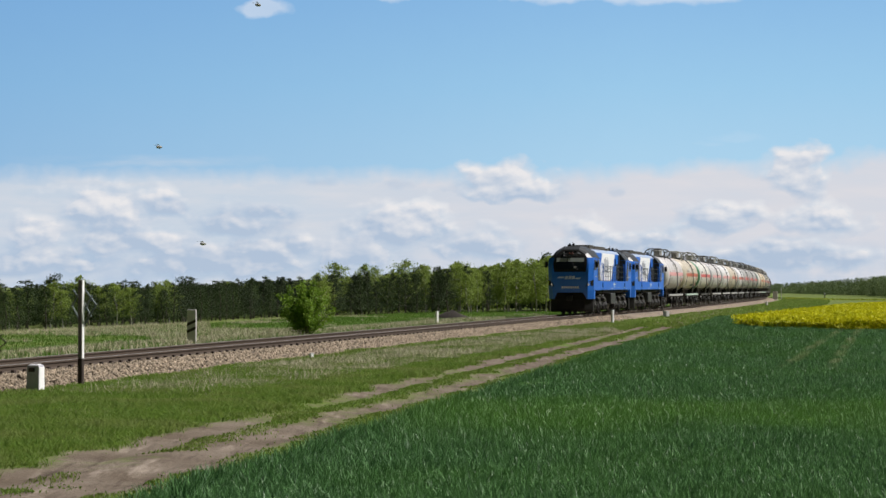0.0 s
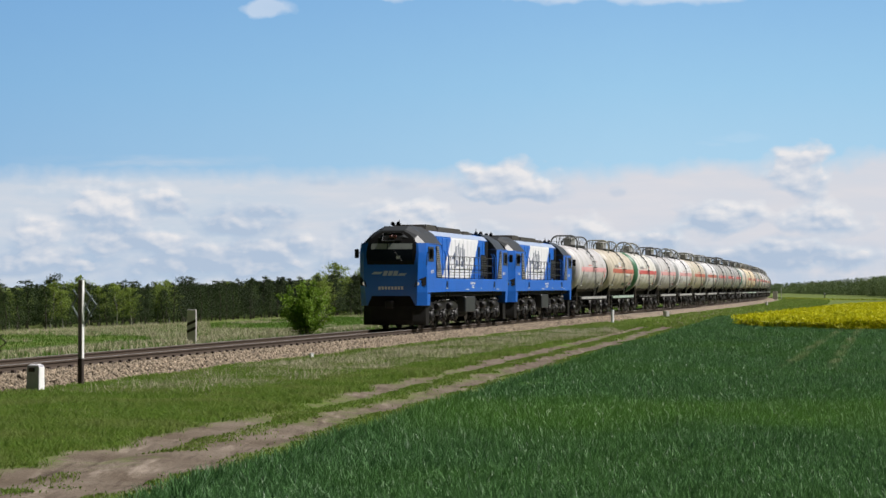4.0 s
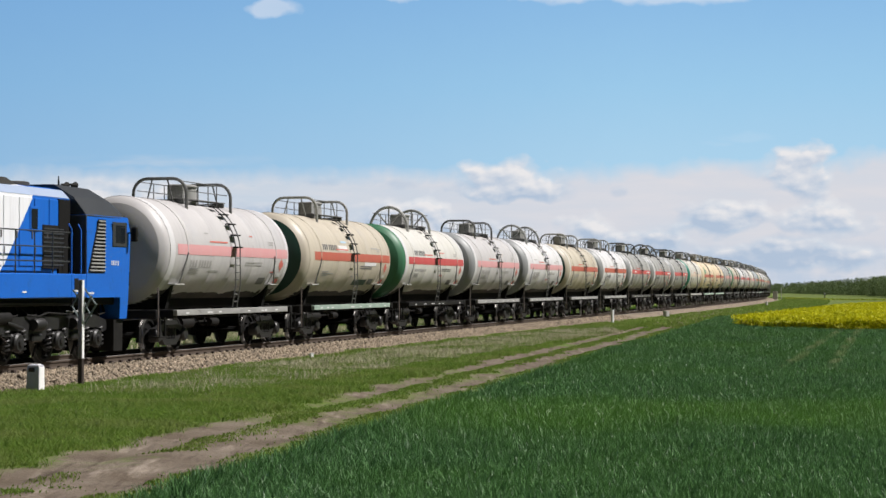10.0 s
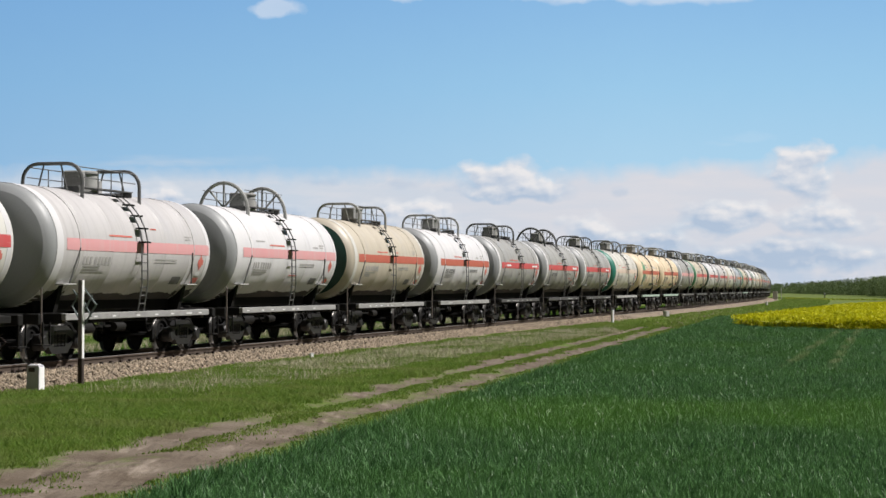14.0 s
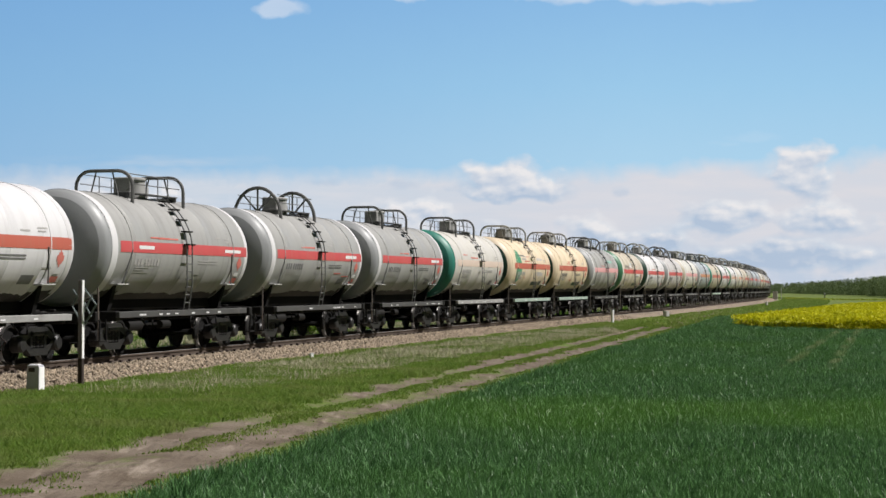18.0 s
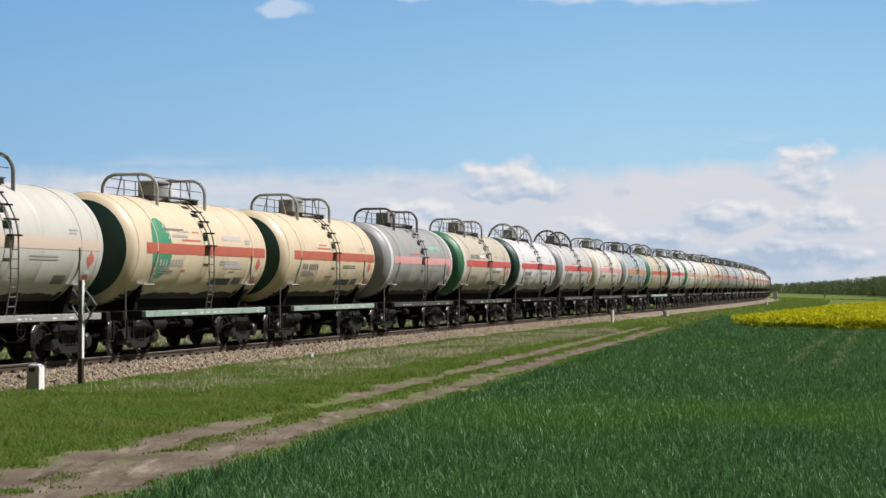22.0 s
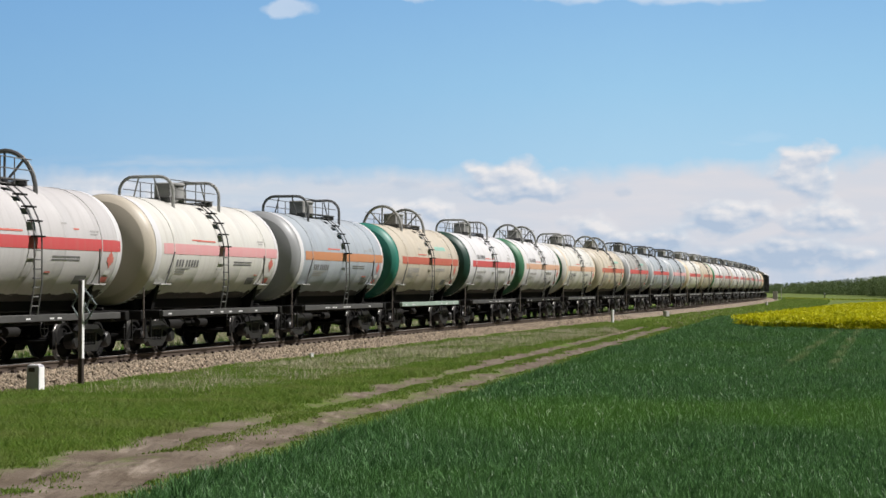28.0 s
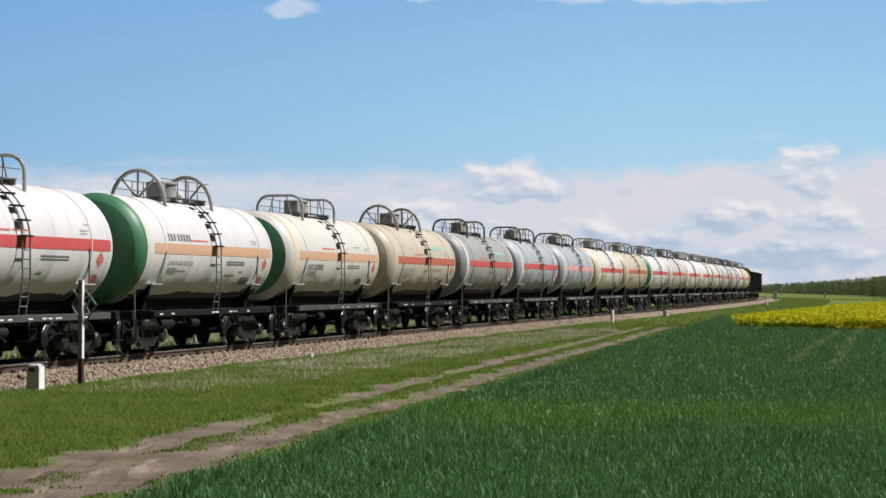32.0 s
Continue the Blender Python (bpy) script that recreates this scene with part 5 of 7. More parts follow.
tagged(engine_b, "blue and white diesel locomotive coupled second", "locomotive", "locomotives")
train += [(engine_a, -35.27, None), (engine_b, -17.71, None)]


# ---- covered wagons at the tail ----
def hopper_wagon():
    """A dark covered hopper with a bowed roof and upright ribs."""
    w = new("hopper_wagon")
    roof = [(-1.5, 3.9)] + [(1.5 * math.sin(radians(a)), 3.9 + 0.62 * math.cos(radians(a))) for a in range(-80, 81, 16)] + [(1.5, 3.9)]
    part("body", Geo().prism([(-1.5, 1.3), (-1.5, 3.9), (1.5, 3.9), (1.5, 1.3)], -5.2, 5.2, "x"), M["hopper"], w, "dark green steel hopper side")
    part("roof", Geo().prism(roof, -5.25, 5.25, "x"), M["pale"], w, "pale bowed roof")
    for sgn in (-1, 1):
        for k in range(9):
            x = -5.0 + k * 1.25
            part("rib", Geo().box(x - 0.06, x + 0.06, *sorted((sgn * 1.5, sgn * 1.58)), 1.2, 3.9, 0.015), M["black"], w)
        part("side_sill", Geo().box(-5.3, 5.3, *sorted((sgn * 1.4, sgn * 1.52)), 0.98, 1.2, 0.012), M["black"], w)
        part("coupler", Geo().box(sgn * 5.75 - 0.3, sgn * 5.75 + 0.3, -0.16, 0.16, 0.9, 1.2, 0.05), M["iron"], w)
    part("centre_sill", Geo().box(-5.6, 5.6, -0.3, 0.3, 0.86, 1.3, 0.02), M["black"], w)
    bogie(w, -3.9)
    bogie(w, 3.9)
    return tagged(w, "dark green covered hopper wagon with a pale bowed roof", "wagon", "hopper wagons at the tail")


M["hopper"] = tank_paint("hopper_dark_green", (0.035, 0.06, 0.05), (0.02, 0.025, 0.02), 0.5)
hop = hopper_wagon()
for k in range(3):
    train.append((hop if k == 0 else copy_thing(hop, Matrix()), FIRST + PITCH * (len(WAGONS) + k), None))


# ---- plants ----
def blades(x, y, z, h, w, seed, lean=0.35, mat=None, name="", label="", category=""):
    """Bent leaf-shaped blades: each has a foot, a broad middle and a tip."""
    r = np.random.RandomState(seed)
    n = len(x)
    a, b = r.uniform(0, 2 * np.pi, n), r.uniform(0, 2 * np.pi, n)
    hh = h * r.uniform(0.65, 1.15, n)
    ww = w * r.uniform(0.7, 1.3, n) / 2
    dx, dy = np.cos(a) * ww, np.sin(a) * ww
    lx, ly = np.cos(b) * hh * lean * r.uniform(0.1, 1, n), np.sin(b) * hh * lean * r.uniform(0.1, 1, n)
    v = np.empty((n, 4, 3))
    v[:, 0] = np.stack([x, y, z], 1)
    v[:, 1] = np.stack([x - dx + lx * 0.3, y - dy + ly * 0.3, z + hh * 0.5], 1)
    v[:, 2] = np.stack([x + dx + lx * 0.3, y + dy + ly * 0.3, z + hh * 0.5], 1)
    v[:, 3] = np.stack([x + lx, y + ly, z + hh], 1)
    o = np.arange(n)[:, None] * 4
    t = np.concatenate([o + [0, 2, 1], o + [1, 2, 3]], 0)
    return soup(name, v.reshape(-1, 3), t, mat, label, category)


def scatter(n, y0, y1, left, right, seed, power=1.0):
    """Points between two borders, given as x over y."""
    r = np.random.RandomState(seed)
    y = y0 + (y1 - y0) * r.uniform(0, 1, n) ** power
    u = r.uniform(0, 1, n)
    a, b = left(y), right(y)
    return a + (b - a) * u, y


def view_right(y):
    return 0.245 * y + 1.0


def track_x(y, right):
    """x of the line that runs beside the track, over y."""
    s = (y - P0[1]) / math.cos(HEAD)
    return np.array([line_point(a, right, 0).x for a in np.atleast_1d(s)])


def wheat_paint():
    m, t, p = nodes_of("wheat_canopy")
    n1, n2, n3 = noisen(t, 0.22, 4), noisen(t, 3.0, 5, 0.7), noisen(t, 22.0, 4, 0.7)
    # much darker than the leaves: shade between the blades is painted in
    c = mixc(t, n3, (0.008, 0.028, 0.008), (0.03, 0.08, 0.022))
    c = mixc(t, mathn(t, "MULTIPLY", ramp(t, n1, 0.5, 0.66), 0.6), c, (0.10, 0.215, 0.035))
    link(t, c, p.inputs["Base Color"])
    p.inputs["Roughness"].default_value = 0.9
    p.inputs["Specular IOR Level"].default_value = 0.1
    bumped(t, p, mathn(t, "ADD", n2, n3), 0.8, 0.12)
    return m


def crop(name, xs0, xs1, ys, nx, height, rough, mat, label):
    """A standing crop as a closed bed with an uneven top and a side towards its border."""
    ny = len(ys)
    u = np.linspace(0, 1, nx)
    u = u ** 1.6
    Yg = np.repeat(ys[:, None], nx, 1)
    Xg = xs0(ys)[:, None] + (xs1(ys) - xs0(ys))[:, None] * u[None, :]
    Zg = land(Xg.ravel(), Yg.ravel()).reshape(ny, nx) + height + rough * (waves(Xg, Yg, 5.0, 31) + waves(Xg, Yg, 1.2, 32))
    rs = np.random.RandomState(5)
    Zg += rs.normal(0, rough * 0.35, Zg.shape)
    Zg[:, 0] = land(Xg[:, 0], Yg[:, 0]) - 0.05
    Zg[0, :] = land(Xg[0], Yg[0]) - 0.05
    Xg[:, 0] -= 0.04
    q = (np.arange(ny - 1)[:, None] * nx + np.arange(nx - 1)[None, :]).ravel()
    return soup(name, np.stack([Xg.ravel(), Yg.ravel(), Zg.ravel()], 1), np.stack([q, q + 1, q + nx + 1, q + nx], 1), mat, label, "crop", "stuff", True)


def edge_x(y):
    return field_edge(y) + 0.62 + 0.2 * waves(y * 0, y, 1.2, 77)


def thin_growth(m):
    """A strip of thinner, yellower growth where the sowing turned, with wobbling borders."""
    t = m.node_tree
    p = t.nodes["Principled BSDF"]
    src = p.inputs["Base Color"].links[0].from_socket
    users = [l.to_socket for l in src.links]
    tc = t.nodes.new("ShaderNodeTexCoord")
    xyz = t.nodes.new("ShaderNodeSeparateXYZ")
    link(t, tc.outputs["Object"], xyz.inputs[0])
    wob = mathn(t, "MULTIPLY", mathn(t, "SUBTRACT", noisen(t, 0.3, 5), 0.5), 11.0)
    d = mathn(t, "ABSOLUTE", mathn(t, "ADD", mathn(t, "SUBTRACT", mathn(t, "ADD", xyz.outputs[1], mathn(t, "MULTIPLY", xyz.outputs[0], 0.1)), 32.0), wob))
    f = mathn(t, "MULTIPLY", ramp(t, d, 5.0, 0.6), 0.5)
    c = mixc(t, f, src, (0.14, 0.285, 0.045))
    # two faint wheel lanes of the sprayer
    patch = mathn(t, "MULTIPLY", ramp(t, noisen(t, 0.45, 3), 0.42, 0.6), ramp(t, xyz.outputs[1], 46.0, 52.0))
    for k, x0 in ((0.242, -1.64), (0.25, -3.23)):
        e = mathn(t, "ABSOLUTE", mathn(t, "SUBTRACT", mathn(t, "SUBTRACT", xyz.outputs[0], mathn(t, "MULTIPLY", xyz.outputs[1], k)), x0))
        c = mixc(t, mathn(t, "MULTIPLY", mathn(t, "MULTIPLY", ramp(t, e, 0.24, 0.08), patch), 0.8), c, (0.30, 0.34, 0.16))
    for u in users:
        link(t, c, u)
    return m


thin_growth(M["wheat"])
WHEAT_END = 128.0
ys = steps((13.0, 40, 0.2), (40, 70, 0.4), (70, WHEAT_END, 0.8))
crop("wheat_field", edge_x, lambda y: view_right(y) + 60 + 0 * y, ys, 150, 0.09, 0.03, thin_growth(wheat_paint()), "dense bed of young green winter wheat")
for k, (n, y0, y1, h, w_, m_) in enumerate(((46000, 14.5, 33.0, 0.135, 0.011, 8), (46000, 31.0, 64.0, 0.14, 0.016, 6), (34000, 60.0, WHEAT_END, 0.16, 0.024, 5))):
    # tufts of leaves that share one height
    x, y = scatter(n, y0, y1, lambda v: edge_x(v) - 0.05, view_right, 40 + k, 1.2)
    rw = np.random.RandomState(400 + k)
    tall = (1.0 + 0.25 * waves(x, y, 2.2, 55) + 0.3 * waves(x, y, 0.6, 56)) * rw.uniform(0.6, 1.25, n)
    x, y, tall = np.repeat(x, m_), np.repeat(y, m_), np.repeat(tall, m_)
    x, y = x + rw.normal(0, 0.035 + 0.03 * k, len(x)), y + rw.normal(0, 0.045 + 0.04 * k, len(x))
    blades(x, y, land(x, y) + 0.04, h * tall, w_, 60 + k, 0.75, M["wheat"], "wheat_blades", "long green wheat leaves standing in the field", "crop")
x, y = scatter(14000, 14.0, 70.0, lambda v: edge_x(v) - 0.10, lambda v: edge_x(v) + 0.25, 47, 1.3)
blades(x, y, land(x, y), 0.26, 0.014, 67, 0.7, M["wheat"], "wheat_edge", "wheat leaves leaning over the field border", "crop")

# rapeseed in bloom
M["rapebed"] = surface("rapeseed_canopy", (0.46, 0.42, 0.012), (0.20, 0.26, 0.03), 1.5, 0.8, 0.0, 0.8, 0.1, 9.0)


def rape_left(y):
    return np.interp(y, [89, 93, 99.5, 145, 175, 200], [20.0, 16.3, 15.7, 29.4, 38.5, 50.0])


ys = steps((89.5, 198.0, 1.0))
crop("rapeseed_field", rape_left, lambda y: view_right(y) + 40 + 0 * y, ys, 90, 0.42, 0.05, M["rapebed"], "bright yellow rapeseed field in bloom")
r_ = np.random.RandomState(8)
x, y = scatter(130000, 89.2, 197.0, lambda v: rape_left(v) - 0.3, view_right, 71, 1.3)
z = land(x, y) + r_.uniform(0.08, 0.64, len(x)) ** 0.6 * 0.84
n = len(x)
sz = r_.uniform(0.03, 0.085, n)
c = r_.normal(0, 1, (n, 3, 3)) * sz[:, None, None] * 0.8
v = np.stack([x, y, z], 1)[:, None, :] + c
soup("rapeseed_blossom", v.reshape(-1, 3), np.arange(n * 3).reshape(-1, 3), M["rape"], "yellow rapeseed blossom over the crop", "crop")
# a pale strip of young rapeseed before the far wood
x, y = scatter(5000, 385.0, 398.0, lambda v: 0.184 * v, lambda v: 0.25 * v, 72)
z = land(x, y) + r_.uniform(0.02, 0.16, len(x))
v = np.stack([x, y, z], 1)[:, None, :] + r_.normal(0, 0.16, (len(x), 3, 3))
soup("far_crop", v.reshape(-1, 3), np.arange(len(x) * 3).reshape(-1, 3), M["farcrop"], "distant pale yellow-green strip of crop", "crop")
M["meadow"] = leafy("meadow_leaves", (0.07, 0.165, 0.022), (0.12, 0.235, 0.04), (0.20, 0.29, 0.06), 0.6, 0.35, 0.3)
M["stoneshade"] = surface("worn_limewash", (0.52, 0.52, 0.57), (0.42, 0.42, 0.46), 7, 0.85, 0.0, 0.4, spots=(0.2, 0.19, 0.2))
M["tuft"] = leafy("tuft_grass", (0.11, 0.21, 0.028), (0.18, 0.28, 0.05), (0.34, 0.32, 0.17), 0.7, 0.5, 0.8)
# verge grass on the camera's side
def patchy(x, y, seed, k, lo):
    return waves(x, y, k, seed) > lo


x, y = scatter(330000, 17.0, 110.0, lambda v: track_x(v, 3.25), lambda v: field_edge(v) - 2.3, 81, 1.4)
e = x - field_edge(y) + wander(x, y)
keep = e + 0.5 * waves(x, y, 5.0, 66) + 0.3 * waves(x, y, 11.0, 67) < -2.55 + 0.3 * np.random.RandomState(68).uniform(-1, 1, len(x))
x, y = x[keep], y[keep]
blades(x, y, land(x, y) - 0.01, 0.10 * (1.1 + 0.7 * waves(x, y, 1.3, 12)), 0.007 + 0.0003 * y, 82, 1.5, M["grass"], "verge_grass", "short green grass beside the dirt road", "grass")
x, y = scatter(70000, 17.0, 110.0, lambda v: field_edge(v) - 2.7, lambda v: field_edge(v), 83, 1.5)
e = x - field_edge(y)
e2 = e + wander(x, y)
closed = np.exp(-((y - 33.5) / 2.0) ** 2) + 0.6 * np.exp(-((y - 47.0) / 2.6) ** 2)
keep = (np.abs(e2 + 0.75) > 0.40 + 0.35 * waves(x, y, 7.0, 65)) & (np.abs(e2 + 2.15) > 0.44 - 0.6 * closed) & (patchy(x, y, 14, 1.6, -0.1) | (y > 30)) & (waves(x, y, 0.9, 15) > np.interp(y, [18, 24, 32], [0.02, -0.15, -0.6]))
x, y = x[keep], y[keep]
blades(x, y, land(x, y) - 0.01, 0.05, 0.014 + 0.0003 * y, 84, 0.9, M["grass"], "road_grass", "low grass on the crown of the dirt road", "grass")
x, y = scatter(60000, 34.0, 90.0, lambda v: track_x(v, 4.4), lambda v: track_x(v, 8.2), 85, 1.3)
keep = waves(x, y, 0.5, 16) + 0.6 * waves(x, y, 2.2, 26) + 0.35 * np.random.RandomState(27).normal(0, 1, len(x)) > np.interp(y, [34, 41, 60], [0.9, 0.22, 0.12])
x, y = x[keep], y[keep]
blades(x, y, land(x, y) - 0.02, 0.20 * (1 + 0.7 * waves(x, y, 2.5, 44)), 0.004 + 0.00014 * y, 86, 1.1, M["straw"], "dry_grass", "bleached dry grass along the embankment", "grass")
# grass and small stones along the wheel tracks
x, y = scatter(60000, 17.0, 100.0, lambda v: field_edge(v) - 3.2, lambda v: field_edge(v) + 0.1, 183, 1.5)
e = x - field_edge(y)
e2 = e + wander(x, y)
closed = np.exp(-((y - 33.5) / 2.0) ** 2) + 0.6 * np.exp(-((y - 47.0) / 2.6) ** 2)
near_rut = np.minimum(np.abs(e2 + 0.75), np.abs(e2 + 2.15) + 0.5 * closed)
inner = (e2 > -2.2) & (e2 < -0.7)
keep = (near_rut + 0.2 * waves(x, y, 2.8, 61) + 0.14 * waves(x, y, 0.9, 62) + 0.25 * waves(x, y, 8.0, 69) + 0.12 * np.random.RandomState(70).normal(0, 1, len(x)) > 0.46) & (waves(x, y, 3.5, 64) > -0.3) & ((waves(x, y, 0.9, 15) > np.interp(y, [18, 24, 32], [0.02, -0.15, -0.6])) | ~inner)
x, y = x[keep], y[keep]
blades(x, y, land(x, y) - 0.01, 0.045 * (1 + 0.7 * waves(x, y, 2.0, 63)), 0.014 + 0.0003 * y, 184, 0.9, M["grass"], "rut_grass", "trampled grass between the wheel tracks", "grass")
x, y = scatter(26000, 18.0, 90.0, lambda v: track_x(v, 3.5), lambda v: field_edge(v) - 2.8, 93, 1.4)
keep = patchy(x, y, 94, 2.4, 0.1)
x, y = x[keep], y[keep]
blades(x, y, land(x, y), 0.11, 0.009 + 0.0002 * y, 95, 1.0, M["tuft"], "grass_tufts", "taller tufts of darker grass on the verge", "grass")
# beyond the track
x, y = scatter(110000, 36.0, 215.0, lambda v: track_x(v, -34.0), lambda v: track_x(v, -3.4), 87)
def meadow_green(x, y):
    """Where the meadow beyond the railway is green: a stripe on one side, the far part on the other."""
    p = x / y
    wob = 6.0 * waves(x, y, 0.12, 34) + 3.0 * waves(x, y, 0.5, 35)
    a = (p < -0.125) & (y + wob > 80) & (y + wob < 107)
    b = (p > -0.062) & (y + 1.3 * wob > 124)
    c = (p >= -0.125) & (p <= -0.062) & (waves(x, y, 0.3, 36) > np.interp(y, [80, 110, 125], [0.25, 0.0, -0.25]))
    return a | b | c


blades(x, y, land(x, y), 0.2, 0.035, 88, 0.7, M["meadow"], "meadow_grass", "green meadow grass beyond the railway", "grass")
x, y = scatter(150000, 36.0, 190.0, lambda v: track_x(v, -36.0), lambda v: track_x(v, -4.0), 89)
keep = ~meadow_green(x, y) & patchy(x, y, 18, 0.9, -0.12)
keep |= patchy(x, y, 19, 0.7, 0.42)
x, y = x[keep], y[keep]
blades(x, y, land(x, y), 0.3, 0.024, 90, 0.8, M["straw"], "tall_dry_grass", "tall bleached grass in the meadow", "grass")
x, y = scatter(30000, 100.0, 520.0, lambda v: track_x(v, 3.4), lambda v: track_x(v, 12.0), 91, 1.4)
blades(x, y, land(x, y), 0.13, 0.09, 92, 1.2, M["grass"], "far_verge_grass", "rough grass far along the railway", "grass")


# ---- trees ----
def leaves(g_pts, size, seed):
    """Small leaf sheets round given points, as arrays."""
    r = np.random.RandomState(seed)
    n = len(g_pts)
    a = r.normal(0, 1, (n, 3))
    b = r.normal(0, 1, (n, 3))
    a /= np.linalg.norm(a, axis=1)[:, None]
    b -= a * (a * b).sum(1)[:, None]
    b /= np.linalg.norm(b, axis=1)[:, None]
    s = size * r.uniform(0.6, 1.3, n)[:, None]
    v = np.stack([g_pts - a * s, g_pts + b * s * 0.55, g_pts + a * s, g_pts - b * s * 0.55], 1)
    return v.reshape(-1, 3), np.arange(n * 4).reshape(-1, 4)


def tree_meshes(seed, tall, wide, kind_):
    """Trunk with limbs, and a crown of leaf clumps with gaps; foot at the origin, one metre of height for one."""
    r = random.Random(seed)
    g = Geo()
    lean = (r.uniform(-0.15, 0.15), r.uniform(-0.15, 0.15))
    top = Vector((lean[0] * tall * 0.3, lean[1] * tall * 0.3, tall * 0.93))
    trunk = [Vector((0, 0, -0.3)).lerp(top, k / 6) + Vector((r.uniform(-1, 1), r.uniform(-1, 1), 0)) * 0.03 * tall * (k > 0) for k in range(7)]
    g.tube(trunk, 0.016 * tall, 6, r1=0.004 * tall)
    pts = []
    rn = np.random.RandomState(seed)
    base = {"birch": 0.20, "pine": 0.10, "mixed": 0.06}[kind_]
    for k in range(26):
        u = base + (0.97 - base) * (k + r.random()) / 26
        p = Vector((0, 0, 0)).lerp(top, u)
        if kind_ == "birch":
            reach = wide * (0.35 + 0.75 * math.sin(math.pi * min(1, (u - base) / (1 - base) * 0.9 + 0.12)) - 0.3 * max(0, u - 0.75) / 0.25) * r.uniform(0.6, 1.1)
            rise = reach * r.uniform(0.4, 1.0)
        else:
            reach = wide * (1.08 - u) ** (0.7 if kind_ == "mixed" else 1.0) * r.uniform(0.65, 1.2) + 0.12
            rise = reach * r.uniform(0.0, 0.35)
        a = k * 2.4 + r.uniform(-0.5, 0.5)
        tip = p + Vector((math.cos(a) * reach, math.sin(a) * reach, rise))
        if tip.z > tall:
            tip.z = tall * r.uniform(0.93, 0.99)
        g.tube([p, p.lerp(tip, 0.5) + Vector((0, 0, -0.03 * reach)), tip], 0.005 * tall * (1.1 - u), 4, r1=0.002)
        for f in (0.35, 0.6, 0.85, 1.0):
            c = p.lerp(tip, f)
            m = 22 if kind_ == "birch" else 22
            spread = 0.052 * tall * (0.7 + 0.5 * f) * (1.2 - 0.85 * u)
            pts.append(np.array(c)[None, :] + rn.normal(0, 1, (m, 3)) * spread * np.array([1, 1, 0.75]))
    pts = np.concatenate(pts)
    pts = pts[pts[:, 2] > base * tall * 0.75]
    return g, leaves(pts, 0.072 if kind_ == "birch" else 0.062, seed)


def crown_mesh(name, vq, mat):
    v, q = vq
    me = bpy.data.meshes.new(name)
    me.vertices.add(len(v))
    me.vertices.foreach_set("co", v.astype(np.float32).ravel())
    me.loops.add(q.size)
    me.loops.foreach_set("vertex_index", q.astype(np.int32).ravel())
    me.polygons.add(len(q))
    me.polygons.foreach_set("loop_start", np.arange(0, q.size, 4, dtype=np.int32))
    me.update(calc_edges=True)
    me.materials.append(mat)
    return me


KINDS = []
for k in range(4):
    g, vq = tree_meshes(200 + k, 5.0, 1.05, "birch")
    KINDS.append(("birch_tree", g.mesh("trunk", M["birchbark"], 40), crown_mesh("crown", vq, M["birch"]), "young birch with fresh light-green leaves at the wood's edge"))
for k in range(4):
    g, vq = tree_meshes(300 + k, 5.0, 1.25, "pine")
    KINDS.append(("pine_tree", g.mesh("trunk", M["bark"], 40), crown_mesh("crown", vq, M["pine"]), "young dark-green pine in a dense plantation"))

for k in range(4):
    g, vq = tree_meshes(350 + k, 5.0, 1.0, "mixed")
    KINDS.append(("young_tree", g.mesh("trunk", M["bark"], 40), crown_mesh("crown", vq, M["mixleaf"]), "young mid-green leafy tree at the wood's edge"))


def tree(kind_, x, y, height, rnd, sunk=0.0):
    name, tm, cm, label = KINDS[kind_]
    w = new(name)
    k = height / 5.0
    wd = k * rnd.uniform(0.9, 1.25) * (1.12 if height < 4.5 else 1.0)
    w.matrix_basis = Matrix.LocRotScale((x, y, land1(x, y) - sunk), Euler((0, 0, rnd.uniform(0, 6.28))), (wd, wd, k))
    part("trunk", tm, None, w)
    part("crown", cm, None, w)
    return tagged(w, label, "tree", "trees of the wood")


def wood_front(a):
    """The wood's edge beyond the railway, a = 0 to 1: x, y and the height of the trees."""
    ax = np.array([0.0, 0.12, 0.3, 0.5, 0.66, 0.8, 0.9, 1.0])
    px = np.interp(a, ax, [-0.275, -0.22, -0.15, -0.085, -0.035, 0.02, 0.062, 0.105])
    yy = np.interp(a, ax, [118, 126, 146, 178, 196, 208, 215, 226])
    hh = np.interp(a, ax, [3.2, 3.3, 3.3, 3.8, 4.6, 5.6, 6.6, 6.0])
    return px * yy, yy, hh


rt = random.Random(4)
for row in range(4):
    n = (62, 58, 54, 50)[row]
    for k in range(n):
        a = (k + 0.5 * (row % 2) + rt.uniform(-0.3, 0.3)) / n
        x, y, h = wood_front(min(max(a, 0), 1))
        y += row * 2.6 + rt.uniform(-0.9, 0.9)
        light = 0.16 if a < 0.15 else 0.12 if a < 0.3 else 0.06 if a < 0.76 else 0.8
        if row >= 2 and a > 0.5:
            light = min(0.9, light + 0.15)
        h *= rt.uniform(0.8, 1.06) * (1.0 + 0.03 * row)
        poke = row >= 2 and rt.random() < (0.4 if 0.58 < a < 0.76 else 0.04)
        h *= (1.28 if a > 0.56 else 1.1) if poke else 1.0
        which = rt.randrange(4) if poke or rt.random() < light else 8 + rt.randrange(4) if rt.random() < np.interp(a, [0.0, 0.3, 0.45, 0.6], [0.9, 0.75, 0.3, 0.12]) else 4 + rt.randrange(4)
        if which >= 8:
            h *= rt.uniform(0.9, 1.14)
        tree(which, float(x) + rt.uniform(-0.6, 0.6), float(y), float(h), rt)

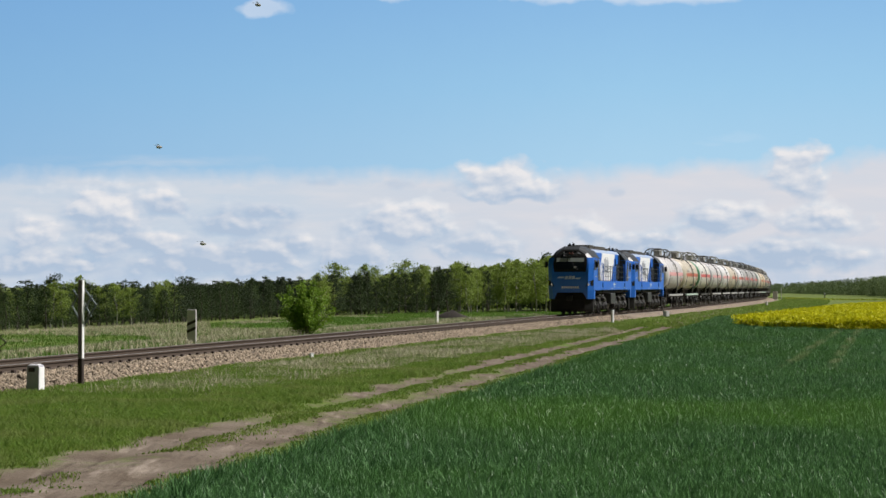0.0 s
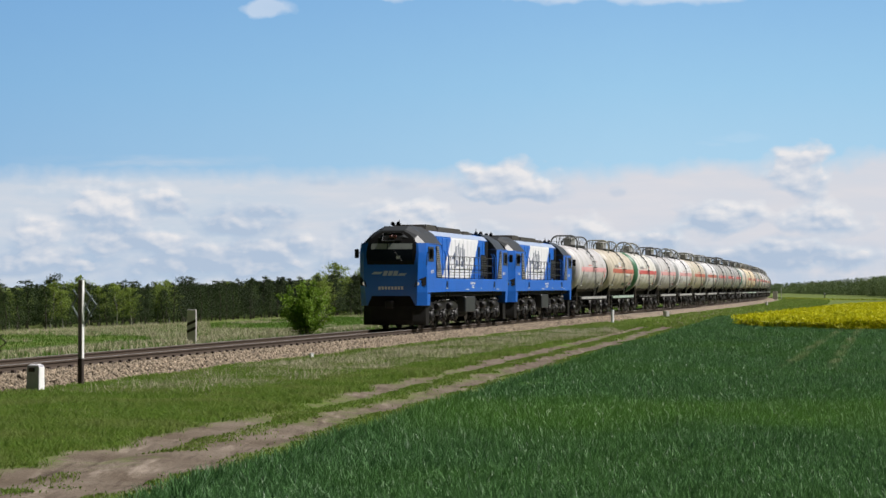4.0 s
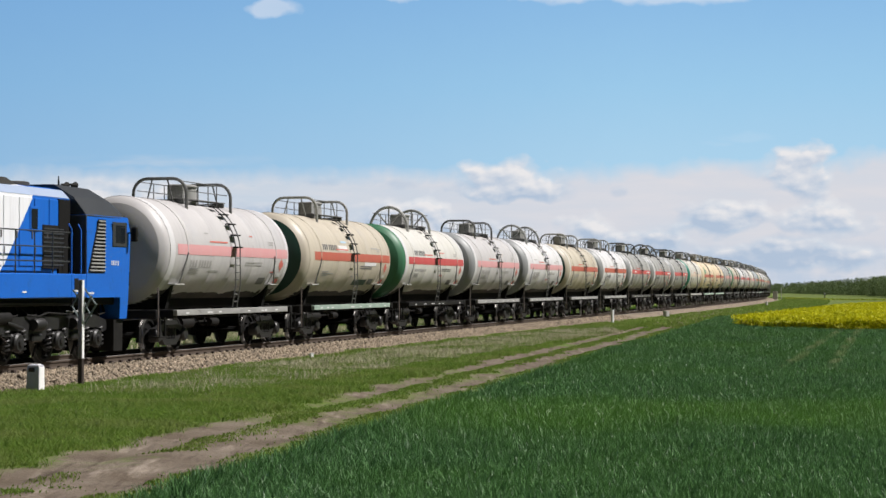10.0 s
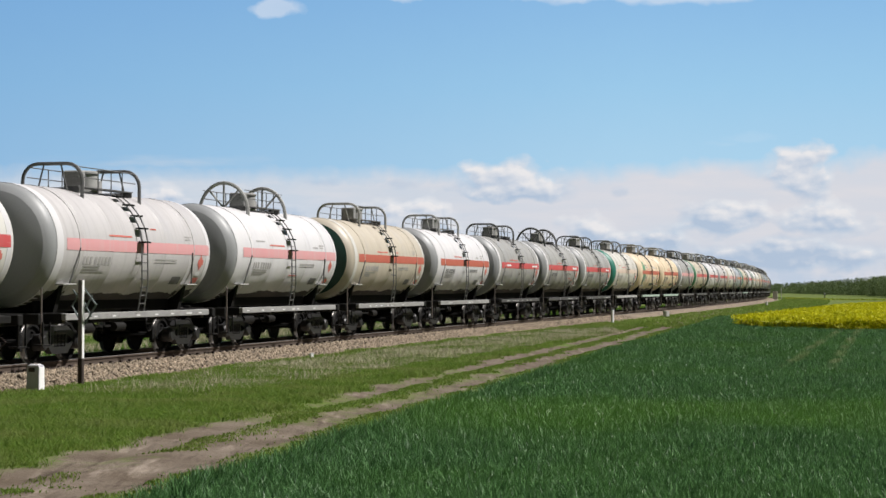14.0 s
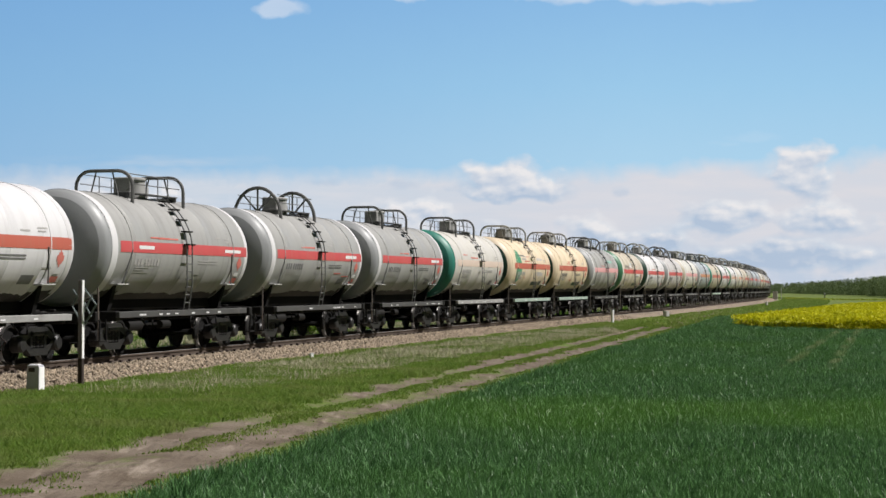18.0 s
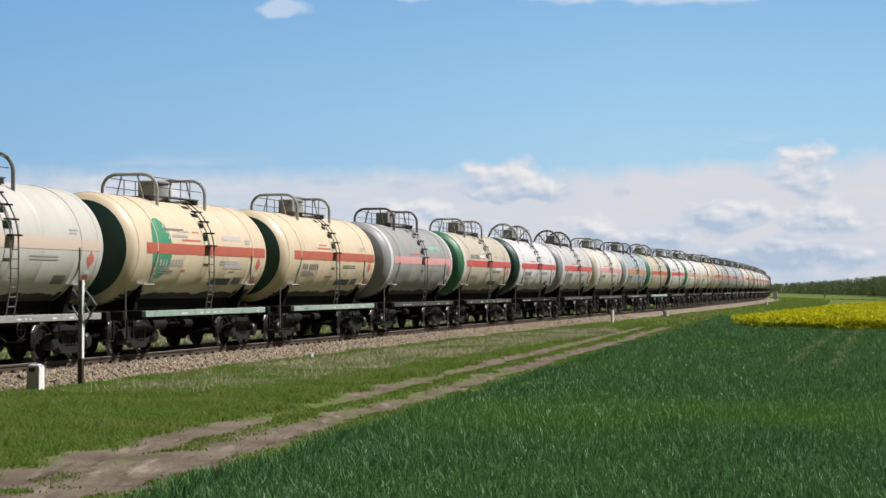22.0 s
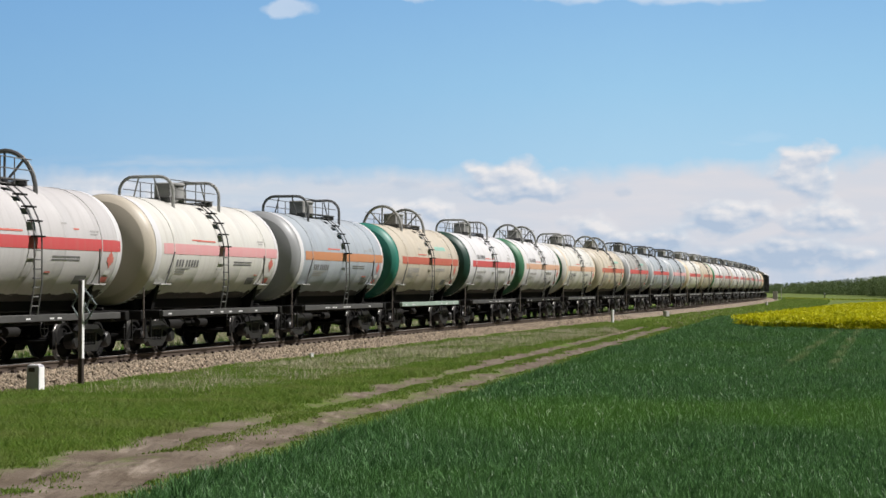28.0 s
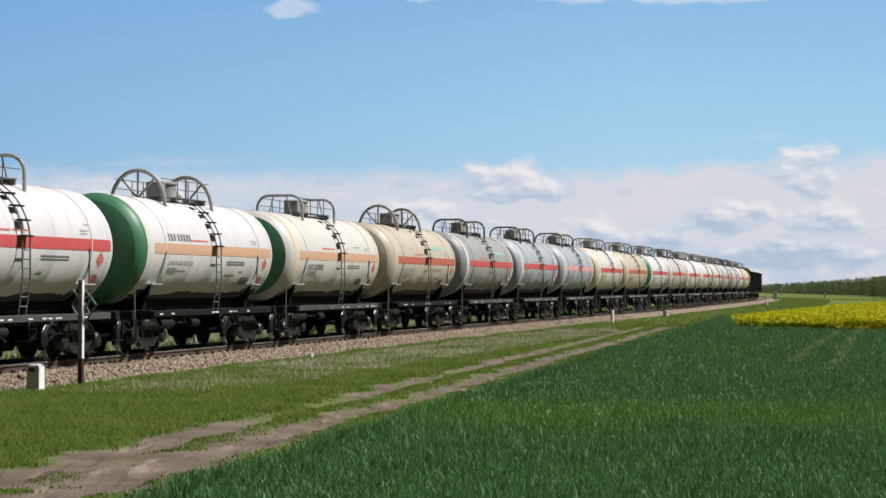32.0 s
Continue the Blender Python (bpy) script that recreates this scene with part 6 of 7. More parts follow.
# a deep mass of wood behind the first rows, and the far wood across the fields
def far_wood(name, pts, heights, clump, mat, label, seed):
    r = np.random.RandomState(seed)
    n = len(pts)
    m = clump
    c = np.repeat(np.column_stack([pts, land(pts[:, 0], pts[:, 1])]), m, 0)
    hh = np.repeat(heights, m)
    u = r.uniform(0.05, 1.0, n * m)
    rad = hh * 0.22 * np.sqrt(1.05 - u ** 1.5)
    a = r.uniform(0, 2 * np.pi, n * m)
    c[:, 0] += np.cos(a) * rad
    c[:, 1] += np.sin(a) * rad
    c[:, 2] += u * hh
    v, q = leaves(c, 0.0 + 1.0, seed)
    v = (v.reshape(-1, 4, 3) - c[:, None, :]) * (hh * 0.034)[:, None, None] + c[:, None, :]
    return soup(name, v.reshape(-1, 3), q, mat, label, "wood")


r_ = np.random.RandomState(21)
a = r_.uniform(0, 1, 420)
x, y, h = wood_front(a)
far_wood("pine_wood", np.column_stack([x, y + 11 + r_.uniform(0, 22, 420)]), h * r_.uniform(0.8, 0.97, 420), 260, M["pine"], "depth of the dark pine wood behind its edge", 5)
a = r_.uniform(0.35, 1, 150)
x, y, h = wood_front(a)
far_wood("birch_wood", np.column_stack([x, y + 9 + r_.uniform(0, 20, 150)]), h * r_.uniform(0.8, 0.98, 150), 260, M["birch"], "light-green birches standing among the pines", 6)
u = r_.uniform(0, 1, 900)
yy = 980 - 430 * u + r_.uniform(0, 60, 900)
xx = (0.168 + 0.085 * u) * yy
M["farleaf"] = leafy("far_wood_leaves", (0.12, 0.17, 0.075), (0.19, 0.25, 0.10), (0.075, 0.115, 0.06), 0.6, 0.25, 0.05)
far_wood("far_wood", np.column_stack([xx, yy]), (4.3 + 3.0 * u) * r_.uniform(0.7, 1.15, 900), 150, M["farleaf"], "distant green wood across the fields", 7)


def bush(x, y, height, width):
    w = new("bush")
    rn, r = np.random.RandomState(3), random.Random(3)
    g, pts = Geo(), []
    for k in range(30):
        a = k * 2.4
        el = radians(r.uniform(15, 85))
        far = r.uniform(0.72, 1.12)
        tip = Vector((math.cos(a) * math.cos(el) * width * 0.55 * far, math.sin(a) * math.cos(el) * width * 0.55 * far, math.sin(el) * height * far * 0.95 + 0.1))
        g.tube([(0.1 * math.cos(a), 0.1 * math.sin(a), -0.15), tip * 0.5 + Vector((0, 0, 0.12)), tip], 0.028, 5, r1=0.005)
        for f in (0.3, 0.45, 0.6, 0.75, 0.9, 1.0):
            pts.append(np.array(tip * f + Vector((0, 0, 0.1)))[None, :] + rn.normal(0, 0.19 - 0.11 * f, (int(60 - 30 * f), 3)))
    pts = np.concatenate(pts)
    pts[:, 2] = np.maximum(pts[:, 2], 0.08)
    part("stems", g, M["bark"], w)
    part("foliage", crown_mesh("foliage", leaves(pts, 0.062, 9), M["bushleaf"]), None, w)
    w.matrix_basis = pose(x, y, land1(x, y))
    return tagged(w, "round bright-green bush growing beside the railway", "bush")


bush(-6.0, 81.5, 2.1, 2.75)


# ---- posts and stones along the line ----
def marker_post():
    """A whitewashed wooden post with a black foot; a lattice of thin laths is fixed behind it."""
    x, y = -8.02, 41.3
    z = land1(x, y)
    w = new("marker_post")
    w.matrix_basis = pose(x, y, z, 0, 0, -18)
    # grey shaft, white plate: the post's shaded and sunlit sides put into colours
    part("shaft", Geo().box(-0.05, 0.05, -0.045, 0.045, 0.62, 2.36, 0.012), M["postshade"], w, "wooden shaft, grey for its shaded side")
    part("white_face", Geo().box(0.046, 0.062, -0.047, 0.047, 0.62, 2.35, 0.003), M["whitewash"], w, "white plate painted as the sunlit side")
    part("foot", Geo().box(-0.054, 0.060, -0.049, 0.049, -0.3, 0.62, 0.012), M["blackwash"], w, "black tarred foot")
    for x0, z0, x1, z1 in ((0.04, 2.18, 0.34, 1.80), (0.35, 1.82, 0.04, 1.34), (0.04, 1.66, 0.24, 2.0), (0.04, 1.86, 0.22, 1.54), (-0.06, 1.92, -0.24, 2.14), (-0.06, 1.46, -0.27, 1.80), (-0.27, 1.76, -0.06, 2.10)):
        part("lath", Geo().tube([(x0, 0.07, z0), (x1, 0.07, z1)], 0.02, 6), M["tin"], w, "thin grey metal lath")
    return tagged(w, "white wooden marker post with black foot and lattice", "post")


def lattice_stub():
    x, y = -9.72, 41.0
    w = new("lattice_marker")
    w.matrix_basis = pose(x, y, land1(x, y))
    part("pole", Geo().tube([(-0.2, 0, -0.1), (-0.2, 0, 1.35)], 0.025, 6), M["blackwash"], w)
    for x0, z0, x1, z1 in ((-0.2, 1.25, 0.12, 0.98), (0.12, 0.98, -0.2, 0.72), (-0.2, 1.0, 0.04, 1.16), (-0.2, 0.95, 0.02, 0.78)):
        part("lath", Geo().tube([(x0, 0.0, z0), (x1, 0.0, z1)], 0.016, 4), M["blackwash"], w)
    return tagged(w, "dark metal lattice marker on a thin pole", "marker")


def kilometre_stone():
    x, y = -8.45, 38.7
    w = new("kilometre_stone")
    w.matrix_basis = pose(x, y, land1(x, y), 0, 0, -20)
    # block toned as the shaded front; white plates paint the sunlit side and top
    part("block", Geo().loft([[(-0.145 * k, -0.11 * k, z), (0.145 * k, -0.11 * k, z), (0.145 * k, 0.11 * k, z), (-0.145 * k, 0.11 * k, z)] for z, k in ((-0.2, 1.06), (0.0, 1.04), (0.53, 0.96), (0.575, 0.9), (0.59, 0.7))]), M["stoneshade"], w, "bluish-grey block, toned for its shaded front")
    part("white_face", Geo().box(0.138, 0.153, -0.10, 0.10, 0.02, 0.54, 0.004), M["whitewash"], w, "white plate painted as the stone's sunlit side")
    part("white_top", Geo().box(-0.10, 0.10, -0.075, 0.075, 0.588, 0.60, 0.004), M["whitewash"], w, "white plate painted as the sunlit top")
    part("plate", Geo().box(-0.10, 0.05, -0.118, -0.106, 0.44, 0.53, 0.003), M["blackwash"], w)
    return tagged(w, "squat concrete kilometre stone, side and top painted as sunlit", "stone")


def striped_board():
    p = line_point(49.2, -4.6, 0)
    w = new("striped_sign")
    w.matrix_basis = pose(p.x, p.y, land1(p.x, p.y), 0, 0, -14)
    part("board", Geo().box(-0.17, 0.17, -0.05, 0.05, -0.2, 1.34, 0.015), M["pale"], w, "tall grey board")
    for z in (0.62, 0.88):
        part("stripe", sheet([(-0.168, -0.056, z - 0.15), (0.168, -0.056, z), (0.168, -0.056, z + 0.11), (-0.168, -0.056, z - 0.04)], 0.006, "y"), M["blackwash"], w, "black slanted stripe")
    return tagged(w, "grey upright railway sign with two black slanted stripes", "sign")


def white_peg(s, right, height, width, label, mat="whitewash"):
    p = line_point(s, right, 0)
    w = new("marker_peg")
    w.matrix_basis = pose(p.x, p.y, land1(p.x, p.y), 0, 0, -48)
    part("peg", Geo().box(-width / 2, width / 2, -width / 2, width / 2, -0.2, height, 0.01), M[mat], w)
    part("cap", Geo().box(-width / 2 - 0.004, width / 2 + 0.004, -width / 2 - 0.004, width / 2 + 0.004, height, height + 0.03, 0.008), M["concrete"], w)
    return tagged(w, label, "peg")


marker_post()
lattice_stub()
kilometre_stone()
striped_board()
white_peg(93.3, 3.9, 0.80, 0.13, "thin white marker peg beside the ballast")
white_peg(86.7, -5.0, 0.78, 0.14, "thin white marker peg beyond the rails")
white_peg(115.0, 4.2, 0.42, 0.32, "low concrete marker block beside the ballast", "pale")
white_peg(38.5, 3.55, 0.17, 0.10, "small white survey stone in the grass")
white_peg(205.0, 5.0, 0.5, 0.2, "low concrete marker block beside the ballast", "pale")


def equipment_cabinet(x, y):
    w = new("equipment_cabinet")
    w.matrix_basis = pose(x, y, land1(x, y), 0, 0, -10)
    part("housing", Geo().box(-0.45, 0.45, -0.35, 0.35, -0.2, 1.55, 0.03), M["whitewash"], w, "pale grey sheet-steel housing")
    part("roof", Geo().box(-0.5, 0.5, -0.4, 0.4, 1.55, 1.62, 0.02), M["pale"], w)
    part("door", Geo().box(-0.36, 0.36, -0.375, -0.35, 0.1, 1.45, 0.01), M["white"], w)
    part("mast", Geo().tube([(1.1, 0, -0.2), (1.1, 0, 2.3)], 0.06, 8), M["pipelight"], w)
    return tagged(w, "pale grey railway equipment cabinet beside the far track", "cabinet")


def field_pole(x, y):
    w = new("field_pole")
    w.matrix_basis = pose(x, y, land1(x, y))
    part("pole", Geo().tube([(0, 0, -0.2), (0, 0, 1.2)], 0.12, 8), M["blackwash"], w)
    part("box", Geo().box(-0.14, 0.14, -0.14, 0.14, 1.2, 1.6, 0.02), M["whitewash"], w)
    return tagged(w, "dark pole with a pale box in the fields", "pole")


equipment_cabinet(62.2, 349.0)
field_pole(86.0, 420.0)
rm = np.random.RandomState(2)
mz = land1(0.8, 168.0)
g = Geo()
rings = []
for z, k in ((-0.1, 1.25), (0.15, 1.0), (0.4, 0.66), (0.6, 0.4), (0.74, 0.12)):
    rings.append([(1.5 * k * math.cos(a) * rm.uniform(0.85, 1.15), 0.8 * k * math.sin(a) * rm.uniform(0.85, 1.15), z + rm.uniform(-0.06, 0.06)) for a in np.linspace(0, 2 * math.pi, 15)[:-1]])
g.loft(rings)
mound = part("soil_heap", g, M["soil"], smooth=50, at=pose(0.8, 168.0, mz))
tagged(mound, "heap of dark bare soil in the meadow", "soil heap")

# ---- sleepers and stones of the track ----
bpy.context.view_layer.update()
sleeper_mesh = Geo().loft([[(-0.13 * k, y, z) for y, z, k in ((-1.36, -0.30, 1.15), (-1.36, -0.182, 0.9), (-0.5, -0.182, 0.85), (0.5, -0.182, 0.85), (1.36, -0.182, 0.9), (1.36, -0.30, 1.15))],
                           [(0.13 * k, y, z) for y, z, k in ((-1.36, -0.30, 1.15), (-1.36, -0.182, 0.9), (-0.5, -0.182, 0.85), (0.5, -0.182, 0.85), (1.36, -0.182, 0.9), (1.36, -0.30, 1.15))]]).mesh("sleeper", M["sleeper"])
for k in range(290):
    s = -6.0 + k * 0.6
    x, y, th = line(s)
    part("sleeper", sleeper_mesh, None, ballast, at=pose(x, y, rail_z(s), 0, 0, 90 - math.degrees(th)))
clips = Geo()
for k in range(290):
    s = -6.0 + k * 0.6
    for side, d in ((0.796, 0.11), (-0.796, -0.11)):
            p = line_point(s, side + d, -0.165)
            x, y, th = line(s)
            clips.box(-0.05, 0.05, -0.04, 0.04, -0.02, 0.045, 0, Matrix.Translation(p) @ Matrix.Rotation(math.pi / 2 - th, 4, "Z"))
clip_ob = part("rail_clips", clips, M["blackwash"], ballast)
clip_ob["kind"] = "stuff"

rs = np.random.RandomState(11)
N = 95000
s = -8 + 118 * rs.uniform(0, 1, N) ** 1.35
rr = rs.uniform(1.30, 3.5, N)
inner = rs.uniform(0, 1, N) < 0.36
rr[inner] = rs.uniform(-1.9, 1.3, inner.sum())
zz = np.interp(rr, [-1.95, -1.4, 1.4, 1.95, 3.35, 3.6], [-0.22, -0.205, -0.205, -0.22, -0.44, -0.47])
ss, cs = math.sin(HEAD), math.cos(HEAD)
px = P0[0] + ss * s + rr * cs
py = P0[1] + cs * s - rr * ss
q = np.clip(s, 0, 480)
pz = 0.351 + 0.00102274 * q - 6.1168e-6 * q * q + zz + rs.uniform(-0.015, 0.02, N)
oct_v = np.array([(1, 0, 0), (-1, 0, 0), (0, 1, 0), (0, -1, 0), (0, 0, 1), (0, 0, -1)], float)
oct_f = np.array([(0, 2, 4), (2, 1, 4), (1, 3, 4), (3, 0, 4), (2, 0, 5), (1, 2, 5), (3, 1, 5), (0, 3, 5)])
size = rs.uniform(0.026, 0.066, (N, 1, 1)) * rs.uniform(0.6, 1.3, (N, 1, 3))
ang = rs.uniform(0, 6.28, N)
tilt = rs.uniform(-0.8, 0.8, N)
v = oct_v[None] * size * rs.uniform(0.7, 1.3, (N, 6, 1))
vz = v[:, :, 2] * np.cos(tilt)[:, None] + v[:, :, 0] * np.sin(tilt)[:, None]
vx0 = v[:, :, 0] * np.cos(tilt)[:, None] - v[:, :, 2] * np.sin(tilt)[:, None]
vx = vx0 * np.cos(ang)[:, None] - v[:, :, 1] * np.sin(ang)[:, None]
vy = vx0 * np.sin(ang)[:, None] + v[:, :, 1] * np.cos(ang)[:, None]
v = np.stack([vx + px[:, None], vy + py[:, None], vz + pz[:, None]], 2)


def stone_paint():
    m, t, p = nodes_of("crushed_stone")
    r = randomn(t, True)
    c = mixc(t, r, (0.035, 0.028, 0.021), (0.41, 0.33, 0.235))
    c = mixc(t, mathn(t, "MULTIPLY", noisen(t, 0.6, 3), 0.4), c, (0.20, 0.15, 0.095))
    link(t, c, p.inputs["Base Color"])
    p.inputs["Roughness"].default_value = 0.88
    bumped(t, p, noisen(t, 60.0), 0.4, 0.01)
    return m


soup("ballast_stones", v.reshape(-1, 3), (oct_f[None] + (np.arange(N) * 6)[:, None, None]).reshape(-1, 3), stone_paint(), "loose crushed stones on the ballast shoulder", "ballast")


# ---- clouds and insects ----
def cloud_paint(name, spec):
    """A glowing backdrop paint on angles in degrees: spec holds puffs (azimuth, height, half width, half height, grey)."""
    m = bpy.data.materials.new(name)
    m.use_nodes = True
    t = m.node_tree
    t.nodes.clear()
    uv = t.nodes.new("ShaderNodeUVMap")
    sep = t.nodes.new("ShaderNodeSeparateXYZ")
    link(t, uv.outputs[0], sep.inputs[0])
    az, el = sep.outputs[0], sep.outputs[1]

    def nz(scale, detail, rough, squash=(1, 1, 1)):
        mp = t.nodes.new("ShaderNodeMapping")
        mp.inputs["Scale"].default_value = squash
        link(t, uv.outputs[0], mp.inputs[0])
        n = t.nodes.new("ShaderNodeTexNoise")
        n.inputs["Scale"].default_value, n.inputs["Detail"].default_value, n.inputs["Roughness"].default_value = scale, detail, rough
        link(t, mp.outputs[0], n.inputs["Vector"])
        return n.outputs[0]
    # stray from the straight grid, so that outlines billow
    stray = t.nodes.new("ShaderNodeTexNoise")
    stray.inputs["Scale"].default_value, stray.inputs["Detail"].default_value = 1.4, 3
    link(t, uv.outputs[0], stray.inputs["Vector"])
    sc = t.nodes.new("ShaderNodeSeparateColor")
    link(t, stray.outputs["Color"], sc.inputs[0])
    az = mathn(t, "ADD", az, mathn(t, "MULTIPLY", mathn(t, "SUBTRACT", sc.outputs[0], 0.5), 0.9))
    el = mathn(t, "ADD", el, mathn(t, "MULTIPLY", mathn(t, "SUBTRACT", sc.outputs[1], 0.5), 0.3))
    big, fine, wisp = nz(0.8, 3, 0.5), nz(1.25, 4, 0.42, (0.8, 1.25, 1)), nz(1.0, 4, 0.5, (0.35, 2.0, 1))
    off = t.nodes.new("ShaderNodeMapping")
    off.inputs["Location"].default_value = (0.10, 0.17, 0.0)
    off.inputs["Scale"].default_value = (0.8, 1.25, 1)
    link(t, uv.outputs[0], off.inputs[0])
    n = t.nodes.new("ShaderNodeTexNoise")
    n.inputs["Scale"].default_value, n.inputs["Detail"].default_value, n.inputs["Roughness"].default_value = 1.25, 4, 0.42
    link(t, off.outputs[0], n.inputs["Vector"])
    relief = mathn(t, "SUBTRACT", fine, n.outputs[0])
    return m, t, az, el, big, fine, wisp, relief


def puff(t, az, el, fine, a, e, w, h):
    """How far inside a heap cloud, how high in it and how far to its sunny side: flat below, billowing above."""
    dx = mathn(t, "DIVIDE", mathn(t, "SUBTRACT", az, a), w * 1.22)
    dy = mathn(t, "DIVIDE", mathn(t, "SUBTRACT", el, e), h * 1.2)
    low = mathn(t, "MULTIPLY", mathn(t, "MINIMUM", dy, 0.0), 0.9)
    r = mathn(t, "SQRT", mathn(t, "ADD", mathn(t, "MULTIPLY", dx, dx), mathn(t, "ADD", mathn(t, "MULTIPLY", dy, dy), mathn(t, "MULTIPLY", low, low))))
    v = mathn(t, "ADD", mathn(t, "SUBTRACT", 1.0, r), mathn(t, "MULTIPLY", mathn(t, "SUBTRACT", fine, 0.5), 1.5))
    return mathn(t, "MULTIPLY", ramp(t, v, 0.0, 0.62 if h < 0.25 else 0.45), 0.4 if h < 0.25 else 1.0), dy, dx


def glow_out(t, colour, alpha, strength=1.0):
    em = t.nodes.new("ShaderNodeEmission")
    link(t, colour, em.inputs[0])
    em.inputs[1].default_value = strength
    tr = t.nodes.new("ShaderNodeBsdfTransparent")
    mx = t.nodes.new("ShaderNodeMixShader")
    link(t, alpha, mx.inputs[0])
    link(t, tr.outputs[0], mx.inputs[1])
    link(t, em.outputs[0], mx.inputs[2])
    out = t.nodes.new("ShaderNodeOutputMaterial")
    link(t, mx.outputs[0], out.inputs[0])


def sky_sheet(name, mat, dist, az0, az1, el0, el1, label):
    """A piece of a far cylinder round the camera, mapped in degrees."""
    n = 40
    vs, fs, uvs = [], [], []
    for k in range(n + 1):
        a = az0 + (az1 - az0) * k / n
        for e in (el0, el1):
            vs.append((dist * math.sin(radians(a)), dist * math.cos(radians(a)), EYE[2] + dist * math.tan(radians(e))))
            uvs.append((a, e))
    fs = [(2 * k, 2 * k + 2, 2 * k + 3, 2 * k + 1) for k in range(n)]
    me = bpy.data.meshes.new(name)
    me.from_pydata(vs, [], fs)
    lay = me.uv_layers.new(name="angles")
    for lp in me.loops:
        lay.data[lp.index].uv = uvs[lp.vertex_index]
    me.materials.append(mat)
    ob = new(name, me)
    ob.visible_shadow = False
    return tagged(ob, label, "clouds", kind="structure")


# (azimuth, height, half width, half height, greyness) in degrees
BANK = [(-6.9, 0.75, 3.4, 0.7, 0.85), (-12.4, 0.7, 2.4, 0.6, 0.7), (1.2, 1.2, 1.5, 0.6, 0.75), (10.4, 0.8, 2.6, 0.5, 0.75),
        (6.2, 1.15, 1.6, 0.5, 0.8), (-9.0, 1.25, 2.0, 0.5, 0.6), (-5.0, 1.15, 1.8, 0.55, 0.8), (10.6, 1.15, 1.3, 0.5, 0.95),
        (-2.6, 0.95, 1.7, 0.75, 0.45), (-12.0, 1.55, 1.1, 0.65, 0.25), (-10.2, 1.55, 1.3, 0.6, 0.6), (-6.2, 1.85, 1.5, 0.6, 0.95), (-5.4, 2.25, 0.9, 0.3, 0.95),
        (-1.3, 1.75, 1.9, 0.85, 0.5), (-0.5, 2.0, 0.8, 0.75, 0.05), (4.5, 1.55, 0.9, 0.6, 0.2), (-10.0, 2.3, 1.75, 0.95, 0.2), (-8.1, 2.35, 0.8, 0.35, 0.7),
        (8.2, 1.95, 1.25, 0.6, 0.55), (9.1, 2.0, 0.9, 0.55, 0.3), (11.6, 1.85, 1.3, 0.65, 0.2), (2.2, 2.95, 1.8, 0.5, 0.65), (2.0, 3.15, 1.5, 0.7, 0.1),
        (10.9, 3.3, 0.85, 0.95, 0.2), (-3.65, 3.2, 0.5, 0.2, 1.0), (-1.35, 3.1, 0.55, 0.22, 1.0), (5.4, 2.85, 0.28, 0.2, 1.0)]
m, t, az, el, big, fine, wisp, relief = cloud_paint("cloud_bank_glow", BANK)
edge = mathn(t, "ADD", 3.6, mathn(t, "MULTIPLY", mathn(t, "SUBTRACT", big, 0.5), 0.9))
lift = mathn(t, "MULTIPLY", ramp(t, az, 3.0, 13.0), 0.45)
veil = ramp(t, mathn(t, "SUBTRACT", mathn(t, "ADD", edge, lift), el), -0.08, 0.5)
veil = mathn(t, "MULTIPLY", veil, mathn(t, "ADD", 0.72, mathn(t, "MULTIPLY", wisp, 0.4)), clamp=True)
streak = mathn(t, "MULTIPLY", ramp(t, mathn(t, "ABSOLUTE", mathn(t, "SUBTRACT", el, mathn(t, "ADD", 3.95, mathn(t, "MULTIPLY", az, 0.02)))), 0.22, 0.0), ramp(t, mathn(t, "ABSOLUTE", mathn(t, "ADD", az, 9.2)), 4.2, 2.0))
streak = mathn(t, "MULTIPLY", streak, ramp(t, wisp, 0.35, 0.65))
alpha = mathn(t, "MAXIMUM", veil, mathn(t, "MULTIPLY", streak, 0.5))
warm = ramp(t, az, -7.0, 4.0)
colour = mixc(t, warm, (0.60, 0.665, 0.75), (0.69, 0.685, 0.735))
colour = mixc(t, mathn(t, "MULTIPLY", ramp(t, wisp, 0.42, 0.66), 0.4), colour, (0.73, 0.725, 0.76))
colour = mixc(t, mathn(t, "MULTIPLY", ramp(t, el, 1.7, 0.3), mathn(t, "ADD", 0.1, mathn(t, "MULTIPLY", ramp(t, big, 0.4, 0.6), 0.6))), colour, (0.47, 0.565, 0.71))
for a_, e_, w_, h_, grey in BANK:
    inside, dy, dx = puff(t, az, el, fine, a_, e_, w_, h_)
    lit = mathn(t, "ADD", mathn(t, "ADD", mathn(t, "MULTIPLY", dy, 0.55), mathn(t, "MULTIPLY", dx, 0.12)), mathn(t, "ADD", 0.56 - grey * 0.5, mathn(t, "MULTIPLY", relief, 3.0)), clamp=True)
    tone = mixc(t, lit, (0.44, 0.54, 0.685), (0.82, 0.81, 0.825))
    colour = mixc(t, mathn(t, "MULTIPLY", inside, 0.97), colour, tone)
    alpha = mathn(t, "MAXIMUM", alpha, inside)
glow_out(t, colour, alpha)
cloud_bank = sky_sheet("cloud_bank", m, 4600.0, -24, 24, -0.6, 5.6, "bank of white and blue-grey heap clouds low in the sky")
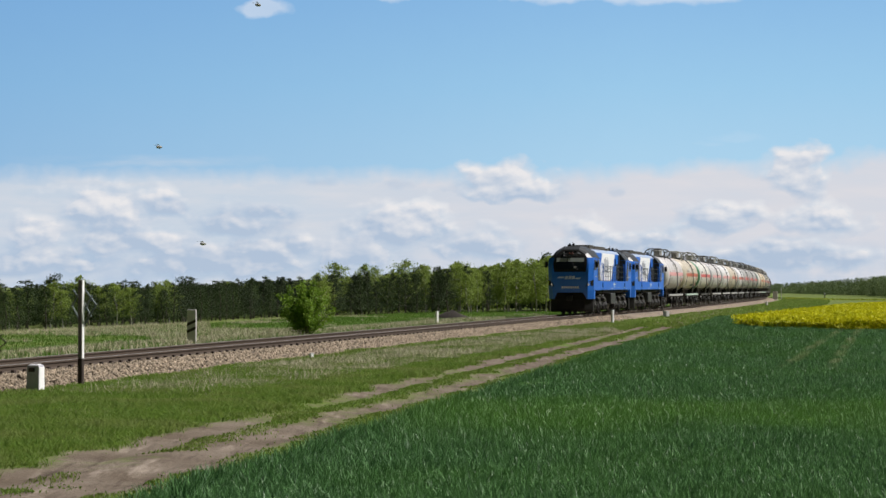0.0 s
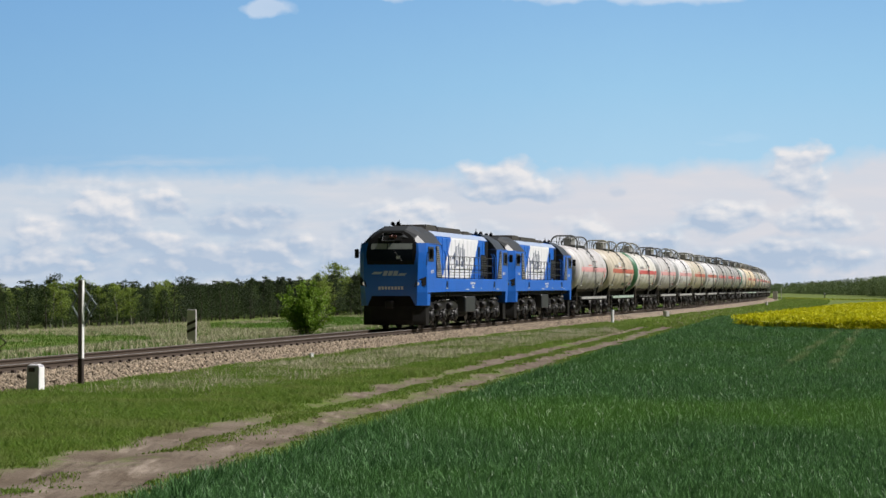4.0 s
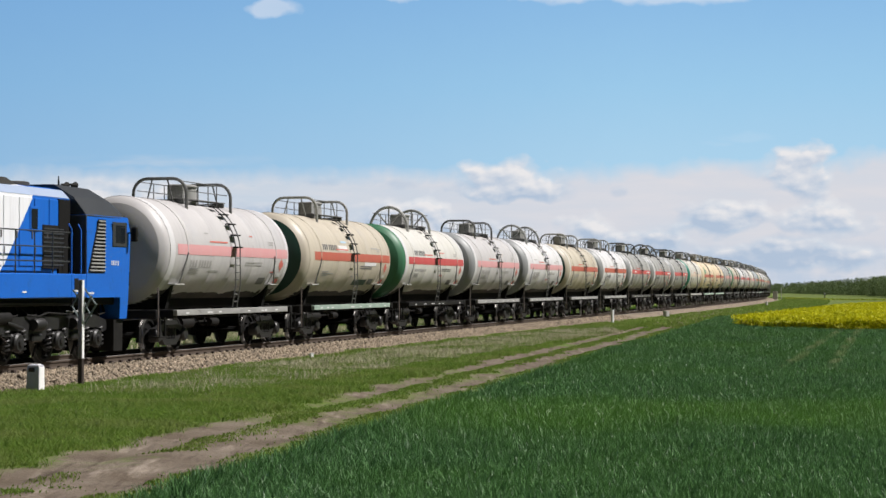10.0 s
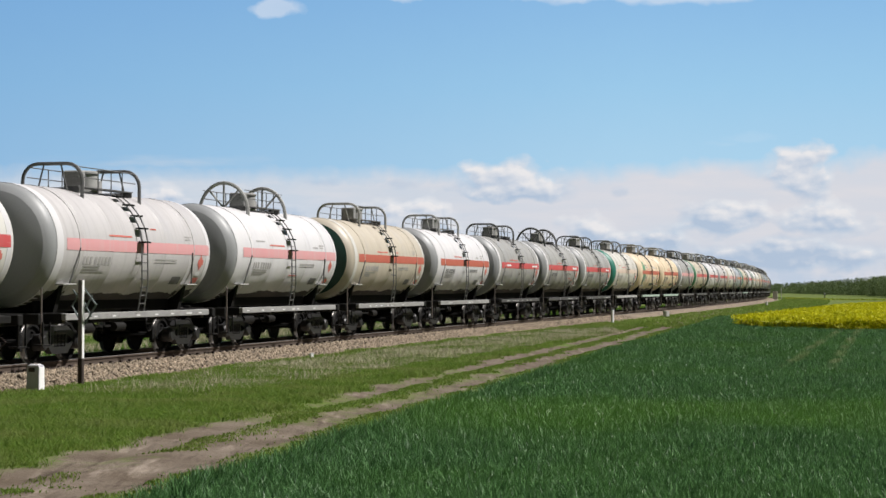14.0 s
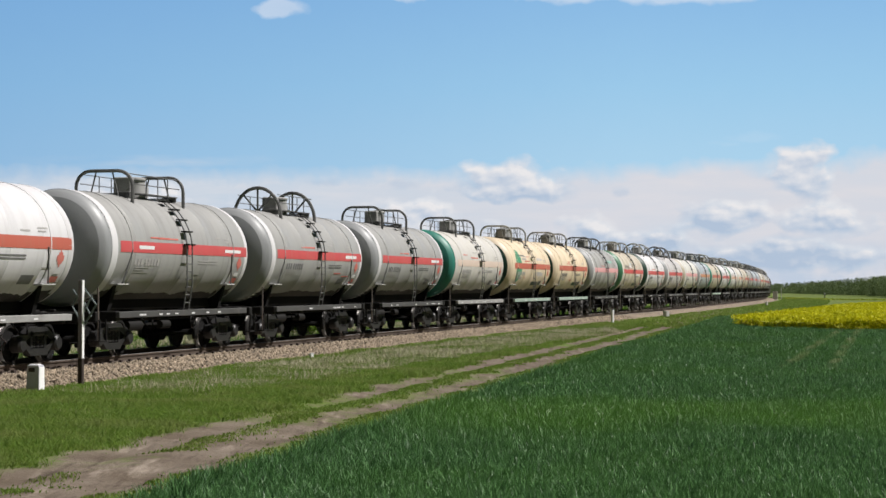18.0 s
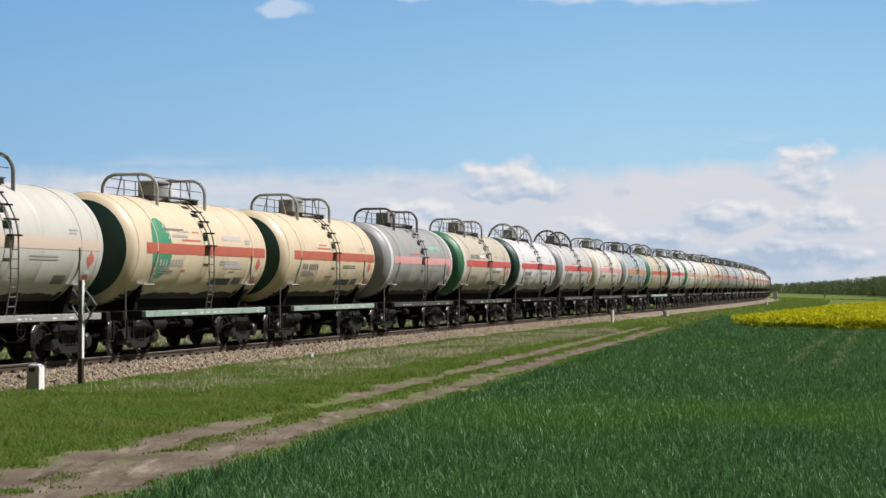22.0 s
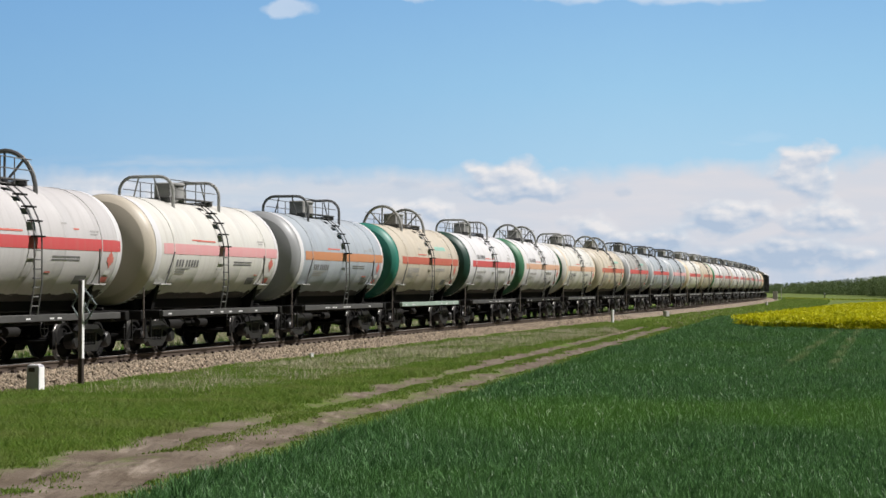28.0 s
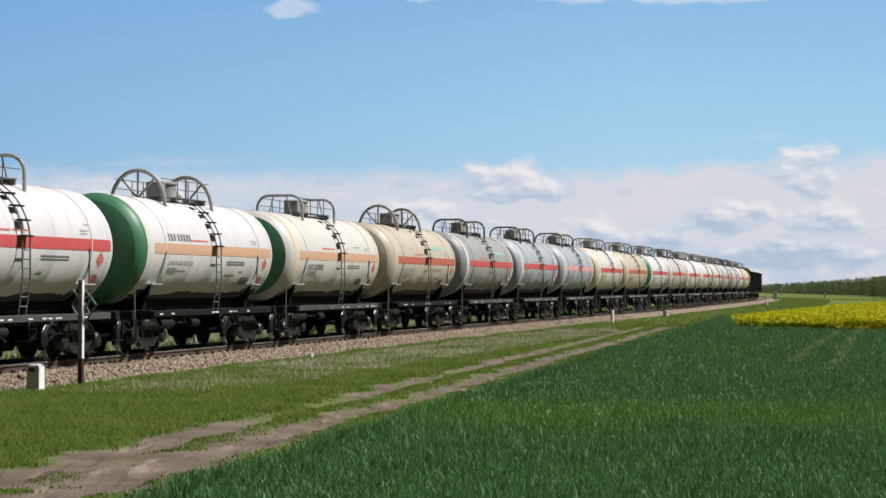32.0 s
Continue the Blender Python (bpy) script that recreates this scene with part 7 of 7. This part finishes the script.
HIGH = [(-5.0, 8.4, 0.82, 0.3, 0.0), (-1.3, 8.95, 0.9, 0.28, 0.0), (4.0, 8.8, 1.6, 0.3, 0.0), (7.3, 8.75, 2.2, 0.33, 0.0), (9.3, 4.45, 0.8, 0.16, 0.0), (8.6, 4.3, 0.4, 0.12, 0.0)]
m, t, az, el, big, fine, wisp, relief = cloud_paint("high_cloud_glow", HIGH)
alpha = None
for a_, e_, w_, h_, grey in HIGH:
    inside, dy, dx = puff(t, az, el, fine, a_, e_, w_, h_)
    k_ = 0.2 if w_ <= 0.8 else 0.45
    inside = mathn(t, "MULTIPLY", inside, k_)
    alpha = inside if alpha is None else mathn(t, "MAXIMUM", alpha, inside)
glow_out(t, mixc(t, fine, (0.72, 0.76, 0.84), (0.88, 0.89, 0.92)), alpha)
high_clouds = sky_sheet("high_clouds", m, 4500.0, -18, 18, 4.0, 12.0, "thin white cloud scraps high in the blue")

# the blue of the sky behind the clouds
m, t, az, el, big, fine, wisp, relief = cloud_paint("blue_sky_glow", [])
blue = mixc(t, ramp(t, el, 3.0, 6.0), (0.43, 0.66, 0.84), (0.33, 0.585, 0.82))
blue = mixc(t, ramp(t, el, 6.0, 9.4), blue, (0.24, 0.47, 0.77))
blue = mixc(t, ramp(t, el, 10.0, 22.0), blue, (0.12, 0.30, 0.62))
one = t.nodes.new("ShaderNodeValue")
one.outputs[0].default_value = 1.0
blue = mixc(t, mathn(t, "MULTIPLY", ramp(t, az, 6.0, -14.0), 0.44), blue, (0.12, 0.30, 0.60))
glow_out(t, blue, one.outputs[0])
sky_sheet("backdrop_sky", m, 4750.0, -17, 17, -1.0, 14.0, "clear blue spring sky")

# two flies that cross close before the lens at the start
def fly():
    w = new("fly")
    part("body", Geo().lathe([(-0.006, 0.0), (-0.005, 0.002), (0.0, 0.003), (0.005, 0.002), (0.007, 0.0)], 8), M["sill"], w)
    for sgn in (-1, 1):
        part("wing", sheet([(0.002, sgn * 0.001, 0.002), (-0.006, sgn * 0.008, 0.004), (-0.009, sgn * 0.006, 0.004)], 0.0004, "z"), M["sill"], w)
    return tagged(w, "small dark fly on the wing", "insect", "flies")


flies = [fly()]
flies += [copy_thing(flies[0], Matrix()) for _ in range(2)]


# ---- what moves ----
LAG = [(0, 0.15), (1, 0.06), (2, -0.05), (3, -0.1), (6, -0.11), (7, -0.03), (8, 0.12), (9, 0.05), (10, -0.25), (11, -0.32), (12, 0.1), (13, 0.3), (14, 0.42), (17, 0.3),
       (18, 0.2), (19, 0.2), (20, 0.0), (21, -0.2), (22, -0.3), (23, -0.18), (24, -0.08), (25, -0.24), (28, -0.16), (29, 0.0), (30, 0.09), (31, 0.2), (32, 0.1)]


def travelled(t):
    """Metres that the train has come nearer since 13 s."""
    u = t - 13.0
    lag = float(np.interp(t, [a for a, _ in LAG], [b for _, b in LAG]))
    return 10.97627 * u + 0.070392 * u * u / 2 + 0.00040683 * u ** 3 / 6 - lag


def on_track(s):
    x, y, th = line(s)
    return pose(x, y, rail_z(s), 0, 0, 90.0 - math.degrees(th))


FLIGHTS = [
    [(0.0, -8.66, 3.13), (0.1, -7.26, 4.12), (0.2, -5.88, 3.25), (0.3, -4.67, 2.10), (0.4, -7.0, 1.44), (0.5, -11.5, 1.58), (0.6, -9.9, 3.7), (0.7, -6.88, 5.42),
     (0.8, -5.57, 5.76), (0.9, -6.88, 5.91), (1.0, -9.05, 6.68), (1.1, -9.63, 6.32), (1.2, -5.0, 4.46), (1.3, -4.07, 1.65), (1.4, -7.0, -9.0)],
    [(0.0, -7.34, 0.16), (0.1, -1.9, 5.1), (0.2, 3.0, 9.5)],
    [(0.0, -5.67, 7.46), (0.3, -14.0, 7.0), (0.5, -14.0, 6.0), (0.6, -8.7, 4.92), (0.7, 0.21, 3.18), (0.8, 9.0, 10.0)],
]


def motions():
    for thing, s, _ in train:
        walk(thing, [(t, on_track(s - travelled(t))) for t in range(33)])
    # the clouds drift slowly to the right
    walk(cloud_bank, [(0.0, Matrix.Rotation(radians(0.10), 4, "Z")), (32.0, Matrix.Rotation(radians(-0.12), 4, "Z"))])
    walk(high_clouds, [(0.0, Matrix.Rotation(radians(0.42), 4, "Z")), (32.0, Matrix.Rotation(radians(-0.44), 4, "Z"))])
    # flies: seconds, degrees to the right, degrees above the view's middle
    away = [(2.0, -9, 12), (32.0, -30, 60)]
    for thing, path in zip(flies, FLIGHTS):
        rows = []
        for t, a, e in path + away:
            d = 3.4
            p = VIEW @ Vector((d * math.tan(radians(a)), d * math.tan(radians(e)), -d))
            rows.append((t, pose(p.x, p.y, p.z, 0, 0, 40 + 10 * math.sin(t * 9))))
        walk(thing, rows)
    # wheels: all turn alike, so they share one set of keys
    turners = [(o, r) for thing, _, _ in train for o in thing.children_recursive for n, r in (("wheelset", 0.47), ("driving_wheelset", 0.525)) if o.name.split(".")[0] == n]
    first = {}
    for o, r in turners:
        if r not in first:
            walk(o, [(k / 30.0, Matrix.Rotation(-(travelled(k / 30.0) - travelled(0)) / r, 4, "Y")) for k in range(961)])
            first[r] = o
        else:
            lead = first[r].animation_data
            o.rotation_mode = "QUATERNION"
            o.animation_data_create().action = lead.action
            o.animation_data.action_slot = lead.action_slot


motions()
